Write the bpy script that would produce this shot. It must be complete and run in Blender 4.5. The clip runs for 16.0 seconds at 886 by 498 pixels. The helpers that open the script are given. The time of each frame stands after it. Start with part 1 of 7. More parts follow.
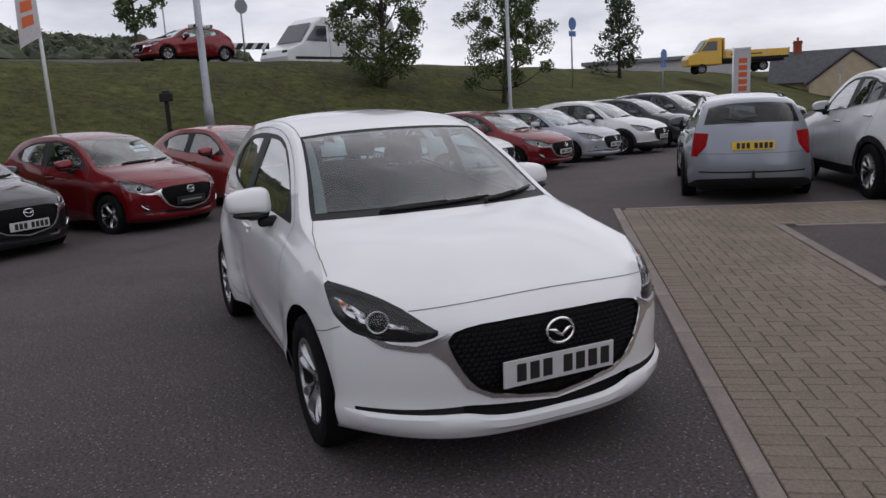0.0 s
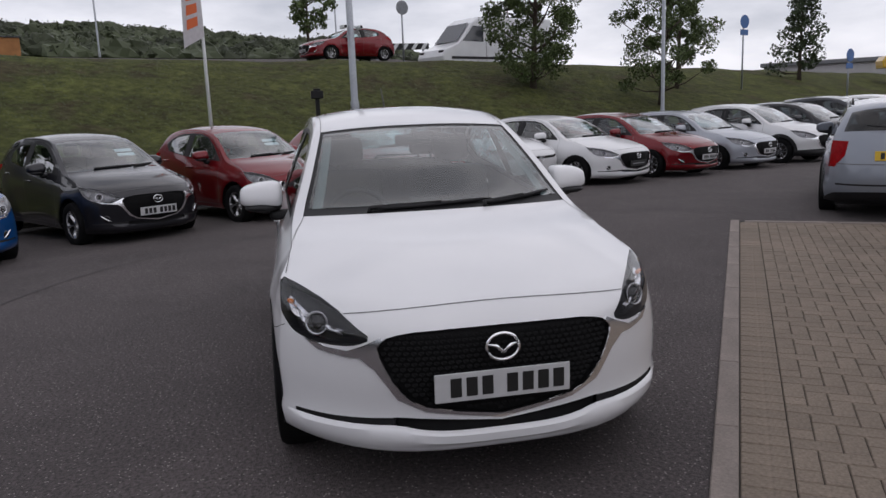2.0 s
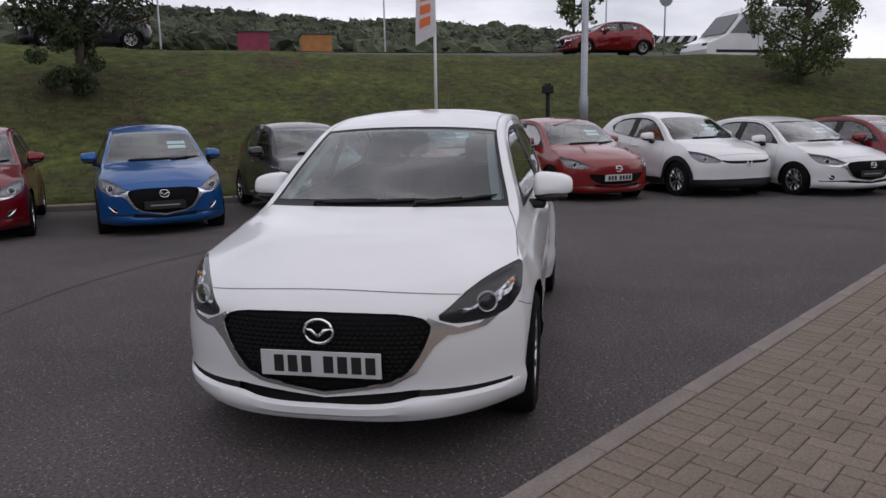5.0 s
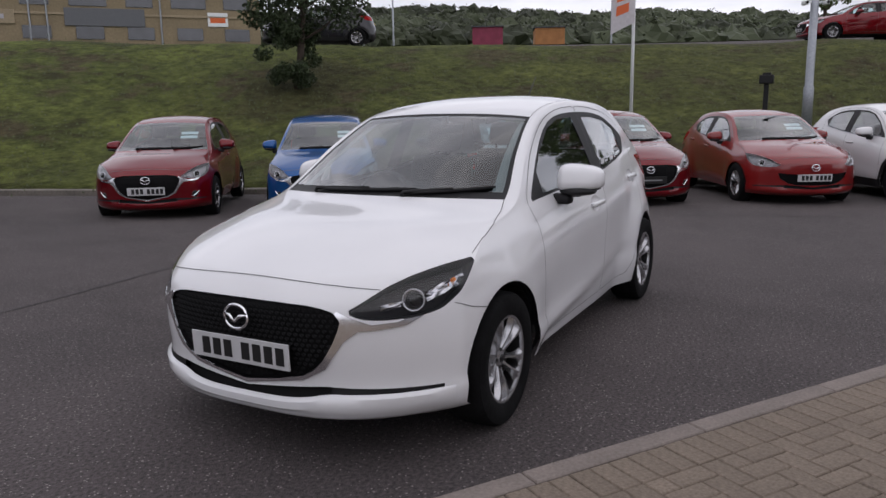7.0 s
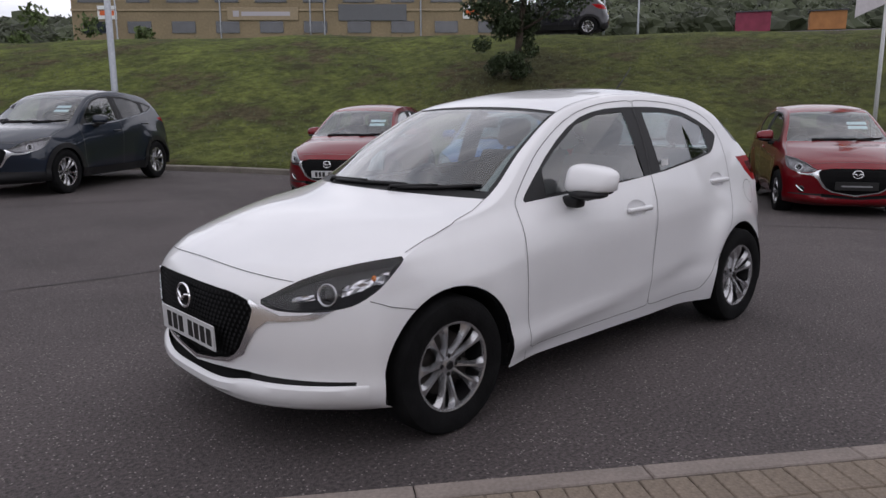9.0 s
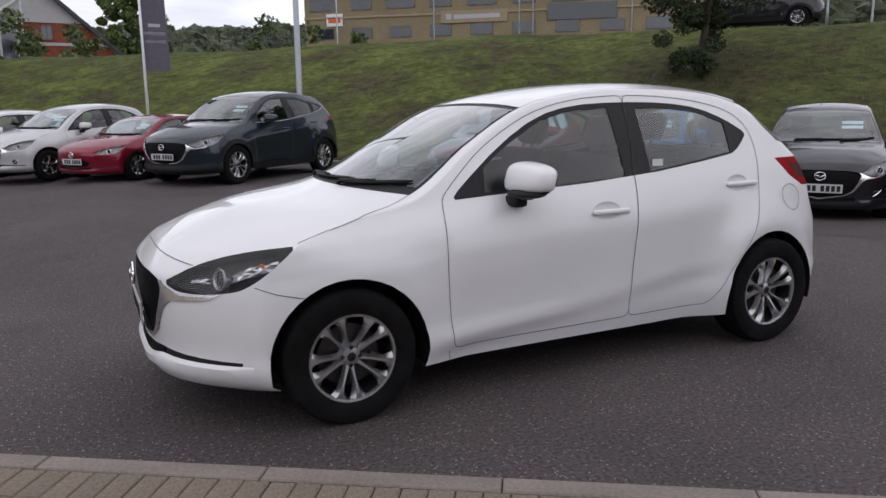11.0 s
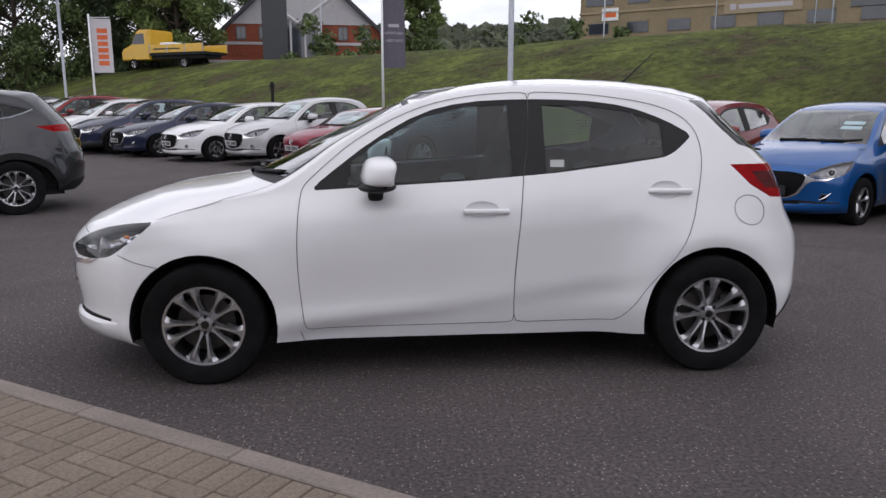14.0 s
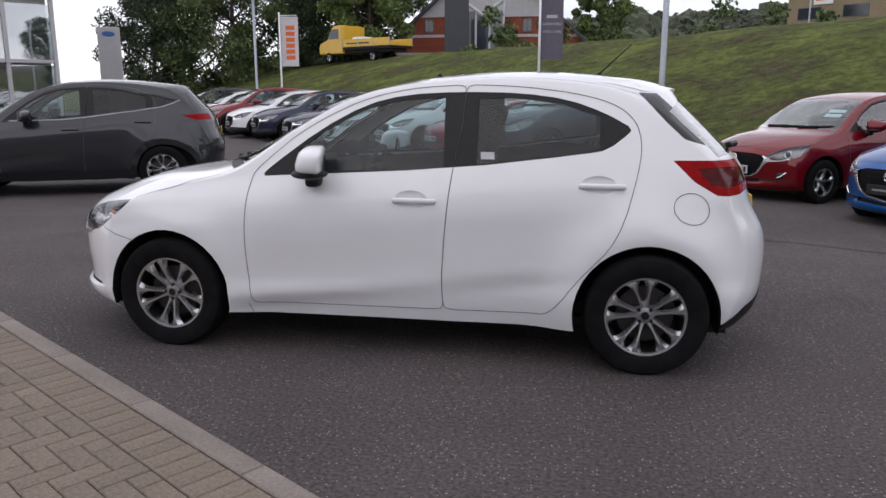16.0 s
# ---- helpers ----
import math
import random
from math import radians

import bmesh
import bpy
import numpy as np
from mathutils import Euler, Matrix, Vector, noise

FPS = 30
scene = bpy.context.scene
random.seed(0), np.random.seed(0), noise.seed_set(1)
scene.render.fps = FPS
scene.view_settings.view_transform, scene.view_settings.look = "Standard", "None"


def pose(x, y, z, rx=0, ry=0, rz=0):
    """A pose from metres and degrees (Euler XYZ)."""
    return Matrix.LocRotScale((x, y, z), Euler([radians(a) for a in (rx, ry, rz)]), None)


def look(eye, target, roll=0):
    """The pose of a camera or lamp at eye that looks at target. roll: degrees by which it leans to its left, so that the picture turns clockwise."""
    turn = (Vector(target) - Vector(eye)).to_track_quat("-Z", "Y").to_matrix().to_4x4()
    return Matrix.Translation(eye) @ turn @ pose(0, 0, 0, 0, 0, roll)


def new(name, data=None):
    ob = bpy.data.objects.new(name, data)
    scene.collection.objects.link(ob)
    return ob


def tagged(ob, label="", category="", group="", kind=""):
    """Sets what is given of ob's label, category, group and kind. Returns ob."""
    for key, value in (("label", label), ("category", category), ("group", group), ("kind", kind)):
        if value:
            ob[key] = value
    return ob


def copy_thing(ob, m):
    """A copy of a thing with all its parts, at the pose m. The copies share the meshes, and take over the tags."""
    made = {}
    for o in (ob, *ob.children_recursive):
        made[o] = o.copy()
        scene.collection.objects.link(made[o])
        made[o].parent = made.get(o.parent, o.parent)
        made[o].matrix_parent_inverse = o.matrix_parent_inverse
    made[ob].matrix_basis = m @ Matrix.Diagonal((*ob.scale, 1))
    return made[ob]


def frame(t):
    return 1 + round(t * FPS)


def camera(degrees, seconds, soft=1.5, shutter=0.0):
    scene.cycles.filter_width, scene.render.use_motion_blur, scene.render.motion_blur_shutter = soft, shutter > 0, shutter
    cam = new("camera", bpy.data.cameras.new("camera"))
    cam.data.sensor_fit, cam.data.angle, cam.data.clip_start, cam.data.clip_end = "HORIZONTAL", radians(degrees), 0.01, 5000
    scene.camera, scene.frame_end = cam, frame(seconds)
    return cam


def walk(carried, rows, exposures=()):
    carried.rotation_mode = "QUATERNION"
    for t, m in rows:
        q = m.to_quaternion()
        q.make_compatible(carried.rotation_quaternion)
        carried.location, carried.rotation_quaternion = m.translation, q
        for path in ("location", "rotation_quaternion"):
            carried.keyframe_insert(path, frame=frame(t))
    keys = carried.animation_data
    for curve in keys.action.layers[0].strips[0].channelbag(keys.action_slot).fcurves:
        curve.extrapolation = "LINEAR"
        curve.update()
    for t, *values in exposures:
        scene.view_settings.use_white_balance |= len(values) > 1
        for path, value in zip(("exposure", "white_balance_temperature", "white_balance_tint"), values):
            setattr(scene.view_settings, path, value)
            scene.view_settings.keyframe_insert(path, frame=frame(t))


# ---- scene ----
cam = camera(61.2, 16.0)
PATH = [
    (0, (-4.549, 1.561, 1.524), (-2.751, 0.773, 1.143), -3.2),
    (0.5, (-4.501, 1.398, 1.500), (-2.658, 0.719, 1.123), -3.0),
    (1, (-4.484, 1.204, 1.495), (-2.601, 0.643, 1.124), -2.7),
    (1.5, (-4.585, 0.961, 1.481), (-2.675, 0.492, 1.117), -2.4),
    (2, (-4.655, 0.707, 1.465), (-2.724, 0.330, 1.106), -2.3),
    (2.5, (-4.671, 0.456, 1.473), (-2.727, 0.155, 1.117), -2.0),
    (3, (-4.741, 0.203, 1.460), (-2.784, -0.012, 1.107), -1.7),
    (3.5, (-4.901, -0.093, 1.479), (-2.934, -0.175, 1.126), -1.7),
    (4, (-4.900, -0.394, 1.483), (-2.932, -0.337, 1.127), -1.4),
    (4.5, (-4.957, -0.718, 1.488), (-2.998, -0.516, 1.135), -1.1),
    (6.8, (-4.377, -2.050, 1.431), (-2.622, -1.165, 1.061), -1.0),
    (7, (-4.289, -2.141, 1.420), (-2.559, -1.205, 1.057), -0.9),
    (7.5, (-4.109, -2.383, 1.404), (-2.457, -1.317, 1.036), -0.6),
    (8, (-3.852, -2.636, 1.401), (-2.319, -1.408, 1.025), -0.7),
    (8.5, (-3.627, -2.826, 1.416), (-2.191, -1.486, 1.038), -0.4),
    (9, (-3.398, -3.086, 1.424), (-2.075, -1.636, 1.042), -0.2),
    (11.3, (-2.113, -3.909, 1.397), (-1.328, -2.110, 1.011), -0.3),
    (11.5, (-1.986, -3.958, 1.398), (-1.251, -2.140, 1.006), -0.1),
    (12, (-1.654, -4.103, 1.408), (-1.040, -2.242, 1.010), -0.1),
    (12.5, (-1.323, -4.186, 1.411), (-0.806, -2.295, 1.017), -0.1),
    (13, (-0.992, -4.337, 1.410), (-0.590, -2.417, 1.018), -0.1),
    (13.5, (-0.689, -4.403, 1.396), (-0.423, -2.461, 1.000), -0.0),
    (14, (-0.387, -4.453, 1.392), (-0.235, -2.497, 1.004), -0.0),
    (14.5, (-0.065, -4.553, 1.422), (-0.034, -2.596, 1.009), 0.1),
    (15, (0.196, -4.561, 1.398), (0.115, -2.605, 0.992), 0.1),
    (15.5, (0.504, -4.555, 1.408), (0.321, -2.605, 1.002), 0.2),
    (16, (0.940, -4.530, 1.400), (0.587, -2.605, 0.990), -0.0),
]
walk(cam, [(t, look(eye, target, roll)) for t, eye, target, roll in PATH],
     exposures=[(0.0, -0.17, 6480, 16), (4.0, -0.14, 6480, 16), (7.0, 0.03, 6500, 17), (11.5, 0.22, 6500, 16), (16.0, 0.38, 6480, 16)])

# ---- world and light ----
world = bpy.data.worlds.new("overcast_sky")
scene.world = world
world.use_nodes = True
wn, wl = world.node_tree.nodes, world.node_tree.links
wn.clear()


def wnode(kind, **inputs):
    n = wn.new(kind)
    for k, v in inputs.items():
        n.inputs[k].default_value = v
    return n


w_out = wnode("ShaderNodeOutputWorld")
w_bg = wnode("ShaderNodeBackground", Strength=1.0)
w_sky = wn.new("ShaderNodeTexSky")
w_sky.sky_type = "NISHITA"
w_sky.sun_disc = False
w_sky.sun_elevation, w_sky.sun_rotation = radians(52), radians(205)
w_dim = wn.new("ShaderNodeVectorMath")
w_dim.operation = "SCALE"
w_dim.inputs["Scale"].default_value = 0.10
w_co = wn.new("ShaderNodeTexCoord")
w_map = wn.new("ShaderNodeMapping")
w_map.inputs["Scale"].default_value = (1.0, 1.0, 3.2)
w_noise = wnode("ShaderNodeTexNoise", Scale=2.6, Detail=7.0, Roughness=0.55)
w_ramp = wn.new("ShaderNodeValToRGB")
w_ramp.color_ramp.elements[0].position, w_ramp.color_ramp.elements[0].color = 0.36, (0.52, 0.55, 0.60, 1)
w_ramp.color_ramp.elements[1].position, w_ramp.color_ramp.elements[1].color = 0.60, (0.88, 0.90, 0.94, 1)
w_sep = wn.new("ShaderNodeSeparateXYZ")
w_up = wn.new("ShaderNodeMapRange")
w_up.inputs["From Min"].default_value, w_up.inputs["From Max"].default_value = 0.0, 1.0
w_up.inputs["To Min"].default_value, w_up.inputs["To Max"].default_value = 1.29, 1.10
w_mul = wn.new("ShaderNodeVectorMath")
w_mul.operation = "SCALE"
w_mix = wn.new("ShaderNodeMixRGB")
w_mix.inputs["Fac"].default_value = 0.88
wl.new(w_co.outputs["Generated"], w_map.inputs["Vector"])
wl.new(w_map.outputs["Vector"], w_noise.inputs["Vector"])
wl.new(w_noise.outputs["Fac"], w_ramp.inputs["Fac"])
wl.new(w_co.outputs["Generated"], w_sep.inputs["Vector"])
wl.new(w_sep.outputs["Z"], w_up.inputs["Value"])
wl.new(w_ramp.outputs["Color"], w_mul.inputs[0])
wl.new(w_up.outputs["Result"], w_mul.inputs["Scale"])
wl.new(w_sky.outputs["Color"], w_dim.inputs[0])
wl.new(w_dim.outputs["Vector"], w_mix.inputs["Color1"])
wl.new(w_mul.outputs["Vector"], w_mix.inputs["Color2"])
wl.new(w_mix.outputs["Color"], w_bg.inputs["Color"])
wl.new(w_bg.outputs["Background"], w_out.inputs["Surface"])

sun_data = bpy.data.lights.new("sun", "SUN")
sun_data.energy, sun_data.angle, sun_data.color = 0.5, radians(125), (1.0, 0.96, 0.9)
sun = new("sun", sun_data)
sun.matrix_world = look((-6, -14, 26), (0, 0, 0))


# ---- materials ----
def material(name, color=(0.5, 0.5, 0.5), rough=0.6, metal=0.0, noise_amount=0.0, scale=5.0, bump=0.0, bump_scale=60.0, coat=0.0,
             coarse=0.0, coarse_scale=0.6, spec=0.5, random_amount=0.0, emit=None, rough_var=0.0):
    """Principled surface with variation at two scales, bump and an optional clear coat."""
    m = bpy.data.materials.new(name)
    m.use_nodes = True
    n, l = m.node_tree.nodes, m.node_tree.links
    p = n["Principled BSDF"]
    p.inputs["Base Color"].default_value = (*color, 1)
    p.inputs["Roughness"].default_value, p.inputs["Metallic"].default_value = rough, metal
    p.inputs["Specular IOR Level"].default_value = spec
    p.inputs["Coat Weight"].default_value, p.inputs["Coat Roughness"].default_value = coat, 0.03
    co = n.new("ShaderNodeTexCoord")
    source = None
    for amount, sc, det in ((noise_amount, scale, 6.0), (coarse, coarse_scale, 3.0)):
        if not amount:
            continue
        t = n.new("ShaderNodeTexNoise")
        t.inputs["Scale"].default_value, t.inputs["Detail"].default_value = sc, det
        l.new(co.outputs["Object"], t.inputs["Vector"])
        r = n.new("ShaderNodeMapRange")
        r.inputs["From Min"].default_value, r.inputs["From Max"].default_value = 0.3, 0.7
        r.inputs["To Min"].default_value, r.inputs["To Max"].default_value = 1 - amount, 1 + amount
        l.new(t.outputs["Fac"], r.inputs["Value"])
        x = n.new("ShaderNodeVectorMath")
        x.operation = "SCALE"
        if source is None:
            x.inputs[0].default_value = color
        else:
            l.new(source, x.inputs[0])
        l.new(r.outputs["Result"], x.inputs["Scale"])
        source = x.outputs["Vector"]
        if rough_var:
            rv = n.new("ShaderNodeMapRange")
            rv.inputs["To Min"].default_value, rv.inputs["To Max"].default_value = rough - rough_var, rough + rough_var
            l.new(t.outputs["Fac"], rv.inputs["Value"])
            l.new(rv.outputs["Result"], p.inputs["Roughness"])
    if random_amount:
        info = n.new("ShaderNodeObjectInfo")
        r = n.new("ShaderNodeMapRange")
        r.inputs["To Min"].default_value, r.inputs["To Max"].default_value = 1 - random_amount, 1 + random_amount
        l.new(info.outputs["Random"], r.inputs["Value"])
        x = n.new("ShaderNodeVectorMath")
        x.operation = "SCALE"
        if source is None:
            x.inputs[0].default_value = color
        else:
            l.new(source, x.inputs[0])
        l.new(r.outputs["Result"], x.inputs["Scale"])
        source = x.outputs["Vector"]
    if source is not None:
        l.new(source, p.inputs["Base Color"])
    if bump:
        t = n.new("ShaderNodeTexNoise")
        t.inputs["Scale"].default_value, t.inputs["Detail"].default_value = bump_scale, 5.0
        l.new(co.outputs["Object"], t.inputs["Vector"])
        b = n.new("ShaderNodeBump")
        b.inputs["Strength"].default_value, b.inputs["Distance"].default_value = bump, 0.01
        l.new(t.outputs["Fac"], b.inputs["Height"])
        l.new(b.outputs["Normal"], p.inputs["Normal"])
    if emit:
        p.inputs["Emission Color"].default_value, p.inputs["Emission Strength"].default_value = (*color, 1), emit
    return m


def paint_material(name, metal=0.0):
    """Clear-coated car paint whose colour is the object's own colour."""
    m = material(name, rough=0.38, coat=1.0, metal=metal, spec=0.05 if metal else 0.25)
    n, l = m.node_tree.nodes, m.node_tree.links
    info = n.new("ShaderNodeObjectInfo")
    co = n.new("ShaderNodeTexCoord")
    t = n.new("ShaderNodeTexNoise")
    t.inputs["Scale"].default_value, t.inputs["Detail"].default_value = 3.0, 5.0
    r = n.new("ShaderNodeMapRange")
    r.inputs["To Min"].default_value, r.inputs["To Max"].default_value = 0.95, 1.04
    x = n.new("ShaderNodeVectorMath")
    x.operation = "SCALE"
    l.new(co.outputs["Object"], t.inputs["Vector"])
    l.new(t.outputs["Fac"], r.inputs["Value"])
    l.new(info.outputs["Color"], x.inputs[0])
    l.new(r.outputs["Result"], x.inputs["Scale"])
    l.new(x.outputs["Vector"], n["Principled BSDF"].inputs["Base Color"])
    return m


def glass_material(name, tint, gloss=1.0, rough=0.02, haze=0.006, base=0.05, steep=3.7):
    """A thin pane: what lies behind shows through its tint, and the sky glints on it."""
    m = bpy.data.materials.new(name)
    m.use_nodes = True
    n, l = m.node_tree.nodes, m.node_tree.links
    n.remove(n["Principled BSDF"])
    out = n["Material Output"]
    clear = n.new("ShaderNodeBsdfTransparent")
    clear.inputs["Color"].default_value = (*tint, 1)
    shine = n.new("ShaderNodeBsdfGlossy")
    shine.inputs["Roughness"].default_value = rough
    shine.inputs["Color"].default_value = (gloss, gloss, gloss, 1)
    # the two faces of a pane: 5 to 8 % head on, rising towards grazing
    weight = n.new("ShaderNodeLayerWeight")
    weight.inputs["Blend"].default_value = 0.5
    power = n.new("ShaderNodeMath")
    power.operation, power.inputs[1].default_value = "POWER", steep
    rise = n.new("ShaderNodeMapRange")
    rise.inputs["To Min"].default_value, rise.inputs["To Max"].default_value = base, 1.0
    mix = n.new("ShaderNodeMixShader")
    l.new(weight.outputs["Facing"], power.inputs[0])
    l.new(power.outputs["Value"], rise.inputs["Value"])
    l.new(rise.outputs["Result"], mix.inputs["Fac"])
    l.new(clear.outputs["BSDF"], mix.inputs[1])
    l.new(shine.outputs["BSDF"], mix.inputs[2])
    # film for dust on the pane, also a painted haze for missing sky reflection
    dust_veil = n.new("ShaderNodeBsdfDiffuse")
    dust_veil.inputs["Color"].default_value = (0.5, 0.52, 0.53, 1)
    film = n.new("ShaderNodeMixShader")
    film.inputs["Fac"].default_value = haze
    l.new(mix.outputs["Shader"], film.inputs[1])
    l.new(dust_veil.outputs["BSDF"], film.inputs[2])
    l.new(film.outputs["Shader"], out.inputs["Surface"])
    return m


PAINT = paint_material("car_paint")
PAINT_METAL = paint_material("metallic_car_paint", metal=0.45)
GLASS = glass_material("car_glass", (0.64, 0.76, 0.77), haze=0.001, base=0.034, steep=2.1)
SCREEN = glass_material("windscreen_glass", (0.62, 0.77, 0.79), haze=0.001, base=0.03, steep=2.9)
GLASS_DARK = glass_material("tinted_glass", (0.12, 0.13, 0.14), base=0.035, haze=0.003)
LENS = glass_material("lamp_lens", (0.96, 0.96, 0.97), haze=0.0, base=0.035, steep=4.5)
CHROME = material("chrome", (0.90, 0.90, 0.92), rough=0.20, metal=1.0, noise_amount=0.05, scale=8)
ALLOY = material("alloy", (0.46, 0.46, 0.475), rough=0.26, metal=0.85, noise_amount=0.12, scale=9)
RUBBER = material("tyre_rubber", (0.008, 0.008, 0.0085), rough=0.9, spec=0.12, noise_amount=0.3, scale=14, bump=0.25, bump_scale=70, coarse=0.25, coarse_scale=2)
GRILLE_BLACK = material("grille_black", (0.006, 0.006, 0.0065), rough=0.6, noise_amount=0.15, scale=30, spec=0.12)
BLACK = material("black_plastic", (0.013, 0.013, 0.014), spec=0.25, rough=0.5, noise_amount=0.15, scale=30, bump=0.05)
GLOSS_BLACK = material("gloss_black", (0.008, 0.008, 0.009), rough=0.12, noise_amount=0.1, scale=10)
LINING = material("cabin_lining", (0.014, 0.0145, 0.016), spec=0.12, rough=0.85, noise_amount=0.2, scale=40, bump=0.15)
SEAT = material("seat_cloth", (0.013, 0.013, 0.014), spec=0.1, rough=0.9, noise_amount=0.3, scale=120, bump=0.3, bump_scale=200)
HEADLINER = material("headliner", (0.20, 0.20, 0.195), spec=0.1, rough=0.95, noise_amount=0.08, scale=60)
GAP = material("shut_line", (0.13, 0.13, 0.13), rough=0.9, spec=0.1)
RED_LENS = material("red_lens", (0.25, 0.002, 0.004), rough=0.18, noise_amount=0.25, scale=24, spec=0.07)
RED_CORE = material("dark_red_lens", (0.07, 0.001, 0.002), rough=0.12, noise_amount=0.3, scale=30, spec=0.15)
AMBER = material("amber_lens", (0.6, 0.16, 0.02), rough=0.15, coat=1.0)
LAMP_SILVER = material("lamp_reflector", (0.20, 0.20, 0.21), rough=0.3, metal=0.5, noise_amount=0.5, scale=16)
CRYSTAL = material("lamp_crystal", (0.55, 0.55, 0.57), rough=0.12, metal=1.0, noise_amount=0.35, scale=40)
LAMP_DARK = material("lamp_housing", (0.012, 0.012, 0.014), rough=0.35, metal=0.0, spec=0.25, noise_amount=0.2, scale=12)
PLATE_WHITE = material("plate_white", (0.52, 0.52, 0.53), rough=0.4, noise_amount=0.04, scale=12)
PLATE_YELLOW = material("plate_yellow", (0.65, 0.42, 0.03), rough=0.4, noise_amount=0.04, scale=12)
INK = material("black_ink", (0.01, 0.01, 0.01), rough=0.5)
PAPER = material("paper_white", (0.7, 0.72, 0.73), rough=0.7, noise_amount=0.05, scale=20)
DISC = material("brake_disc", (0.07, 0.066, 0.064), rough=0.45, metal=0.8, noise_amount=0.2, scale=30)
CONCRETE = material("concrete_edging", (0.210, 0.177, 0.158), rough=0.9, noise_amount=0.16, scale=60, coarse=0.15, coarse_scale=4, bump=0.4, bump_scale=140, random_amount=0.08)
BLOCK = material("paving_block", (0.182, 0.145, 0.113), rough=0.92, noise_amount=0.26, scale=70, coarse=0.14, coarse_scale=1.6, bump=0.45, bump_scale=160, random_amount=0.08)
JOINT = material("joint_sand", (0.028, 0.024, 0.020), rough=1.0, noise_amount=0.3, scale=60)
STEEL = material("galvanised_steel", (0.33, 0.35, 0.38), rough=0.5, metal=0.55, noise_amount=0.12, scale=20, coarse=0.1, coarse_scale=1)


def asphalt_material():
    m = material("asphalt", (0.0640, 0.0525, 0.0525), rough=0.88, noise_amount=0.6, scale=55, coarse=0.18, coarse_scale=0.35, bump=1.0, bump_scale=110)
    n, l = m.node_tree.nodes, m.node_tree.links
    p = n["Principled BSDF"]
    # pale stone chips in the binder
    co = n.new("ShaderNodeTexCoord")
    v = n.new("ShaderNodeTexVoronoi")
    v.inputs["Scale"].default_value = 68.0
    l.new(co.outputs["Object"], v.inputs["Vector"])
    less = n.new("ShaderNodeMath")
    less.operation = "LESS_THAN"
    less.inputs[1].default_value = 0.30
    l.new(v.outputs["Distance"], less.inputs[0])
    pick = n.new("ShaderNodeSeparateColor")
    l.new(v.outputs["Color"], pick.inputs["Color"])
    some = n.new("ShaderNodeMath")
    some.operation = "GREATER_THAN"
    some.inputs[1].default_value = 0.84
    l.new(pick.outputs["Red"], some.inputs[0])
    both = n.new("ShaderNodeMath")
    both.operation = "MULTIPLY"
    l.new(less.outputs[0], both.inputs[0])
    l.new(some.outputs[0], both.inputs[1])
    mix = n.new("ShaderNodeMixRGB")
    mix.inputs["Color2"].default_value = (0.26, 0.235, 0.22, 1)
    l.new(both.outputs[0], mix.inputs["Fac"])
    l.new(p.inputs["Base Color"].links[0].from_socket, mix.inputs["Color1"])
    # worn darker lanes and patches
    t = n.new("ShaderNodeTexNoise")
    t.inputs["Scale"].default_value, t.inputs["Detail"].default_value, t.inputs["Distortion"].default_value = 0.9, 8.0, 0.8
    l.new(co.outputs["Object"], t.inputs["Vector"])
    r = n.new("ShaderNodeMapRange")
    r.inputs["From Min"].default_value, r.inputs["From Max"].default_value = 0.35, 0.65
    r.inputs["To Min"].default_value, r.inputs["To Max"].default_value = 0.86, 1.1
    l.new(t.outputs["Fac"], r.inputs["Value"])
    x = n.new("ShaderNodeVectorMath")
    x.operation = "SCALE"
    l.new(mix.outputs["Color"], x.inputs[0])
    l.new(r.outputs["Result"], x.inputs["Scale"])
    l.new(x.outputs["Vector"], p.inputs["Base Color"])
    return m


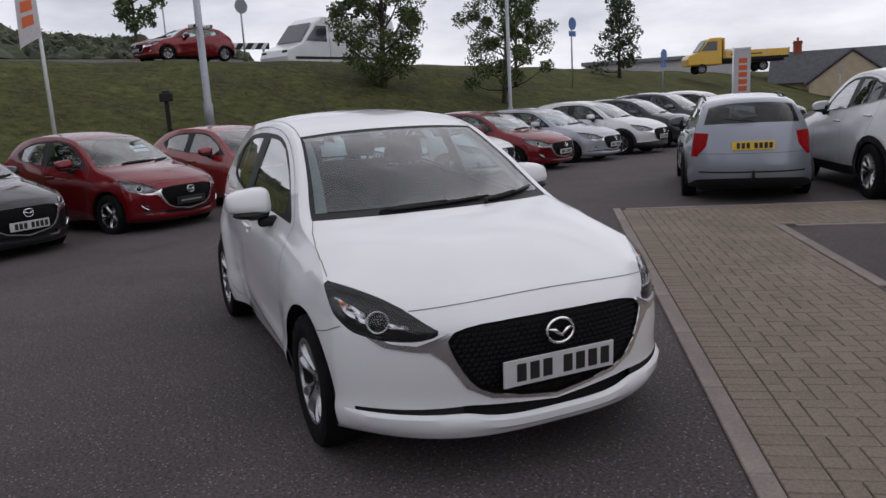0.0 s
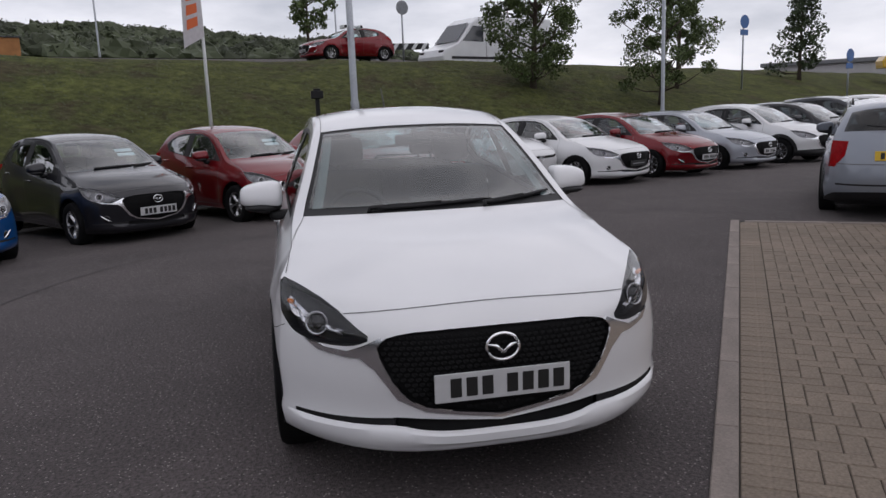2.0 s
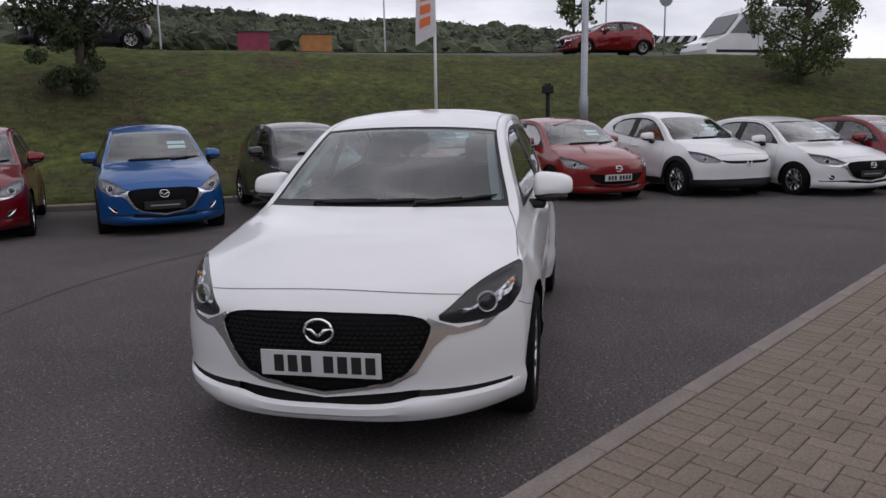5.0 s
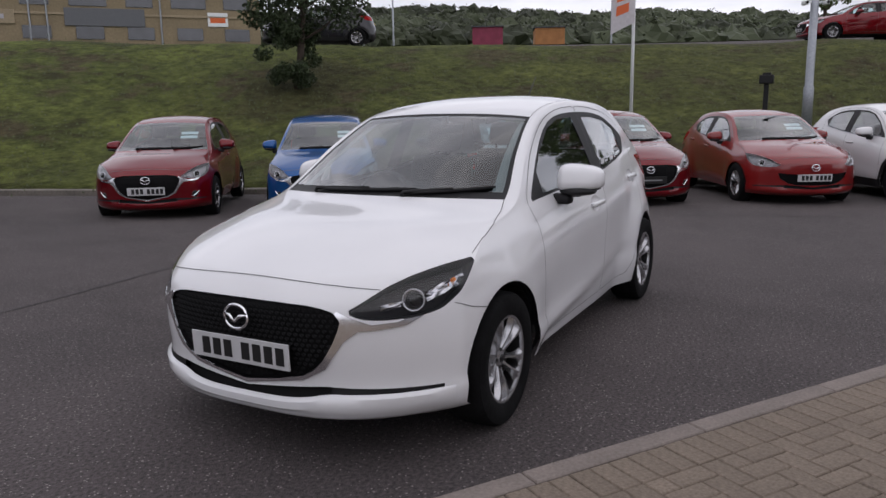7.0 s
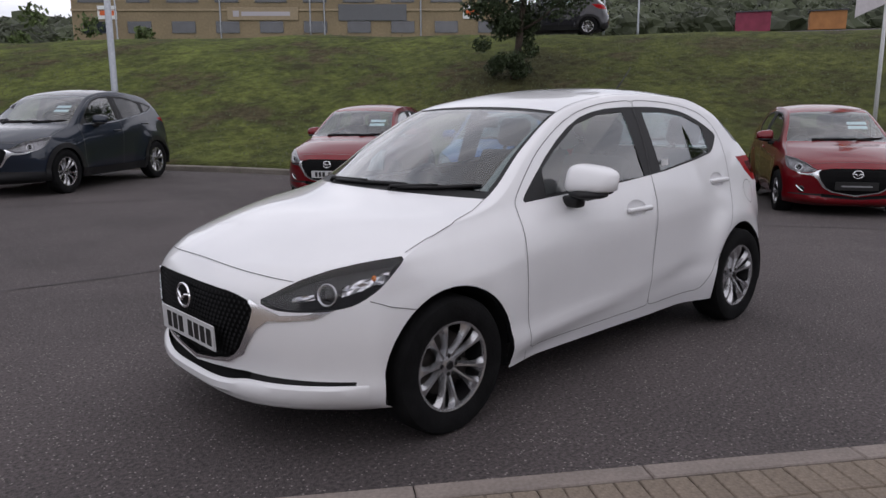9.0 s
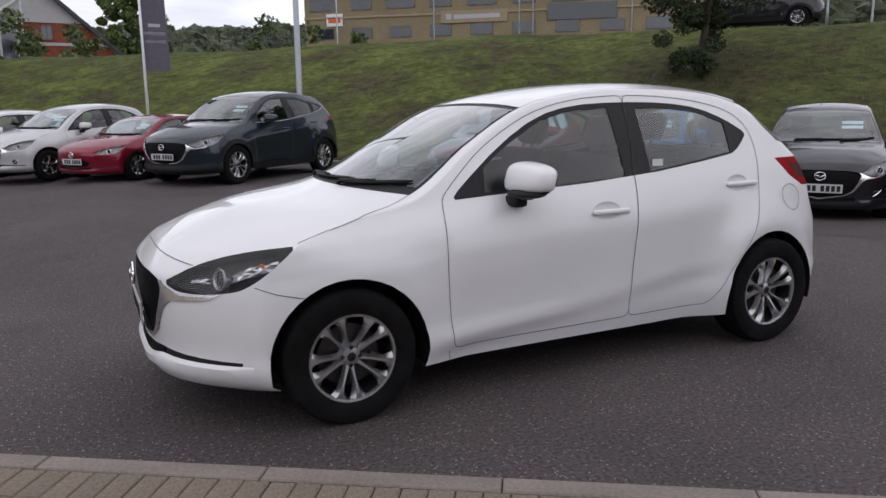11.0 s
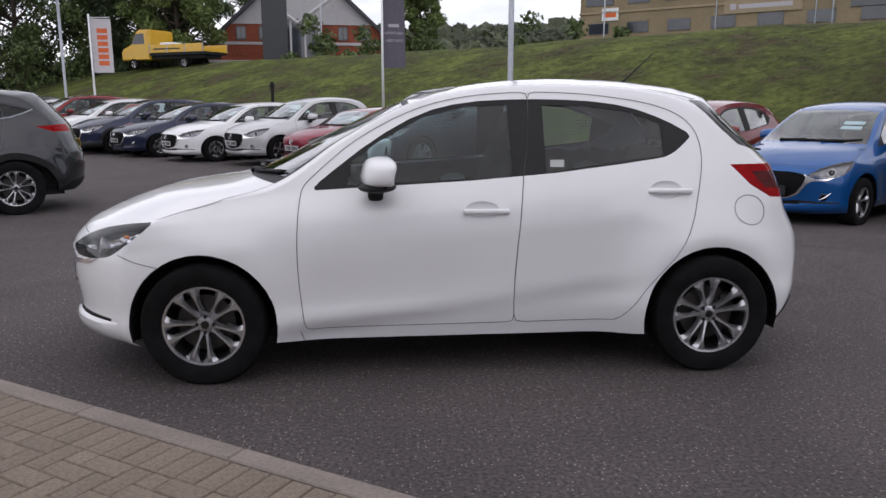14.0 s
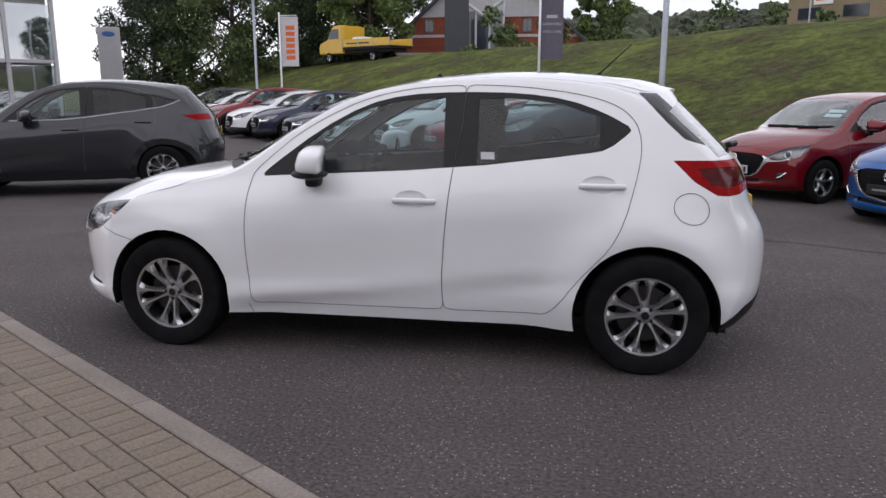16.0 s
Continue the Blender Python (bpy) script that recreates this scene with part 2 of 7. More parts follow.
def grass_material(name, a, b, c, patch=0.35, dry=None, bare=None):
    m = bpy.data.materials.new(name)
    m.use_nodes = True
    n, l = m.node_tree.nodes, m.node_tree.links
    p = n["Principled BSDF"]
    p.inputs["Roughness"].default_value, p.inputs["Specular IOR Level"].default_value = 0.95, 0.15
    co = n.new("ShaderNodeTexCoord")
    t1 = n.new("ShaderNodeTexNoise")
    t1.inputs["Scale"].default_value, t1.inputs["Detail"].default_value, t1.inputs["Roughness"].default_value = patch, 9.0, 0.62
    t2 = n.new("ShaderNodeTexNoise")
    t2.inputs["Scale"].default_value, t2.inputs["Detail"].default_value, t2.inputs["Roughness"].default_value = 3.2, 12.0, 0.78
    ramp = n.new("ShaderNodeValToRGB")
    e = ramp.color_ramp.elements
    e[0].position, e[0].color = 0.38, (*c, 1)
    e[1].position, e[1].color = 0.66, (*b, 1)
    mid = e.new(0.465)
    mid.color = (*a, 1)
    r = n.new("ShaderNodeMapRange")
    r.inputs["From Min"].default_value, r.inputs["From Max"].default_value = 0.3, 0.7
    r.inputs["To Min"].default_value, r.inputs["To Max"].default_value = 0.22, 1.90
    x = n.new("ShaderNodeVectorMath")
    x.operation = "SCALE"
    bmp = n.new("ShaderNodeBump")
    bmp.inputs["Strength"].default_value, bmp.inputs["Distance"].default_value = 1.0, 0.09
    l.new(co.outputs["Object"], t1.inputs["Vector"])
    l.new(co.outputs["Object"], t2.inputs["Vector"])
    l.new(t1.outputs["Fac"], ramp.inputs["Fac"])
    l.new(t2.outputs["Fac"], r.inputs["Value"])
    l.new(ramp.outputs["Color"], x.inputs[0])
    l.new(r.outputs["Result"], x.inputs["Scale"])
    colour = x.outputs["Vector"]
    if dry:
        # dark tussocks and scrapes, drawn out along the slope
        stretch = n.new("ShaderNodeMapping")
        stretch.inputs["Scale"].default_value = (1.0, 1.0, 2.6)
        l.new(co.outputs["Object"], stretch.inputs["Vector"])
        t3 = n.new("ShaderNodeTexNoise")
        t3.inputs["Scale"].default_value, t3.inputs["Detail"].default_value, t3.inputs["Roughness"].default_value = 0.85, 7.0, 0.68
        l.new(stretch.outputs["Vector"], t3.inputs["Vector"])
        worn = n.new("ShaderNodeMapRange")
        worn.inputs["From Min"].default_value, worn.inputs["From Max"].default_value = 0.53, 0.66
        worn.inputs["To Max"].default_value = 0.75
        l.new(t3.outputs["Fac"], worn.inputs["Value"])
        soil = n.new("ShaderNodeMixRGB")
        soil.inputs["Color2"].default_value = (0.030, 0.029, 0.013, 1)
        l.new(worn.outputs["Result"], soil.inputs["Fac"])
        l.new(colour, soil.inputs["Color1"])
        colour = soil.outputs["Color"]
        # thinner, browner turf on the stretch towards -y, and the bare soil round the tree
        sep = n.new("ShaderNodeSeparateXYZ")
        l.new(co.outputs["Object"], sep.inputs["Vector"])
        along = n.new("ShaderNodeMapRange")
        along.inputs["From Min"].default_value, along.inputs["From Max"].default_value = 19.0, 3.0
        along.inputs["To Min"].default_value, along.inputs["To Max"].default_value = 0.0, 0.5
        l.new(sep.outputs["Y"], along.inputs["Value"])
        far = n.new("ShaderNodeVectorMath")
        far.operation = "DISTANCE"
        far.inputs[1].default_value = bare
        l.new(co.outputs["Object"], far.inputs[0])
        add = n.new("ShaderNodeMath")
        add.operation, add.inputs[1].default_value = "MULTIPLY_ADD", -9.0
        l.new(t1.outputs["Fac"], add.inputs[0])
        l.new(far.outputs["Value"], add.inputs[2])
        ring = n.new("ShaderNodeMapRange")
        ring.inputs["From Min"].default_value, ring.inputs["From Max"].default_value = -3.2, -1.6
        ring.inputs["To Min"].default_value, ring.inputs["To Max"].default_value = 0.9, 0.0
        l.new(add.outputs["Value"], ring.inputs["Value"])
        most = n.new("ShaderNodeMath")
        most.operation = "MAXIMUM"
        l.new(along.outputs["Result"], most.inputs[0])
        l.new(ring.outputs["Result"], most.inputs[1])
        tint = n.new("ShaderNodeVectorMath")
        tint.operation = "SCALE"
        tint.inputs[0].default_value = dry
        l.new(r.outputs["Result"], tint.inputs["Scale"])
        mix = n.new("ShaderNodeMixRGB")
        l.new(most.outputs["Value"], mix.inputs["Fac"])
        l.new(colour, mix.inputs["Color1"])
        l.new(tint.outputs["Vector"], mix.inputs["Color2"])
        colour = mix.outputs["Color"]
    l.new(colour, p.inputs["Base Color"])
    l.new(t2.outputs["Fac"], bmp.inputs["Height"])
    l.new(bmp.outputs["Normal"], p.inputs["Normal"])
    return m


ASPHALT = asphalt_material()
GRASS = grass_material("bank_grass", (0.062, 0.076, 0.020), (0.108, 0.128, 0.030), (0.062, 0.052, 0.027), 0.55, (0.046, 0.044, 0.019), (13.0, 11.8, 1.9))
FIELD = grass_material("far_grass", (0.06, 0.085, 0.03), (0.08, 0.11, 0.035), (0.05, 0.06, 0.03), patch=0.05)


# ---- mesh helpers ----
def mesh_object(name, verts, faces, mat, parent=None, label="", smooth=False, normals=None):
    me = bpy.data.meshes.new(name)
    me.from_pydata([tuple(v) for v in verts], [], [tuple(f) for f in faces])
    me.materials.append(mat)
    if smooth or normals is not None:
        me.polygons.foreach_set("use_smooth", [True] * len(me.polygons))
    if normals is not None:
        me.normals_split_custom_set_from_vertices([tuple(n) for n in normals])
    me.update()
    ob = new(name, me)
    if parent is not None:
        ob.parent = parent
    if label:
        ob["label"] = label
    return ob


def part(name, bm, mat, parent, label="", smooth=False):
    """Links a bmesh as one mesh under a thing or a part."""
    me = bpy.data.meshes.new(name)
    bm.normal_update()
    bm.to_mesh(me)
    bm.free()
    me.materials.append(mat)
    if smooth:
        me.polygons.foreach_set("use_smooth", [True] * len(me.polygons))
    ob = new(name, me)
    if parent is not None:
        ob.parent = parent
    if label:
        ob["label"] = label
    return ob


def box(bm, x0, y0, z0, x1, y1, z1, bevel=0.0, m=None, segments=2):
    r = bmesh.ops.create_cube(bm, size=1.0)
    vs = r["verts"]
    bmesh.ops.scale(bm, vec=(abs(x1 - x0), abs(y1 - y0), abs(z1 - z0)), verts=vs)
    bmesh.ops.translate(bm, vec=((x0 + x1) / 2, (y0 + y1) / 2, (z0 + z1) / 2), verts=vs)
    if bevel:
        es = list({e for v in vs for e in v.link_edges})
        r2 = bmesh.ops.bevel(bm, geom=es, offset=bevel, segments=segments, affect="EDGES", profile=0.5)
        vs = list({v for f in r2["faces"] for v in f.verts} | {v for v in vs if v.is_valid})
    if m is not None:
        bmesh.ops.transform(bm, matrix=m, verts=vs)
    return vs


def lathe(bm, profile, segments, m=None, closed=False):
    """Turns (radius, height) pairs round the z axis."""
    rings = []
    for r, h in profile:
        rings.append([bm.verts.new((r * math.cos(2 * math.pi * i / segments), r * math.sin(2 * math.pi * i / segments), h)) for i in range(segments)])
    pairs = list(zip(rings, rings[1:]))
    if closed:
        pairs.append((rings[-1], rings[0]))
    for a, b in pairs:
        for i in range(segments):
            j = (i + 1) % segments
            bm.faces.new((a[i], a[j], b[j], b[i]))
    vs = [v for ring in rings for v in ring]
    if m is not None:
        bmesh.ops.transform(bm, matrix=m, verts=vs)
    return rings


def tube(bm, points, radius, sides=8, cap=True):
    """A round bar along points; radius may be one number or one for each point."""
    pts = [Vector(p) for p in points]
    rad = radius if isinstance(radius, (list, tuple)) else [radius] * len(pts)
    rings = []
    for i, p in enumerate(pts):
        d = (pts[min(i + 1, len(pts) - 1)] - pts[max(i - 1, 0)]).normalized()
        a = d.orthogonal().normalized() if abs(d.z) < 0.95 else d.cross(Vector((0, 1, 0))).normalized()
        if abs(d.z) < 0.95:
            a = d.cross(Vector((0, 0, 1))).normalized()
        b = d.cross(a)
        rings.append([bm.verts.new(p + rad[i] * (math.cos(2 * math.pi * k / sides) * a + math.sin(2 * math.pi * k / sides) * b)) for k in range(sides)])
    for r0, r1 in zip(rings, rings[1:]):
        for k in range(sides):
            j = (k + 1) % sides
            bm.faces.new((r0[k], r0[j], r1[j], r1[k]))
    if cap:
        bm.faces.new(rings[0][::-1])
        bm.faces.new(rings[-1])


def thing(name, label, category, group="", kind=""):
    return tagged(new(name), label, category, group, kind)


def hermite(knots, counts):
    """A smooth curve through knots, with counts[i] steps in segment i."""
    p = np.array(knots, float)
    d = np.linalg.norm(np.diff(p, axis=0), axis=1) + 1e-9
    m = np.zeros_like(p)
    m[1:-1] = (p[2:] - p[:-2]) / (d[1:] + d[:-1])[:, None]
    m[0], m[-1] = (p[1] - p[0]) / d[0], (p[-1] - p[-2]) / d[-1]
    out = []
    for i, n in enumerate(counts):
        for s in np.arange(n) / n:
            h = (2 * s**3 - 3 * s**2 + 1, s**3 - 2 * s**2 + s, -2 * s**3 + 3 * s**2, s**3 - s**2)
            out.append(h[0] * p[i] + h[1] * d[i] * m[i] + h[2] * p[i + 1] + h[3] * d[i] * m[i + 1])
    out.append(p[-1])
    return np.array(out)


# ---- cars ----
# The front points to -x; the origin lies on the ground midway between the axles.
from mathutils.bvhtree import BVHTree

CENTRE = [(-1.93, .17), (-2.05, .205), (-2.078, .26), (-2.06, .335), (-2.085, .50), (-2.088, .655), (-2.05, .72), (-1.975, .785), (-1.64, .915),
          (-1.14, 1.005), (-.70, 1.21), (-.26, 1.402), (.06, 1.477), (.39, 1.511), (.72, 1.514), (1.06, 1.492), (1.40, 1.428), (1.445, 1.375),
          (1.735, 1.10), (1.80, 1.02), (1.85, .84), (1.925, .68), (1.935, .50), (1.90, .30), (1.83, .22)]
EDGE = [(-1.60, .20), (-1.66, .24), (-1.68, .32), (-1.685, .41), (-1.68, .54), (-1.66, .67), (-1.615, .75), (-1.50, .815), (-1.22, .905),
        (-.90, .985), (-.58, 1.205), (-.26, 1.374), (.06, 1.443), (.39, 1.464), (.72, 1.459), (1.04, 1.422), (1.25, 1.349), (1.345, 1.28),
        (1.57, 1.075), (1.625, .99), (1.67, .84), (1.74, .68), (1.75, .50), (1.70, .33), (1.64, .24)]
CURVE = [3.2, 3.2, 3.2, 3.2, 3.2, 3.2, 3.0, 2.7, 2.4, 2.3, 2.2, 2.4, 2.6, 2.6, 2.6, 2.6, 2.8, 2.8, 2.8, 2.8, 3.0, 3.4, 3.4, 3.4, 3.4]
PLAN_X = [-2.1, -1.81, -1.68, -1.5, -1.2, -.8, .3, .8, 1.1, 1.4, 1.65, 1.76, 2.1]
PLAN_Y = [.722, .776, .795, .816, .837, .843, .843, .827, .798, .770, .742, .722, .666]
DROP_Q = [.15, .22, .30, .36, .42, .60, .76, .84, .92, 1.0]
DROP_Y = [-.045, -.022, -.004, .003, -.008, 0, -.004, -.020, -.048, -.085]
AXLE, HUB_Z = 1.285, .302


HANDLES = ((.11, .857), (1.05, .945))


def belt(x):
    return .957 + .085 * (x + .73) if x > -.9 else .9425 + .13 * (x + .9)


def side_y(x, z):
    """Half width of the body at a place of the side view."""
    w, zb = np.interp(x, PLAN_X, PLAN_Y), belt(x)
    if z <= zb:
        y = w + np.interp(z / zb, DROP_Q, DROP_Y)
        zc = .32 + .118 * (x + .77)
        fade = min(1, max(0, (x + 1.0) / .3)) * min(1, max(0, (1.0 - x) / .35))
        c = z - zc
        if c < 0:
            y -= fade * min(.028, .42 * -c)
        elif c < .30:
            y -= fade * .007 * math.sin(math.pi * c / .30) ** .8
        zs = .80 + .07 * (x + 1.5)
        shoulder = min(1, max(0, (x + 1.62) / .2)) * min(1, max(0, (.5 - x) / 1.2))
        y -= shoulder * max(0, min(.025, .18 * (z - zs)))
        y += .03 * min(1, max(0, (-1.25 - x) / .25)) * min(1, max(0, (z / zb - .78) / .15))
        for ax, gain in ((-AXLE, .022), (AXLE, .062)):
            r = math.hypot(x - ax, (z - HUB_Z) * .92)
            y += gain * math.exp(-((r - .36) / .14) ** 2) * min(1, max(0, (zb - z) / .25))
        return y
    zr = z - zb
    zs = .80 + .07 * (x + 1.5)
    shoulder = min(1, max(0, (x + 1.62) / .2)) * min(1, max(0, (.5 - x) / 1.2))
    return w - .085 - .40 * zr - .14 * zr * zr - shoulder * max(0, min(.025, .18 * (zb - zs)))


def split_counts(knots, step, total=None):
    d = np.linalg.norm(np.diff(np.array(knots), axis=0), axis=1)
    if total is None:
        return [max(1, int(round(v / step))) for v in d]
    n = [max(1, int(v / d.sum() * total)) for v in d]
    while sum(n) < total:
        n[int(np.argmax(d / np.array(n)))] += 1
    while sum(n) > total:
        n[int(np.argmax(np.array(n)))] -= 1
    return n


def inside(poly, u, v):
    hit, j = False, len(poly) - 1
    for i in range(len(poly)):
        (a, b), (c, d) = poly[i], poly[j]
        if (b > v) != (d > v) and u < (c - a) * (v - b) / (d - b) + a:
            hit = not hit
        j = i
    return hit


TAG = dict(body=0, windscreen=1, rear_glass=2, front_glass=3, back_glass=4, trim=5, headlight=6, tail=7, grille=8, chrome=9, intake=10,
           front_door=11, rear_door=12, bonnet=13, cowl=14, void=15, strip=16, skirt=17, core=18, quarter=19, apron=20)
FRONT_DOOR = [(-.79, .275), (-.815, .5), (-.82, .74), (-.80, .97), (-.70, 1.065), (-.53, 1.205), (-.24, 1.355), (.04, 1.42), (.345, 1.437), (.335, 1.2),
              (.30, 1.03), (.25, .48), (.26, .285)]
REAR_DOOR = [(.26, .285), (.25, .48), (.30, 1.03), (.335, 1.2), (.345, 1.437), (.61, 1.43), (.9, 1.395), (1.08, 1.35), (1.19, 1.28), (1.235, 1.18),
             (1.23, 1.04), (1.14, .69), (.95, .49), (.84, .335), (.78, .285)]
TRIM = [(-.75, .958), (-.70, 1.01), (-.44, 1.205), (-.20, 1.335), (.02, 1.388), (.30, 1.402), (.62, 1.397), (.86, 1.366), (1.05, 1.30), (1.185, 1.225),
        (1.175, 1.20), (1.07, 1.118), (.97, 1.10), (.3, 1.018)]
FRONT_GLASS = [(-.57, .985), (-.55, 1.10), (-.42, 1.19), (-.19, 1.312), (.02, 1.362), (.235, 1.374), (.25, 1.022)]
BACK_GLASS = [(.42, 1.042), (.415, 1.37), (.62, 1.368), (.85, 1.34), (1.03, 1.28), (1.03, 1.122)]
HEAD = [(-1.55, .657), (-1.40, .732), (-1.285, .768), (-1.20, .786), (-1.10, .802), (-.95, .818), (-1.015, .752), (-1.08, .698), (-1.15, .655), (-1.20, .637), (-1.30, .622), (-1.43, .620), (-1.50, .630)]
GRILLE = [(-.12, .689), (.29, .686), (.41, .668), (.45, .64), (.455, .61), (.42, .52), (.36, .43), (.27, .38), (-.12, .320)]
CHROMES = [(-.01, .36), (.40, .60), (.44, .662), (.50, .632), (.56, .607), (.64, .612), (.73, .665), (.738, .65), (.66, .596), (.57, .584),
           (.515, .582), (.464, .54), (.388, .425), (.287, .371), (-.01, .319)]
INTAKE = [(-.01, .279), (.40, .302), (.425, .326), (.405, .350), (.36, .348), (-.01, .312)]
STRIP = [(.400, .318), (.765, .318), (.765, .334), (.400, .348)]
TAIL = [(1.385, 1.072), (1.56, 1.074), (1.90, 1.055), (1.90, .935), (1.72, .902), (1.60, .906), (1.49, .970)]
CORE = [(1.50, 1.035), (1.62, 1.04), (1.90, 1.01), (1.90, .965), (1.68, .945), (1.57, .955)]
QUARTER = [(1.215, 1.398), (1.31, 1.395), (1.40, 1.315), (1.55, 1.14), (1.44, 1.172), (1.35, 1.255)]
SKIRT = [(1.58, .10), (1.62, .25), (1.78, .35), (2.1, .42), (2.1, .1)]


def soften(poly):
    """Cuts the corners of an outline once: bends by a quarter of their sides, sharp corners by 2 cm."""
    out = []
    for i in range(len(poly)):
        a, p, b = (Vector(poly[(i + k) % len(poly)]) for k in (-1, 0, 1))
        sharp = (p - a).angle(b - p, 0) > .62
        for q in (a, b):
            side = (q - p).length
            p2 = p + (q - p) * (min(.02 / side, .4) if sharp else .25)
            out.append((p2.x, p2.y))
    return out


class Shell:
    """Half of a car's skin (y < 0), cut into its panels, with the smooth normals of the uncut skin."""

    def __init__(self, step=.07, rear=0.0, warp=None, grille=GRILLE, cut=True, tail=TAIL, tail_y=.42, apron=False, tail_rear=None):
        self.warp, self.rear = warp or (lambda p: p), rear
        c, e = [list(k) for k in CENTRE], [list(k) for k in EDGE]
        shift = {15: ((.12, .0), (.10, .005)), 16: ((.27, .01), (.24, .03)), 17: ((.27, .01), (.24, .02)), 18: ((.12, .0), (.10, 0)), 19: ((.08, 0), (.06, 0)), 20: ((.06, 0), (.05, 0))}
        for k, (dc, de) in shift.items():
            c[k][0] += rear * dc[0]; c[k][1] += rear * dc[1]
            e[k][0] += rear * de[0]; e[k][1] += rear * de[1]
        lo, hi = 7, 19
        nv = max(10, int(1.35 / step))
        counts = split_counts(e[:lo + 1], step, nv) + split_counts(c[lo:hi + 1], step) + split_counts(e[hi:], step, nv)
        C, E = hermite(c, counts), hermite(e, counts)
        P = np.interp(np.arange(len(C)), np.cumsum([0] + counts), CURVE)
        starts = np.cumsum([0] + counts)
        ws = [0, .1, .2, .3, .4, .5, .6, .69, .77, .83, .87, .905, .935, .965, 1.0]
        if step > .09:
            ws = [0, .16, .32, .48, .62, .74, .83, .87, .935, 1.0]
        n, k = len(C), len(ws)
        verts, faces, tags, src = [], [], [], []
        EY = [side_y(x, z) for x, z in E]
        for i in range(n):
            for w in ws:
                f = w ** P[i]
                verts.append((C[i][0] + (E[i][0] - C[i][0]) * f, -EY[i] * w, C[i][1] + (E[i][1] - C[i][1]) * f))
        glass0, glass1, rear0, rear1 = starts[9], starts[11], starts[17], starts[18]
        for i in range(n - 1):
            for j in range(k - 1):
                faces.append((i * k + j, i * k + j + 1, (i + 1) * k + j + 1, (i + 1) * k + j))
                t = TAG["body"]
                if glass0 <= i < glass1 and ws[j + 1] < .94:
                    t = TAG["windscreen" if step > .09 or (i > glass0 + 1 and i < glass1 - 1 and ws[j] < .90) else "cowl"]
                elif rear0 <= i < rear1 and ws[j + 1] < .91:
                    t = TAG["rear_glass"]
                elif starts[7] <= i < glass0 and ws[j + 1] < .875:
                    t = TAG["bonnet"]
                tags.append(t)
                src.append(0)
        a, b = starts[lo], starts[hi]
        top = E[a:b + 1]
        left, right = E[:a + 1][::-1], E[b:]
        nu = len(top)
        index = {}
        for i in range(nu):
            u = (top[i][0] - top[0][0]) / (top[-1][0] - top[0][0])
            bottom = np.array([left[-1][0] + (right[-1][0] - left[-1][0]) * u, .205 + .012 * math.sin(math.pi * u) + .03 * max(0, u - .8)])
            for j in range(nv + 1):
                if i == 0:
                    index[i, j] = (a - j) * k + k - 1
                elif i == nu - 1:
                    index[i, j] = (b + j) * k + k - 1
                elif j == 0:
                    index[i, j] = (a + i) * k + k - 1
                else:
                    v = j / nv
                    p = (1 - v) * top[i] + v * bottom + (1 - u) * left[j] + u * right[j] - ((1 - u) * (1 - v) * top[0] + u * (1 - v) * top[-1] + (1 - u) * v * left[-1] + u * v * right[-1])
                    index[i, j] = len(verts)
                    verts.append((p[0], -side_y(p[0], p[1]), p[1]))
        for i in range(nu - 1):
            for j in range(nv):
                faces.append((index[i, j], index[i, j + 1], index[i + 1, j + 1], index[i + 1, j]))
                tags.append(TAG["body"])
                src.append(1)
        self.starts, self.ws, self.k, self.grid = starts, ws, k, verts
        flip = [(f[0], f[3], f[2], f[1]) for f in faces]
        V = np.array(verts)
        W = np.array([self.warp(p) for p in verts])
        F = np.array(flip)
        N = np.zeros_like(W)
        fn = np.cross(W[F[:, 2]] - W[F[:, 0]], W[F[:, 3]] - W[F[:, 1]])
        for q in range(4):
            np.add.at(N, F[:, q], fn)
        mid = (W[F].mean(1) - np.array([W[:, 0].mean(), 0, .7]))
        if (fn * mid).sum() < 0:
            N = -N
            flip = faces
        N[np.abs(V[:, 1]) < 1e-6, 1] = 0
        N /= np.linalg.norm(N, axis=1)[:, None] + 1e-12
        tris = [t for f in flip for t in ((f[0], f[1], f[2]), (f[0], f[2], f[3]))]
        self.tree, self.tris, self.V, self.N = BVHTree.FromPolygons([tuple(v) for v in verts], tris), tris, V, N
        bm = bmesh.new()
        bv = [bm.verts.new(v) for v in verts]
        lt, ls = bm.faces.layers.int.new("tag"), bm.faces.layers.int.new("src")
        for f, t, s in zip(flip, tags, src):
            try:
                face = bm.faces.new([bv[q] for q in f])
            except ValueError:
                continue
            face[lt], face[ls] = t, s
        self.bm, self.lt, self.ls = bm, lt, ls
        xz = ((1, 0, 0), (0, 0, 1))
        side = lambda f: f[ls] == 1
        fine = step < .09
        rounded = soften if fine else (lambda poly: poly)
        if cut:
            self.cut("front_door", FRONT_DOOR, *xz, side)
            self.cut("rear_door", REAR_DOOR, *xz, side)
            self.cut("trim", rounded(TRIM), *xz, side)
            self.cut("front_glass", FRONT_GLASS, *xz, side)
            shifted = [(x + rear * .12 * (x > .9), z) for x, z in BACK_GLASS]
            self.cut("back_glass", shifted, *xz, side)
            if rear > .5:
                self.cut("trim", [(1.0, 1.105), (1.0, 1.33), (1.24, 1.30), (1.49, 1.225), (1.30, 1.135)], *xz, side)
                self.cut("back_glass", shifted, *xz, side)
                self.cut("back_glass", [(1.20, 1.145), (1.20, 1.285), (1.30, 1.27), (1.44, 1.22), (1.29, 1.155)], *xz, side)
            self.cut("skirt", SKIRT, *xz, lambda f: f.calc_center_median().x > 1.5)
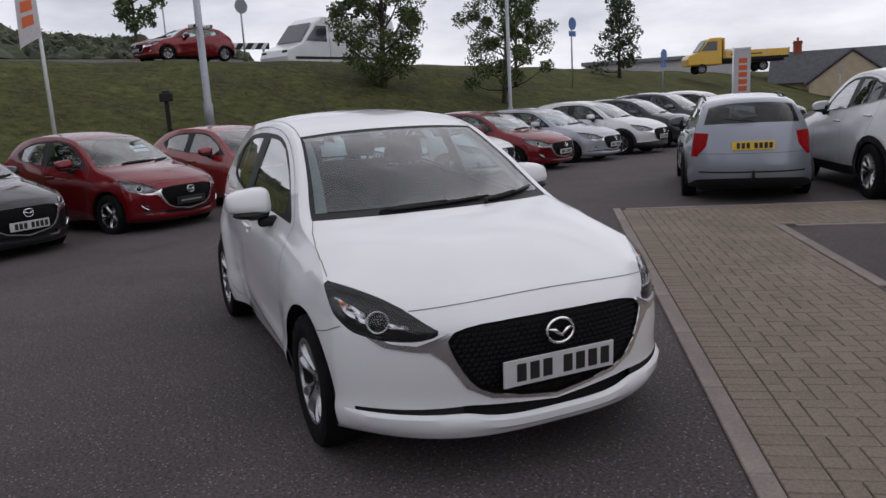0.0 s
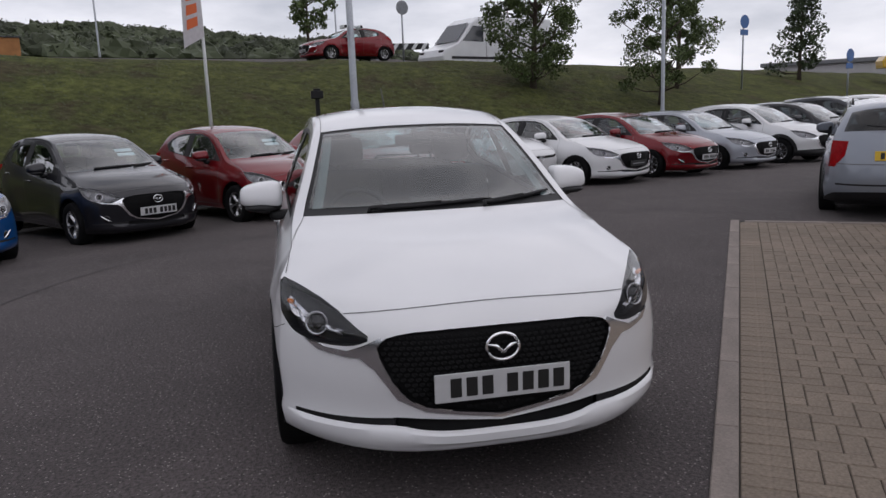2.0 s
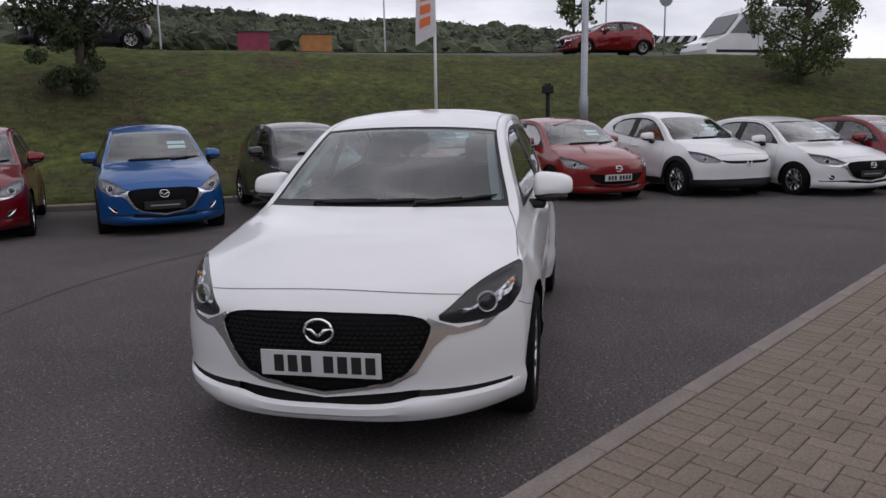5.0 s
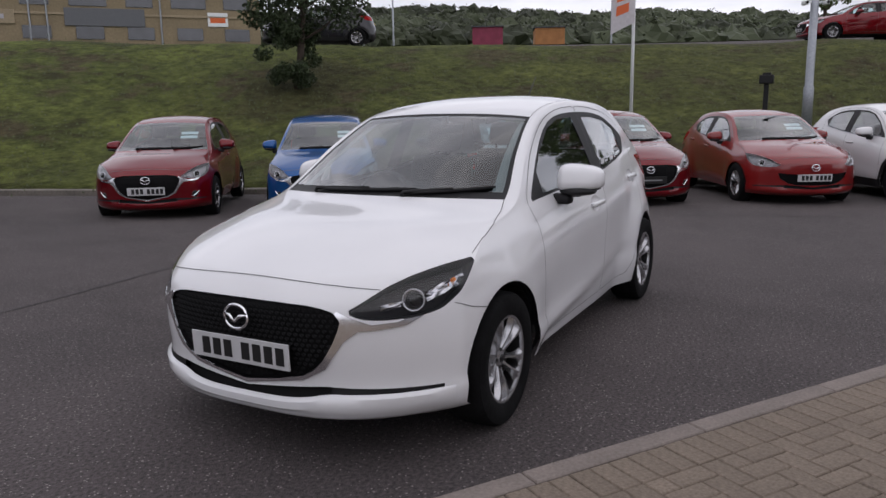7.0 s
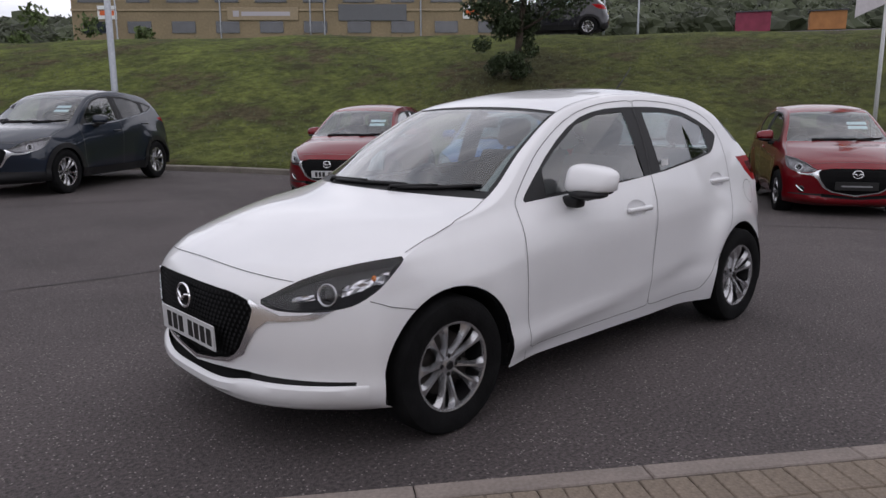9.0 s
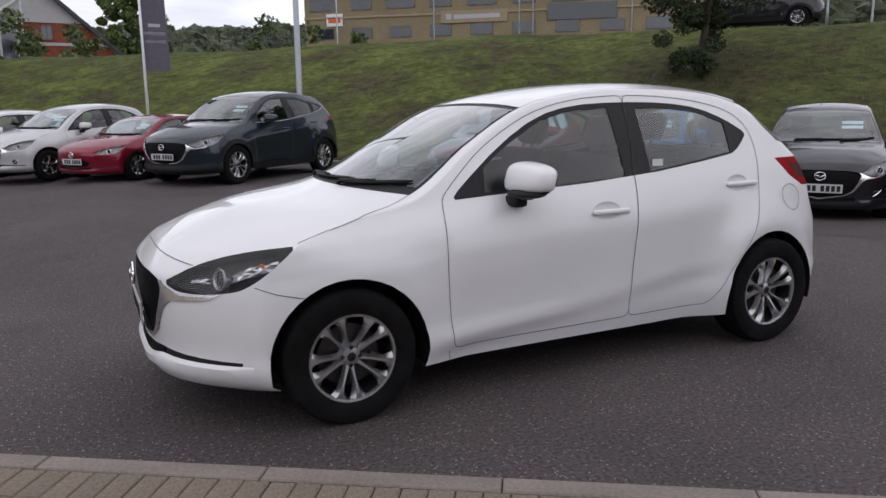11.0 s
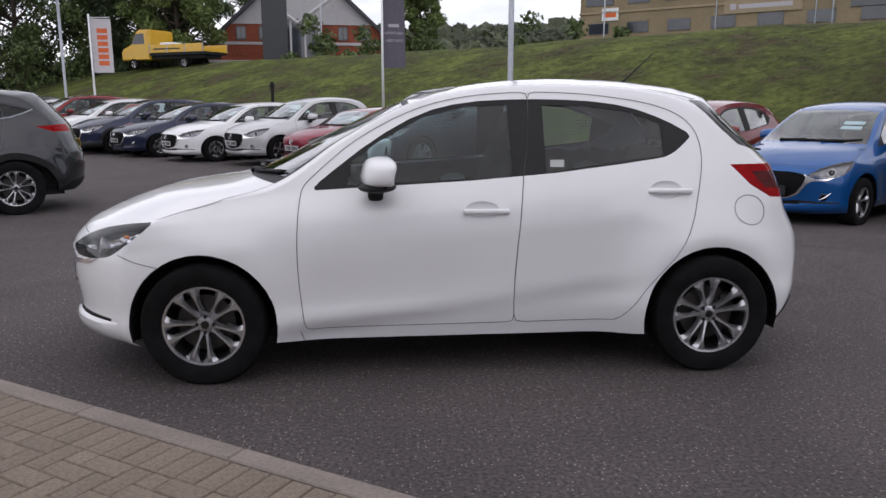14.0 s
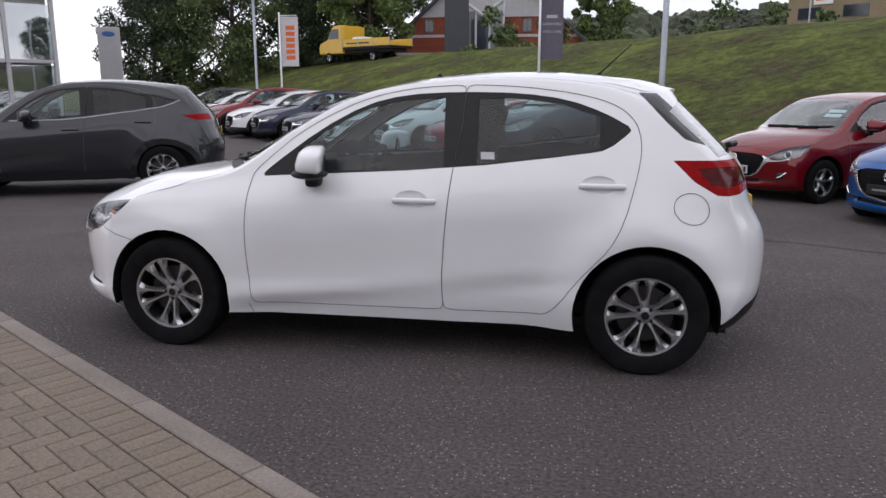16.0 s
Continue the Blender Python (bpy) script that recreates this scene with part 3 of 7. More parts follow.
            if not tail_rear:
                self.cut("tail", tail, *xz, lambda f: f.calc_center_median().y < -tail_y and f.calc_center_median().x > 1.3)
            yz = ((0, -1, 0), (0, 0, 1))
            if tail_rear:
                self.cut("tail", tail_rear, *yz, lambda f: f.calc_center_median().x > 1.66)
            nose = lambda f: f.calc_center_median().x < -1.6
            self.cut("chrome", CHROMES, *yz, nose)
            self.cut("headlight", rounded(HEAD), (.88, -.47, 0), (0, 0, 1), lambda f: f.calc_center_median().x < -1.3)
            self.cut("grille", rounded(grille) if fine else grille, *yz, nose)
            self.cut("intake", INTAKE, *yz, nose)
            self.cut("strip", STRIP, *yz, nose)
            if apron:
                self.cut("apron", [(-2.3, .10), (-1.52, .10), (-1.62, .33), (-2.3, .36)], *xz, lambda f: f.calc_center_median().x < -1.5)
            if step < .09:
                self.cut("core", CORE, *xz, lambda f: f[lt] == TAG["tail"])
                self.cut("quarter", QUARTER, *xz, lambda f: f.calc_center_median().y < -.3 and f.calc_center_median().x > 1.15 and f[lt] != TAG["rear_glass"])
        if fine:
            for hx, hz in HANDLES:
                self.cut("void", [(hx - .02 + .088 * math.cos(a), hz + .004 + .046 * math.sin(a)) for a in np.linspace(0, 2 * math.pi, 21)[:-1]], *xz, side)
        for ax in (-AXLE, AXLE):
            ring = [(ax + .362 * math.cos(q * math.pi / 18), HUB_Z + .362 * math.sin(q * math.pi / 18)) for q in range(36)]
            self.cut("void", ring, *xz, side)

    def cut(self, name, poly, du, dv, keep):
        bm, du, dv = self.bm, Vector(du), Vector(dv)
        lo = (min(p[0] for p in poly) - .004, min(p[1] for p in poly) - .004)
        hi = (max(p[0] for p in poly) + .004, max(p[1] for p in poly) + .004)
        out = du.cross(dv)
        near = []
        for f in bm.faces:
            us, vs = [v.co.dot(du) for v in f.verts], [v.co.dot(dv) for v in f.verts]
            if max(us) >= lo[0] and min(us) <= hi[0] and max(vs) >= lo[1] and min(vs) <= hi[1] and keep(f):
                near.append(f)
        live = set(near)
        for i in range(len(poly)):
            (a, b), (c, d) = poly[i], poly[(i + 1) % len(poly)]
            q = du * (c - a) + dv * (d - b)
            no = q.cross(out)
            if no.length < 1e-7:
                continue
            no.normalize()
            p0 = du * (a / du.length_squared) + dv * b
            slo, shi = (min(a, c) - .09, min(b, d) - .09), (max(a, c) + .09, max(b, d) + .09)
            some = []
            for f in live:
                us, vs = [v.co.dot(du) for v in f.verts], [v.co.dot(dv) for v in f.verts]
                if max(us) >= slo[0] and min(us) <= shi[0] and max(vs) >= slo[1] and min(vs) <= shi[1]:
                    some.append(f)
            geom = some + list({e for f in some for e in f.edges}) + list({v for f in some for v in f.verts})
            r = bmesh.ops.bisect_plane(bm, geom=geom, dist=1e-5, plane_co=p0, plane_no=no)
            live |= {g for g in r["geom"] if isinstance(g, bmesh.types.BMFace)}
            live = {f for f in live if f.is_valid}
        for f in live:
            m = f.calc_center_median()
            if keep(f) and f[self.lt] != TAG["void"] and inside(poly, m.dot(du), m.dot(dv)):
                f[self.lt] = TAG[name]

    def normal(self, p):
        at, _, i, _ = self.tree.find_nearest(p)
        a, b, c = self.tris[i]
        pa, pb, pc = (Vector(self.V[q]) for q in (a, b, c))
        v0, v1, v2 = pb - pa, pc - pa, at - pa
        d00, d01, d11, d20, d21 = v0.dot(v0), v0.dot(v1), v1.dot(v1), v2.dot(v0), v2.dot(v1)
        den = d00 * d11 - d01 * d01 + 1e-15
        s, t = (d11 * d20 - d01 * d21) / den, (d00 * d21 - d01 * d20) / den
        n = Vector(self.N[a]) * (1 - s - t) + Vector(self.N[b]) * s + Vector(self.N[c]) * t
        return n.normalized() if n.length > 1e-9 else Vector((0, -1, 0))

    def on(self, x, z):
        """The place on the side at x, z."""
        at, _, _, _ = self.tree.ray_cast(Vector((x, -2, z)), Vector((0, 1, 0)))
        return at if at is not None else Vector((x, -side_y(x, z), z))

    def take(self, names, inset=0.0, skirt=0.0):
        """Vertices, faces and normals of some panels, in the car's own shape; inset moves them in, skirt adds a rim back to the skin."""
        want = {TAG[n] for n in names}
        fs = [f for f in self.bm.faces if f[self.lt] in want]
        idx, verts, norms, faces = {}, [], [], []
        for f in fs:
            row = []
            for v in f.verts:
                if v not in idx:
                    idx[v] = len(verts)
                    n = self.normal(v.co)
                    verts.append(Vector(self.warp(v.co)) - n * inset)
                    norms.append(n)
                row.append(idx[v])
            faces.append(tuple(row))
        if skirt:
            edges = {}
            for f in fs:
                for e in f.edges:
                    edges[e] = edges.get(e, 0) + 1
            for e, c in edges.items():
                if c == 1 and not all(abs(v.co.y) < 1e-4 for v in e.verts):
                    a, b = e.verts
                    base = len(verts)
                    for v in (a, b):
                        n = self.normal(v.co)
                        verts.append(Vector(self.warp(v.co)))
                        norms.append(n)
                    faces.append((idx[a], idx[b], base + 1, base))
        return verts, faces, norms


def mirrored(data):
    v, f, n = data
    return [Vector((p.x, -p.y, p.z)) for p in v], [tuple(reversed(q)) for q in f], [Vector((p.x, -p.y, p.z)) for p in n]


def both_sides(data):
    v, f, n = data
    v2, f2, n2 = mirrored(data)
    k = len(v)
    return list(v) + v2, list(f) + [tuple(q + k for q in g) for g in f2], list(n) + n2


def skin(name, data, mat, parent, label=""):
    return mesh_object(name, data[0], data[1], mat, parent, label, normals=data[2])


def ribbon(shell, pts, width=.005, lift=.0012, steps=6):
    """A thin dark line over the skin along places of the half body."""
    dense = []
    for a, b in zip(pts, pts[1:]):
        steps = max(2, int((Vector(b) - Vector(a)).length / .018))
        for s in range(steps):
            dense.append(Vector(a).lerp(Vector(b), s / steps))
    dense.append(Vector(pts[-1]))
    verts, faces = [], []
    for i, p in enumerate(dense):
        at, _, _, _ = shell.tree.find_nearest(p)
        n = shell.normal(at)
        d = (dense[min(i + 1, len(dense) - 1)] - dense[max(i - 1, 0)]).normalized()
        s = d.cross(n).normalized() * width / 2
        q = Vector(shell.warp(at)) + n * lift
        verts += [q - s, q + s]
    for i in range(len(dense) - 1):
        faces.append((2 * i, 2 * i + 1, 2 * i + 3, 2 * i + 2))
    return verts, faces, None


WHEELS = {}


def wheel(parent, x, y, radius, style, side):
    """One road wheel: tyre, rim with spokes, hub cap, brake disc."""
    key = (round(radius, 3), style)
    if key not in WHEELS:
        rim = radius * (.66 if style in ("suv", "twin") else .63)
        w = .095
        bm = bmesh.new()
        prof = [(rim * .98, -w * .9), (rim * 1.04, -w), (radius * .86, -w * 1.08), (radius * .95, -w), (radius * .99, -w * .8), (radius, -w * .4), (radius, w * .4),
                (radius * .99, w * .8), (radius * .95, w), (radius * .86, w * 1.08), (rim * 1.04, w), (rim * .98, w * .9)]
        lathe(bm, prof, 44)
        tyre = bpy.data.meshes.new("tyre")
        bm.to_mesh(tyre); bm.free()
        tyre.materials.append(RUBBER)
        bm = bmesh.new()
        lathe(bm, [(rim, w * .86), (rim * .985, w * .95), (rim * .93, w * .92), (rim * .92, w * .78)], 44)
        n_spokes = {"twin": 10, "ten": 10, "five": 5, "suv": 10}[style]
        hub_r = rim * .20
        lathe(bm, [(0.001, w * .66), (hub_r * .55, w * .66), (hub_r, w * .60), (hub_r * 1.05, w * .2)], 28)
        for s in range(n_spokes):
            a = 2 * math.pi * (s + .5) / n_spokes
            if style != "five":
                a += (.07 if s % 2 else -.07)
            m = Matrix.Rotation(a, 4, "Z")
            rows = []
            for t, half, z, th in ((hub_r * .7, .20, .56, .026), (rim * .30, .115, .64, .030), (rim * .48, .085, .76, .030), (rim * .64, .10, .86, .028), (rim * .78, .155, .92, .024), (rim * .88, .24, .93, .020), (rim * .95, .36, .90, .016)):
                hw = half * rim * (8 / n_spokes) ** .6 * .80
                rows.append([bm.verts.new(m @ Vector(p)) for p in ((t, -hw, w * z - th), (t, -hw * .35, w * z), (t, hw * .35, w * z), (t, hw, w * z - th))])
            for r0, r1 in zip(rows, rows[1:]):
                for q in range(3):
                    bm.faces.new((r0[q], r1[q], r1[q + 1], r0[q + 1]))
                bm.faces.new((r0[3], r1[3], r1[0], r0[0]))
        bmesh.ops.recalc_face_normals(bm, faces=bm.faces)
        rimme = bpy.data.meshes.new("rim")
        bm.to_mesh(rimme); bm.free()
        rimme.materials.append(ALLOY)
        bm = bmesh.new()
        lathe(bm, [(0.001, w * .15), (rim * .70, w * .15), (rim * .70, -w * .1)], 32)
        box(bm, rim * .45, -.05, -w * .05, rim * .74, .05, w * .32, .012)
        disc = bpy.data.meshes.new("brake_disc")
        bm.to_mesh(disc); bm.free()
        disc.materials.append(DISC)
        # rim barrel and backing in black: shade between the spokes put into colour
        bm = bmesh.new()
        lathe(bm, [(rim * .923, w * .80), (rim * .90, -w * .4), (rim * .96, -w * .85), (rim * .93, -w * .6), (0.001, -w * .6)], 32)
        back = bpy.data.meshes.new("inner_drum")
        bm.to_mesh(back); bm.free()
        back.materials.append(BLACK)
        bm = bmesh.new()
        lathe(bm, [(0.001, w * .72), (hub_r * .42, w * .715), (hub_r * .5, w * .67)], 20)
        for s in range(5 if style != "twin" else 4):
            a = 2 * math.pi * s / (5 if style != "twin" else 4) + .4
            lathe(bm, [(.001, w * .64), (.009, w * .64), (.011, w * .5)], 8, Matrix.Translation((hub_r * .98 * math.cos(a), hub_r * .98 * math.sin(a), 0)))
        cap = bpy.data.meshes.new("hub_cap")
        bm.to_mesh(cap); bm.free()
        cap.materials.append(GLOSS_BLACK)
        for me in (tyre, rimme, disc, cap):
            me.polygons.foreach_set("use_smooth", [True] * len(me.polygons))
            me.set_sharp_from_angle(angle=radians(38))
        WHEELS[key] = (tyre, rimme, disc, back, cap)
    tyre, rimme, disc, back, cap = WHEELS[key]
    hub = new("wheel", tyre)
    hub.parent = parent
    hub.matrix_basis = pose(x, y, radius * .985, 90 * (1 if side < 0 else -1), 0, 0) @ Matrix.Rotation(.35 * x, 4, "Z")
    for nm, me in (("rim", rimme), ("brake_disc", disc), ("inner_drum", back), ("hub_cap", cap)):
        o = new(nm, me)
        o.parent = hub
    return hub


BARS = {}
PALE_PRINT = material("plate_print", (0.25, 0.25, 0.26), rough=0.6)


def plate(parent, x, z, face, mat=PLATE_WHITE, tilt=0.0, width=.52, height=.111, y=0.0, dark=False):
    """A registration plate whose characters are plain bars."""
    bm = bmesh.new()
    box(bm, -.004, -width / 2, -height / 2, .004, width / 2, height / 2, .003)
    ob = part("number_plate", bm, INK if dark else mat, parent)
    ob.matrix_basis = pose(x, y, z, 0, tilt, 0 if face < 0 else 180)
    bm = bmesh.new()
    if dark:
        box(bm, -.006, -width * .36, -.012, -.0042, width * .36, .008)
    else:
        s = width / .52
        for y0 in (-.215, -.155, -.095, -.035, .06, .12, .18):
            key = ("bar", round(s, 3), round(height, 3))
            if key not in BARS:
                box(bm, -.0062, -.021 * s, -height * .33, -.0042, .021 * s, height * .33)
                BARS[key] = bpy.data.meshes.new("character_bar")
                bm.to_mesh(BARS[key])
                BARS[key].materials.append(INK)
            o = new("character_bar", BARS[key])
            o.parent = ob
            o.location.y = y0 * s
        bm.free()
        return ob
    part("lettering_bar", bm, PALE_PRINT, ob)
    return ob


def badge(parent, x, z, size=.062, tilt=0.0):
    """An oval ring with a winged bar."""
    bm = bmesh.new()
    ring = []
    for i in range(28):
        a = 2 * math.pi * i / 28
        ring.append((0, size * math.cos(a), size * .80 * math.sin(a)))
    tube(bm, ring + [ring[0]], size * .11, 6, cap=False)
    for s in (-1, 1):
        tube(bm, [(-.004, s * size * .93, size * .18), (-.008, s * size * .45, size * .10), (-.010, 0, -size * .30)], [size * .05, size * .13, size * .10], 6)
    ob = part("badge", bm, CHROME, parent, smooth=True)
    ob.matrix_basis = pose(x, 0, z, 0, tilt, 0)
    return ob


def cabin(parent, shell, full=True):
    """Seats, dashboard and steering wheel, seen through the glass."""
    wp = lambda bm: [setattr(v, "co", Vector(shell.warp(v.co))) for v in bm.verts]

    def seat(x, y, rear=False):
        bm = bmesh.new()
        w = .24 if not rear else .58
        box(bm, x - .25, y - w, .46, x + .25, y + w, .62, .05)
        m = Matrix.Translation((x + .24, y, .60)) @ Matrix.Rotation(radians(18), 4, "Y")
        box(bm, -.06, -w * .95, 0, .07, w * .95, .54, .05, m)
        for s in ((0,) if not rear else (-.34, .34)):
            box(bm, -.045, s - .12, .57, .055, s + .12, .76, .045, m, 3)
            for q in (-.05, .05):
                box(bm, -.008, s + q - .008, .50, .008, s + q + .008, .60, 0, m)
        wp(bm)
        part("rear_seat" if rear else "seat", bm, SEAT, parent, smooth=True)

    for y in (-.36, .36):
        seat(-.05, y)
    seat(.92, 0, True)
    bm = bmesh.new()
    box(bm, -1.0, -.66, .62, -.60, .66, .93, .06)
    box(bm, -.66, .16, .86, -.55, .52, .98, .04)
    box(bm, -.62, -.09, .90, -.60, .10, 1.03, .012)
    wp(bm)
    part("dashboard", bm, LINING, parent, smooth=True)
    bm = bmesh.new()
    m = Matrix.Translation((-.44, .36, .88)) @ Matrix.Rotation(radians(-66), 4, "Y")
    lathe(bm, [(.185 + .016 * math.cos(a), .016 * math.sin(a)) for a in np.linspace(0, 2 * math.pi, 9)[:-1]], 26, m, closed=True)
    box(bm, -.06, -.17, -.015, .05, .17, .01, .008, m)
    box(bm, -.17, -.03, -.015, .0, .03, .01, .008, m)
    wp(bm)
    part("steering_wheel", bm, BLACK, parent, smooth=True)
    bm = bmesh.new()
    box(bm, -1.0, -.70, .26, 1.55, .70, .34, .02)
    wp(bm)
    part("cabin_floor", bm, LINING, parent)
    if full:
        bm = bmesh.new()
        box(bm, -.27, -.11, 1.285, -.245, .11, 1.345, .015)
        box(bm, -.30, -.012, 1.33, -.27, .012, 1.385, .004)
        wp(bm)
        part("interior_mirror", bm, BLACK, parent, smooth=True)


def door_mirror(parent, shell, s, mat):
    """Wing mirror: painted cap, black foot."""
    bm = bmesh.new()
    bmesh.ops.create_uvsphere(bm, u_segments=20, v_segments=12, radius=1)
    for v in bm.verts:
        x, y, z = v.co
        z = math.copysign(abs(z) ** .42, z)
        x = math.copysign(abs(x) ** .66, x)
        y = math.copysign(abs(y) ** (.60 if y * s > 0 else .40), y)
        outer = (y * s + 1) / 2
        high = (.094 - .030 * outer ** 2) if z > 0 else (.052 - .008 * outer)
        v.co = (-.425 + .092 * (x if x < 0 else x * .50) + .05 * outer + .022 * max(0, z), s * .89 + .117 * y, 1.040 + high * z)
    cap = part("mirror_cap", bm, mat, parent, smooth=True)
    bm = bmesh.new()
    box(bm, -.455, min(s * .795, s * .905), .955, -.385, max(s * .795, s * .905), 1.0, .018)
    box(bm, -.47, min(s * .735, s * .85), .915, -.395, max(s * .735, s * .85), .972, .02)
    box(bm, -.388, s * .89 - .10, .99, -.366, s * .89 + .095, 1.09, .02)
    bmesh.ops.create_uvsphere(bm, u_segments=16, v_segments=8, radius=1, matrix=Matrix.Translation((-.425, s * .88, .988)) @ Matrix.Diagonal((.094, .102, .026, 1)))
    foot = part("mirror_foot", bm, BLACK, cap, smooth=True)
    p = Vector(shell.warp((-.43, s * .80, 1.0))) - Vector((-.43, s * .80, 1.0))
    cap.matrix_basis = Matrix.Translation(p)
    return cap


def lamp_inside(parent, shell, s, fine):
    """The dark reflector bowl, projector ring and lens of a headlight."""
    data = shell.take(["headlight"], inset=.05, skirt=.05)
    cover = shell.take(["headlight"])
    if s > 0:
        data, cover = mirrored(data), mirrored(cover)
    bowl = mesh_object("headlight", data[0], data[1], LAMP_DARK if fine else LAMP_SILVER, parent)
    lens = skin("lens", cover, LENS, bowl)
    lens.visible_shadow = False
    bm = bmesh.new()

    def under(x, y, z, depth):
        at, _, _, _ = shell.tree.find_nearest(Vector((x, -abs(y), z)))
        n = shell.normal(at)
        p = Vector(shell.warp(at)) - n * depth
        p.y, n.y = s * abs(p.y), s * abs(n.y)
        return p, n

    p, n = under(-1.80, .66, .682, .030)
    axis = (n * .45 + Vector((-1, 0, 0)) * .55).normalized()
    m = Matrix.Translation(p) @ axis.to_track_quat("Z", "Y").to_matrix().to_4x4()
    lathe(bm, [(.036, -.03), (.045, .004), (.048, .010), (.043, .013), (.037, .006), (.034, -.02)], 28, m)
    part("projector_ring", bm, ALLOY if fine else CHROME, bowl, smooth=True)
    bm = bmesh.new()
    lathe(bm, [(.001, .016), (.020, .011), (.034, -.002), (.039, -.02)], 22, m)
    part("projector_lens", bm, GLOSS_BLACK, bowl, smooth=True)
    if fine:
        # cut-crystal reflectors on both sides of the projector
        rng = random.Random(8)
        for x0, y0, z0, x1, y1, z1, cols in ((-1.755, .69, .690, -1.575, .762, .735, 7), (-1.91, .57, .662, -1.845, .63, .674, 4)):
            v, f = [], []
            for a in range(cols + 1):
                u = a / cols
                for b in range(4):
                    high = .021 if cols > 4 else .012
                    p, n = under(x0 + (x1 - x0) * u, y0 + (y1 - y0) * u, z0 + (z1 - z0) * u + high * (b / 1.5 - 1), .028 + rng.uniform(-.010, .008))
                    v.append(p)
            for a in range(cols):
                for b in range(3):
                    k = a * 4 + b
                    f += [(k, k + 4, k + 5), (k, k + 5, k + 1)] if rng.random() < .5 else [(k, k + 4, k + 1), (k + 4, k + 5, k + 1)]
            mesh_object("reflector", v, f, CRYSTAL, bowl)
        p, n = under(-1.64, .75, .735, .014)
        bm = bmesh.new()
        lathe(bm, [(.001, .014), (.008, .010), (.010, -.01)], 12, Matrix.Translation(p) @ n.to_track_quat("Z", "Y").to_matrix().to_4x4())
        part("indicator_bulb", bm, AMBER, bowl, smooth=True)
    return bowl


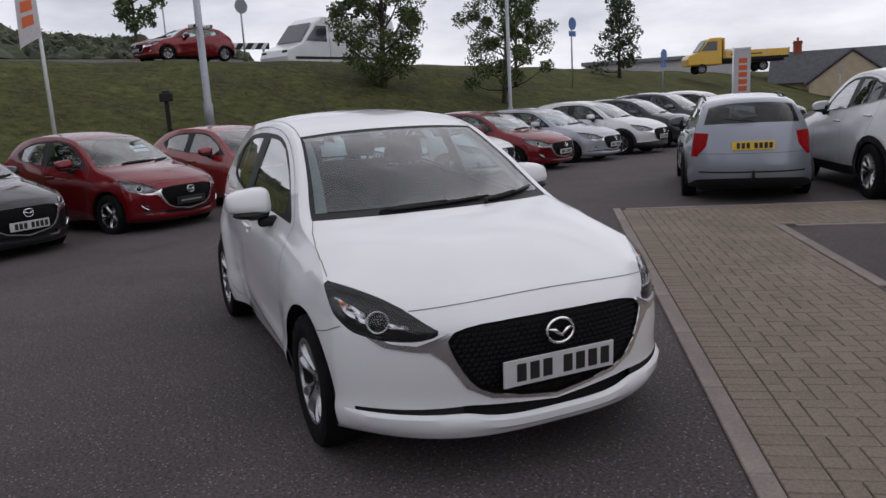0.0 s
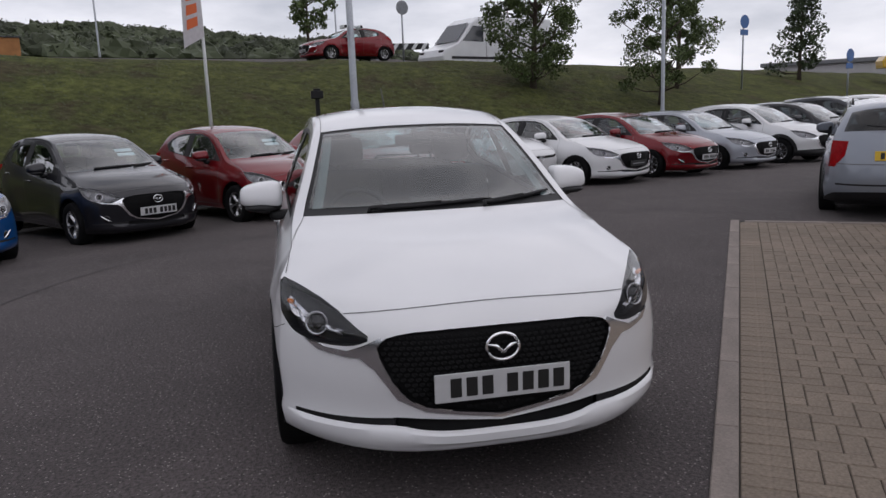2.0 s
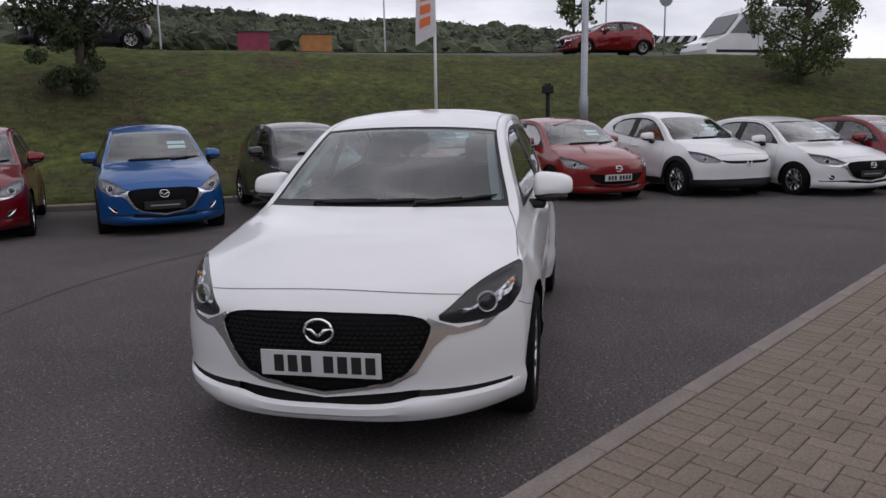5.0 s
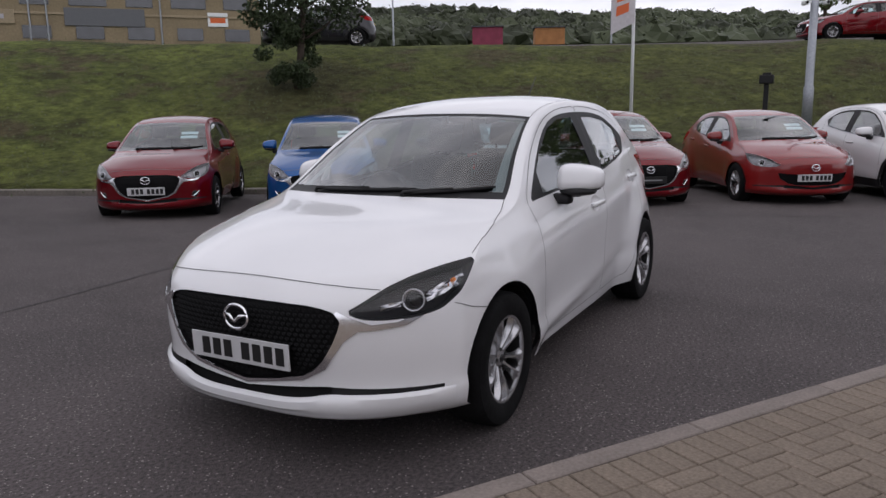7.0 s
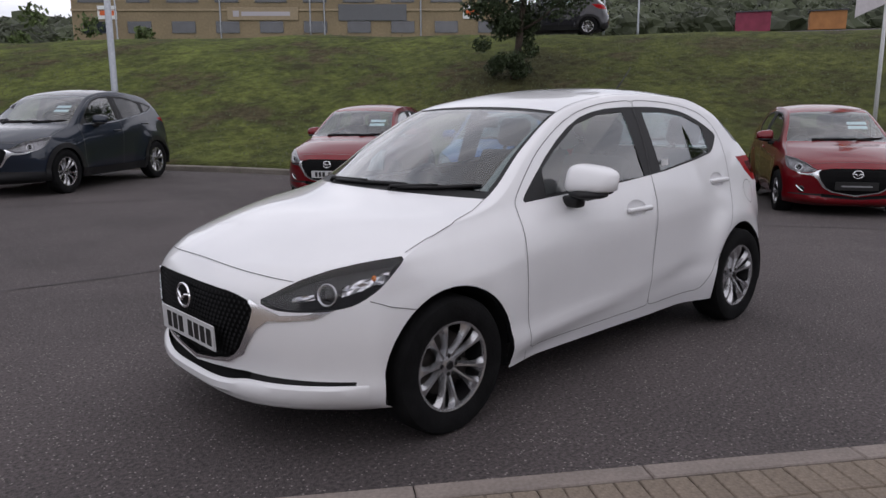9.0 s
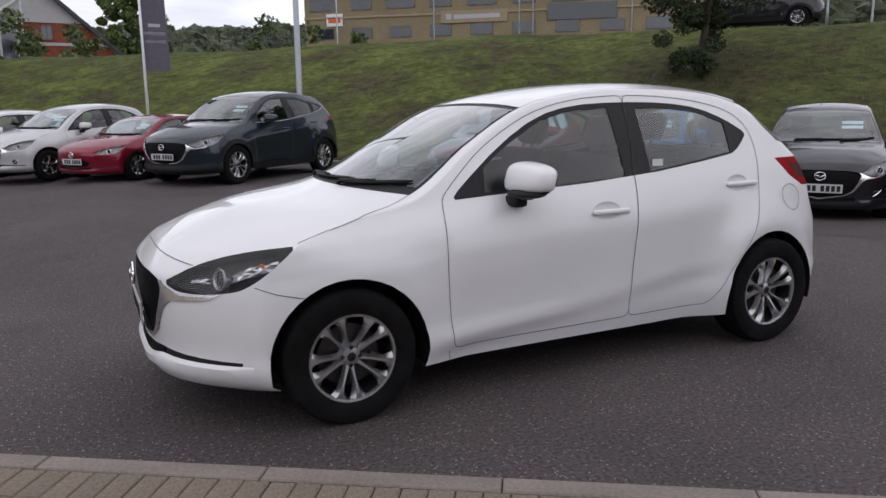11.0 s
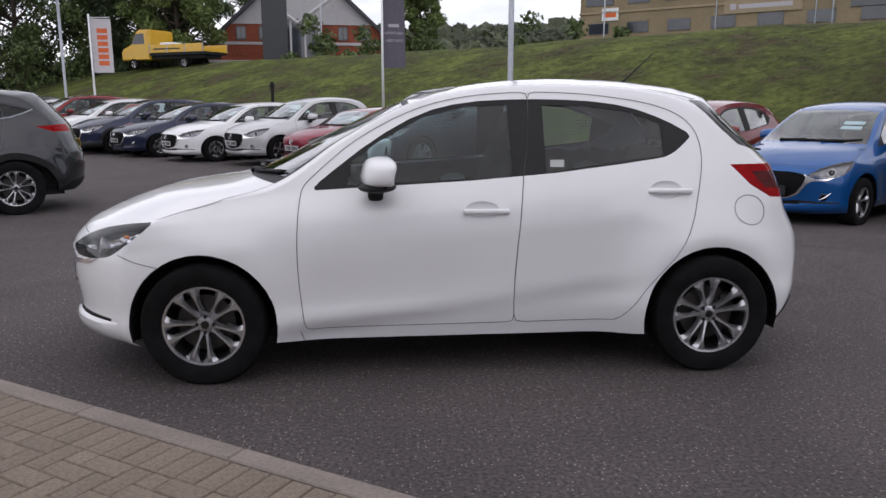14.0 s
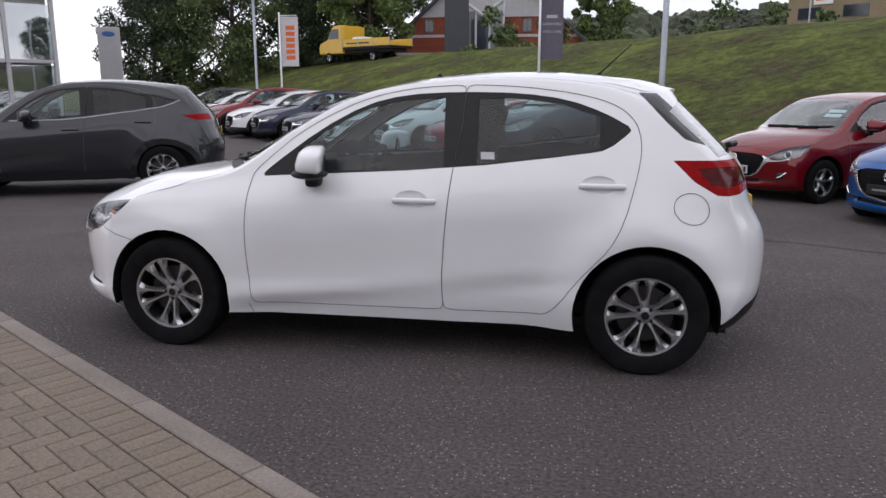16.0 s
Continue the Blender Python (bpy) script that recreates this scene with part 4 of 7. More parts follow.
def build_car(name, label, category, shell, paint, size, style="twin", fine=False, dark_glass=False, plate_kind="white", cladding=False, roof_rails=False, group="",
              plate_z=(.47, .80), rear_plate=.80, painted_nose=False):
    """A whole car from a shell: panels, doors, glass, lamps, wheels, cabin."""
    car = thing(name, label, category, group)
    wp = shell.warp
    R, half = size
    parts = []

    def panel(nm, data, mat, parent=car, lab=""):
        o = skin(nm, data, mat, parent, lab)
        if mat is paint:
            parts.append(o)
        return o

    panel("body", both_sides(shell.take(["body"])), paint)
    panel("bonnet", both_sides(shell.take(["bonnet"])), paint)
    inner = both_sides(shell.take(["body", "front_door", "rear_door"], inset=.028))
    zcut = wp((0, 0, 1.06))[2]
    for nm, mt, high in (("door_lining", LINING, False), ("headliner", HEADLINER, True)):
        fs = [f for f in inner[1] if (sum(inner[0][q].z for q in f) / len(f) > zcut) == high]
        used = sorted({q for f in fs for q in f})
        back = {q: i for i, q in enumerate(used)}
        panel(nm, ([inner[0][q] for q in used], [tuple(back[q] for q in reversed(f)) for f in fs], [-inner[2][q] for q in used]), mt)
    panel("windscreen", both_sides(shell.take(["windscreen"])), SCREEN)
    if fine:
        panel("cowl", both_sides(shell.take(["cowl"], inset=.003)), BLACK)
        # pale pillar lining inside the edges of the screen
        k, st, ws = shell.k, shell.starts, shell.ws
        v, f = [], []
        cols = [j for j, w in enumerate(ws) if .82 < w < .91]
        for i in range(st[9] + 1, st[11] + 1):
            for j in cols:
                p = Vector(shell.grid[i * k + j])
                v.append(p - shell.normal(p) * .035)
        n = len(cols)
        for i in range(st[11] - st[9] - 1):
            for j in range(n - 1):
                f.append((i * n + j, i * n + j + 1, (i + 1) * n + j + 1, (i + 1) * n + j))
        for s in (-1, 1):
            mesh_object("pillar_lining", [Vector((p.x, -s * p.y, p.z)) for p in v], f, HEADLINER, car)
    panel("rear_window", both_sides(shell.take(["rear_glass"])), GLASS_DARK if dark_glass else GLASS)
    for s in (-1, 1):
        flip = (lambda d: d) if s < 0 else mirrored
        for nm, tags in (("front_door", "front_door"), ("rear_door", "rear_door")):
            d = panel(nm, flip(shell.take([tags])), paint)
            g = "front_glass" if nm == "front_door" else "back_glass"
            panel("window", flip(shell.take([g], inset=.006)), GLASS if g == "front_glass" else (GLASS_DARK if dark_glass else GLASS), d)
            hx, hz = HANDLES[0] if nm == "front_door" else HANDLES[1]
            at = Vector((hx, -side_y(hx, hz), hz)) if fine else shell.on(hx, hz)
            bm = bmesh.new()
            p = Vector(wp(at))
            box(bm, p.x - .115, s * abs(p.y) - .012 + s * .009, p.z - .014, p.x + .115, s * abs(p.y) + .012 + s * .009, p.z + .014, .011, None, 3)
            box(bm, p.x - .11, s * abs(p.y) - .012 + s * .006, p.z - .01, p.x - .08, s * abs(p.y) + .012 + s * .006, p.z + .01, .004)
            box(bm, p.x + .08, s * abs(p.y) - .012 + s * .006, p.z - .01, p.x + .11, s * abs(p.y) + .012 + s * .006, p.z + .01, .004)
            if fine:
                dish, df, rings = [], [], (1.02, .93, .78, .55, .28, .0)
                for q in rings:
                    for a in np.linspace(0, 2 * math.pi, 21)[:-1]:
                        x, z = hx - .02 + .088 * math.cos(a) * q, hz + .004 + .046 * math.sin(a) * q
                        e = shell.on(x, z)
                        dish.append((x, s * (abs(e.y) - .016 * max(0, 1 - q * q) ** .8 - .0015), z))
                for i in range(len(rings) - 1):
                    for j in range(20):
                        k = (j + 1) % 20
                        q = (i * 20 + j, i * 20 + k, (i + 1) * 20 + k, (i + 1) * 20 + j)
                        df.append(q if s < 0 else q[::-1])
                parts.append(mesh_object("handle_recess", dish, df, paint, d, smooth=True))
            h = part("door_handle", bm, paint, d, smooth=True)
            parts.append(h)
        panel("pillar_trim", flip(shell.take(["trim"], inset=.002)), BLACK)
        lamp = panel("tail_lamp", flip(shell.take(["tail"])), RED_LENS)
        if fine:
            panel("lamp_core", flip(shell.take(["core"], inset=.004)), RED_CORE, lamp)
            panel("spoiler_side", flip(shell.take(["quarter"])), GLOSS_BLACK)
        panel("bumper_strip", flip(shell.take(["strip"], inset=.006, skirt=.006)), BLACK)
        lamp_inside(car, shell, s, fine)
        parts.append(door_mirror(car, shell, s, paint))
        lines = []
        for door in (soften(soften(FRONT_DOOR)), soften(soften(REAR_DOOR))):
            lines.append([Vector((x, -side_y(x, z), z)) for x, z in door + door[:1]])
        k, st, g = shell.k, shell.starts, shell.grid
        lines.append([Vector(p) for p in ((-1.49, -.765, .818), (-1.35, -.748, .862), (-1.2, -.73, .905), (-1.05, -.705, .945), (-.935, -.67, .985))])
        front = []
        for y in np.linspace(0, .56, 13):
            at, _, _, _ = shell.tree.ray_cast(Vector((-3, -y - .001, .766 - .11 * y * y)), Vector((1, 0, 0)))
            front.append(at if at is not None else Vector((-2, -y, .766)))
        lines.append(front)
        if fine:
            lines.append([Vector((1.475 + .088 * math.cos(a), -.75, .835 + .082 * math.sin(a))) for a in np.linspace(0, 2 * math.pi, 19)])
            lines.append([Vector((x, -side_y(x, z), z)) for x, z in ((-.815, .27), (-.80, .215))])
            lines.append([Vector((x, -side_y(x, z), z)) for x, z in ((-1.69, .66), (-1.6, .625), (-1.49, .60))])
            roof = []
            for y in np.linspace(0, .50, 9):
                at, _, _, _ = shell.tree.ray_cast(Vector((1.15 + .10 * (y / .5) ** 2, -y - .001, 3)), Vector((0, 0, -1)))
                roof.append(at)
            lines.append(roof)
            lines.append([Vector(g[i * k + shell.ws.index(.935)]) for i in range(st[11], st[16] + 1, 2)])
        for ln in lines:
            v, f, _ = ribbon(shell, ln, .0037 if fine else .005, .0020, 3)
            if s > 0:
                v = [Vector((p.x, -p.y, p.z)) for p in v]
            mesh_object("shut_line", v, f, GAP, car)
        # wheel housings
        for ax in (-AXLE, AXLE):
            bm = bmesh.new()
            cx = wp((ax, 0, HUB_Z))[0]
            rad = abs(wp((ax + .36, 0, HUB_Z))[0] - cx)
            top = wp((ax, 0, HUB_Z + .362))[2] - R
            y0, y1 = s * (half - .02), s * (half - .30)
            pts = [(math.cos(a), math.sin(a)) for a in np.linspace(-.25, math.pi + .25, 22)]
            rows = [[bm.verts.new((cx + rad * 1.0 * c, y, R + max(top, .05) * q)) for c, q in pts] for y in (y0, y1)]
            for i in range(len(pts) - 1):
                bm.faces.new((rows[0][i], rows[0][i + 1], rows[1][i + 1], rows[1][i]))
            bm.faces.new(rows[1])
            part("wheel_housing", bm, BLACK, car)
            wheel(car, cx, s * (half - .092), R, style, s)
            if cladding:
                ln = [(ax + .385 * math.cos(a), HUB_Z + .385 * math.sin(a)) for a in np.linspace(-.2, math.pi + .2, 22)]
                v, f, _ = ribbon(shell, [Vector((x, -side_y(x, z), z)) for x, z in ln], .085, .012, 2)
                if s > 0:
                    v = [Vector((p.x, -p.y, p.z)) for p in v]
                mesh_object("arch_trim", v, f, BLACK, car)
        if cladding:
            v, f, _ = ribbon(shell, [Vector((x, -side_y(x, .25), .25)) for x in (-.9, -.5, 0, .5, .9)], .14, .012, 3)
            if s > 0:
                v = [Vector((p.x, -p.y, p.z)) for p in v]
            mesh_object("sill_trim", v, f, BLACK, car)
            v, f, _ = ribbon(shell, [Vector((x, -side_y(x, z), z)) for x, z in ((-.66, .972), (0, .985), (.3, 1.012), (.97, 1.092), (1.10, 1.112)) + (((1.30, 1.14), (1.40, 1.18), (1.49, 1.228)) if shell.rear > .5 else ())], .014, .006, 3)
            if s > 0:
                v = [Vector((p.x, -p.y, p.z)) for p in v]
            mesh_object("window_trim", v, f, STEEL, car)
        if roof_rails:
            bm = bmesh.new()
            tube(bm, [Vector(wp((x, s * .53, z))) for x, z in ((-.15, 1.43), (-.05, 1.475), (.5, 1.505), (1.0, 1.48), (1.2, 1.43))], .014, 6)
            part("roof_rail", bm, CHROME if fine else BLACK, car, smooth=True)
    gr = shell.take(["grille"], inset=.02, skirt=.02)
    v, f, _ = both_sides(gr)
    grille = mesh_object("grille", v, f, GRILLE_BLACK, car)
    if painted_nose:
        panel("bumper_panel", both_sides(shell.take(["chrome"])), paint)
    else:
        panel("grille_surround", both_sides(shell.take(["chrome"], inset=-.006, skirt=.006)), CHROME)
    panel("lower_intake", both_sides(shell.take(["intake"], inset=.02, skirt=.02)), GRILLE_BLACK)
    panel("rear_skirt", both_sides(shell.take(["skirt"], inset=-.004)), BLACK)
    if cladding:
        panel("front_apron", both_sides(shell.take(["apron"], inset=-.004)), BLACK)
    if fine:
        # lip of the front bumper below the black strips
        prof = ((.000, .320), (.010, .316), (.016, .306), (.013, .275), (.004, .240), (-.004, .222))
        v, f = [], []
        angles = np.linspace(-60, 60, 45)
        for a in angles:
            d = Vector((-math.cos(radians(a)), -math.sin(radians(a)), 0))
            fade = min(1, (60 - abs(a)) / 7)
            dip = .030 * max(0, 1 - (abs(a) / 26) ** 4)
            for out, z in prof:
                h, _, _, _ = shell.tree.ray_cast(Vector((-1.25, -.0001, z - dip * (z > .24))), Vector((d.x, -abs(d.y), 0)))
                p = Vector((h.x, math.copysign(h.y, d.y), h.z)) + d * (out * fade + .002)
                v.append(p)
        k = len(prof)
        for i in range(len(angles) - 1):
            for j in range(k - 1):
                f.append((i * k + j, i * k + j + 1, (i + 1) * k + j + 1, (i + 1) * k + j))
        lip = mesh_object("bumper_lip", v, f, paint, car, smooth=True)
        lip.data.set_sharp_from_angle(angle=radians(35))
        parts.append(lip)
        bm = bmesh.new()
        for row in range(17):
            for col in range(-17, 18):
                y, z = col * .027 + (.0135 if row % 2 else 0), .352 + row * .0205
                if not inside(GRILLE, abs(y) + .012, z) or not inside(GRILLE, abs(y), z + .008) or not inside(GRILLE, abs(y), z - .012):
                    continue
                at, _, _, _ = shell.tree.ray_cast(Vector((-3, -abs(y), z)), Vector((1, 0, 0)))
                if at is None:
                    continue
                x = at.x + .009
                vs = [bm.verts.new(p) for p in ((x, y - .012, z + .002), (x, y, z - .006), (x, y + .012, z + .002), (x + .004, y + .009, z + .009), (x + .004, y - .009, z + .009))]
                bm.faces.new(vs[::-1])
        part("grille_mesh", bm, GRILLE_BLACK, grille)
    px = wp((-2.085, 0, .47))[0] - .012
    if plate_kind != "none":
        plate(car, px, plate_z[0], -1, dark=plate_kind == "dark", tilt=-2)
        at, _, _, _ = shell.tree.ray_cast(Vector((3, -.02, rear_plate)), Vector((-1, 0, 0)))
        q = wp(at)
        plate(car, q[0] + (.014 if not fine else -.006), q[2], 1, PLATE_YELLOW, tilt=6, dark=plate_kind == "dark")
    badge(car, px - .008, wp((0, 0, .613))[2], .062, 2)
    # wipers on the cowl
    for y0, y1 in ((.36, -.25), (-.20, -.60)):
        bm = bmesh.new()
        pts = []
        for q in np.linspace(0, 1, 8):
            y = y0 + (y1 - y0) * q
            w = abs(y) / .66
            at, _, _, _ = shell.tree.ray_cast(Vector((-1.14 + .24 * w ** 2.3 + .022 + .045 * q, -abs(y) - .001, 3)), Vector((0, 0, -1)))
            p = Vector(wp(at)) + shell.normal(at) * .008
            p.y = math.copysign(p.y, y)
            pts.append(p)
        tube(bm, pts, [.008] + [.011] * 6 + [.005], 6)
        tube(bm, [pts[0] - Vector((.02, 0, .012)), pts[0] + Vector((-.006, 0, .006)), pts[4] + Vector((-.004, 0, .010))], [.012, .011, .008], 6)
        part("wiper", bm, BLACK, car, smooth=True)
    if not fine:
        bm = bmesh.new()
        for y, dz in ((-.34, 0.0), (-.34, -.10)):
            p = Vector(wp((-.52, y, 1.235 + dz * .6)))
            p.x += dz * .9
            box(bm, -.004, -.13, -.035, .004, .13, .035, 0, Matrix.Translation(p) @ Matrix.Rotation(radians(58), 4, "Y"))
        part("price_card", bm, PAPER, car)
    # underside
    bm = bmesh.new()
    box(bm, -1.75, -.66, .19, 1.7, .66, .24)
    for v in bm.verts:
        v.co = Vector(wp(v.co))
    part("underbody", bm, BLACK, car)
    cabin(car, shell, fine)
    return car, parts


def fog_lamps(car, shell):
    """Small round lamps with a bright crescent in the corners of the bumper."""
    for s in (-1, 1):
        at, _, _, _ = shell.tree.ray_cast(Vector((-3, -.63, .395)), Vector((1, 0, 0)))
        n = shell.normal(at)
        p = Vector(shell.warp(at)) + n * .002
        p.y, n.y = s * abs(p.y), s * abs(n.y)
        m = Matrix.Translation(p) @ n.to_track_quat("Z", "Y").to_matrix().to_4x4()
        bm = bmesh.new()
        lathe(bm, [(.001, .004), (.03, .006), (.045, .004), (.05, -.02)], 16, m)
        lamp = part("fog_lamp", bm, GLOSS_BLACK, car, smooth=True)
        bm = bmesh.new()
        pts = [Vector((-3, s * (.59 + .10 * q), .365 + .085 * q ** 1.6)) for q in np.linspace(0, 1, 6)]
        arc = []
        for q in pts:
            h, _, _, _ = shell.tree.ray_cast(Vector((-3, -abs(q.y), q.z)), Vector((1, 0, 0)))
            w = Vector(shell.warp(h)) + shell.normal(h) * .008
            w.y = s * abs(w.y)
            arc.append(w)
        tube(bm, arc, [.003, .008, .011, .011, .008, .003], 6)
        part("fog_trim", bm, CHROME, lamp, smooth=True)


def make_warp(front, wb, rear, height, width, belt_z=.97, sill=.205):
    xs, xt = [-2.088, -1.285, 1.285, 1.94], [front, -wb / 2, wb / 2, rear]
    zs, zt = [0, .205, .97, 1.50], [0, sill, belt_z, height]
    k = width / 1.69

    def warp(p):
        x = p[0]
        nx = np.interp(x, xs, xt) if xs[0] < x < xs[-1] else (x - xs[0] + xt[0] if x <= xs[0] else x - xs[-1] + xt[-1])
        return (float(nx), p[1] * k, float(np.interp(p[2], zs, zt) if p[2] < 1.5 else p[2] - 1.5 + height))

    return warp


def paint_car(parts, color):
    for o in parts:
        o.color = (*color, 1)


def lot_z(x, y):
    """Height of the lot, which falls a little towards the foot of the bank."""
    dip = -.09 * min(1, max(0, (x - 2) / 2)) * min(1, max(0, (14 - x) / 6)) * min(1, max(0, y / 5)) * min(1, max(0, (15 - y) / 4))
    dip -= .10 * min(1, max(0, (-2 - x))) * min(1, max(0, (y - 3) / 2))
    return max(-.2, -.02 * max(0.0, x - 4.0)) + dip


def car_pose(x, y, heading, at="front", wb=2.57):
    """Pose from the middle of one axle and the way that the car points, in degrees."""
    h = radians(heading)
    s = -wb / 2 if at == "front" else wb / 2
    cx, cy = x + s * math.cos(h), y + s * math.sin(h)
    return pose(cx, cy, lot_z(cx, cy), 0, 0, heading - 180)


HERO_SHELL = Shell(step=.042)
hero, hero_paint = build_car("hatchback_car", "glossy white five-door hatchback parked on dark asphalt", "car", HERO_SHELL, PAINT, (.309, .84), "twin", fine=True)
paint_car(hero_paint, (.73, .73, .745))
# roof aerial and the sticker in the rear side window
bm = bmesh.new()
tube(bm, [(1.01, 0, 1.485), (1.04, 0, 1.515), (1.20, 0, 1.665)], [.014, .006, .003], 6)
part("aerial", bm, BLACK, hero, smooth=True)
bm = bmesh.new()
rows = []
for y in np.linspace(-.50, .50, 25):
    tail = 1.450 - .80 * y * y
    at = [HERO_SHELL.tree.ray_cast(Vector((tail - b, -abs(y) - .001, 3)), Vector((0, 0, -1)))[0] for b in (.30, .16, .12)]
    edge = 1.418 - .05 * y * y
    sec = [(at[0].x, at[0].z + .001), (at[1].x, max(at[1].z + .006, edge + .03)), (tail - .05, edge + .014), (tail, edge), (tail - .006, edge - .034), (tail - .09, min(edge - .035, at[2].z - .005))]
    rows.append([bm.verts.new((x, y, z)) for x, z in sec])
for a, b in zip(rows, rows[1:]):
    for i in range(5):
        bm.faces.new((a[i], a[i + 1], b[i + 1], b[i]))
for r in (rows[0], rows[-1][::-1]):
    bm.faces.new(r)
bmesh.ops.recalc_face_normals(bm, faces=bm.faces)
spoiler = part("roof_spoiler", bm, PAINT, hero, smooth=True)
spoiler.data.set_sharp_from_angle(angle=radians(40))
spoiler.color = (.73, .73, .745, 1)
bm = bmesh.new()
tube(bm, [(1.75, 0, 1.10), (1.80, 0, 1.115), (1.77, -.08, 1.12), (1.72, -.36, 1.125)], [.02, .018, .011, .006], 6)
part("rear_wiper", bm, BLACK, hero, smooth=True)
bm = bmesh.new()
p = HERO_SHELL.on(.475, 1.085)
box(bm, p.x - .035, p.y - .003, p.z - .018, p.x + .035, p.y - .001, p.z + .018)
part("window_sticker", bm, PAPER, hero)

# other models, each built once and copied
MODELS = {}


def fleet(model, color, m, label, metal=True, category="car", group="parked cars", plate_kind="white"):
    specs = dict(
        supermini=dict(warp=None, rear=0, size=(.305, .84), style="five"),
        hatch=dict(warp=make_warp(-2.24, 2.70, 2.19, 1.45, 1.79, .955), rear=.1, size=(.325, .89), style="ten"),
        crossover=dict(warp=make_warp(-2.20, 2.655, 2.16, 1.555, 1.795, 1.03, .23), rear=.45, size=(.34, .89), style="ten", cladding=True),
        electric_crossover=dict(warp=make_warp(-2.20, 2.655, 2.16, 1.565, 1.795, 1.03, .23), rear=.30, size=(.345, .89), style="ten", cladding=True, painted_nose=True,
                                grille=[(-.12, .655), (.36, .66), (.47, .672), (.47, .648), (.36, .615), (-.12, .605)]),
        older_hatch=dict(warp=make_warp(-2.20, 2.64, 2.16, 1.47, 1.755, .965), rear=.1, size=(.325, .87), style="ten", painted_nose=True,
                         grille=[(-.12, .50), (.34, .52), (.50, .535), (.47, .45), (.36, .375), (.25, .345), (-.12, .335)]),
        suv=dict(warp=make_warp(-2.26, 2.70, 2.27, 1.68, 1.84, 1.09, .25), rear=.55, size=(.36, .915), style="suv", cladding=True, dark_glass=True, tail=[(1.50, 1.03), (1.7, 1.05), (2.3, 1.05), (2.3, .965), (1.65, .965)]),
        roadster=dict(warp=make_warp(-1.95, 2.31, 1.93, 1.235, 1.735, .83, .17), rear=-.3, size=(.305, .86), style="ten", painted_nose=True,
                      grille=[(-.12, .49), (.28, .50), (.40, .46), (.36, .38), (.25, .345), (-.12, .335)]),
        estate=dict(warp=make_warp(-2.22, 2.68, 2.44, 1.43, 1.68, .95, .18), rear=1.0, size=(.325, .845), style="five", roof_rails=True, dark_glass=True, tail_rear=[(.54, .965), (.95, .975), (.95, .66), (.68, .66), (.57, .80)], rear_plate=.80),
    )[model]
    key = (model, metal, plate_kind)
    if key not in MODELS:
        shell_key = ("shell", model)
        if shell_key not in MODELS:
            MODELS[shell_key] = Shell(step=.10, rear=specs["rear"], warp=specs["warp"], tail=specs.get("tail", TAIL), tail_y=specs.get("tail_y", .42), apron=specs.get("cladding", False), tail_rear=specs.get("tail_rear"), grille=specs.get("grille", GRILLE))
        sh = MODELS[shell_key]
        zz = float(sh.warp((0, 0, .46))[2])
        car, parts = build_car(f"{model}_car", label, category, sh, PAINT_METAL if metal else PAINT, specs["size"], specs["style"], plate_kind=plate_kind,
                               cladding=specs.get("cladding", False), roof_rails=specs.get("roof_rails", False), dark_glass=specs.get("dark_glass", False), group=group, plate_z=(zz, zz + .36), rear_plate=specs.get("rear_plate", .80), painted_nose=specs.get("painted_nose", False))
        MODELS[key] = car
        if model in ("supermini", "hatch"):
            fog_lamps(car, sh)
        car.matrix_basis = m
    else:
        car = copy_thing(MODELS[key], m)
        tagged(car, label, category, group)
    for o in car.children_recursive:
        if o.type == "MESH" and o.data.materials[0] in (PAINT, PAINT_METAL):
            o.color = (*color, 1)
    return car


RED, BLUE, GREY, WHITE, SILVER, NAVY, SLATE = (.15, .002, .006), (.004, .075, .26), (.016, .016, .020), (.70, .70, .71), (.22, .23, .25), (.012, .017, .045), (.03, .034, .044)
fleet("supermini", RED, car_pose(3.72, 7.08, 215), "red hatchback parked in a row facing out")
fleet("supermini", BLUE, car_pose(4.95, 4.9, 215), "bright blue hatchback parked in a row facing out", plate_kind="dark")
fleet("supermini", GREY, car_pose(6.70, 3.02, 217), "dark grey hatchback parked in a row facing out")
fleet("supermini", RED, car_pose(7.85, .93, 214), "red hatchback with a dark plate cover in the row", plate_kind="dark")
fleet("older_hatch", (.19, .006, .006), car_pose(9.15, -1.30, 208, wb=2.64), "orange-red older hatchback in the parked row", metal=False)
fleet("electric_crossover", WHITE, car_pose(10.0, -3.60, 209, wb=2.655), "white crossover car with dark lower trim", metal=False, plate_kind="none")
fleet("hatch", WHITE, car_pose(10.25, -5.72, 208, wb=2.7), "white hatchback in the parked row", metal=False, plate_kind="dark")
fleet("hatch", RED, car_pose(11.1, -7.8, 207, wb=2.7), "deep red hatchback in the parked row")
fleet("hatch", (.36, .38, .42), car_pose(12.15, -10.0, 207, wb=2.7), "silver-blue car in the parked row")
fleet("crossover", (.6, .6, .61), car_pose(13.1, -12.4, 207, wb=2.655), "pale silver crossover in the parked row")
fleet("crossover", GREY, car_pose(14.3, -14.8, 207, wb=2.655), "dark grey crossover in the parked row")
fleet("suv", SLATE, car_pose(15.5, -17.2, 207, wb=2.7), "dark slate sport utility car in the row")
fleet("suv", WHITE, car_pose(16.6, -19.8, 207, wb=2.7), "white sport utility car in the row")
fleet("hatch", GREY, car_pose(18.3, -24.0, 207, wb=2.7), "dark grey car at the end of the row")


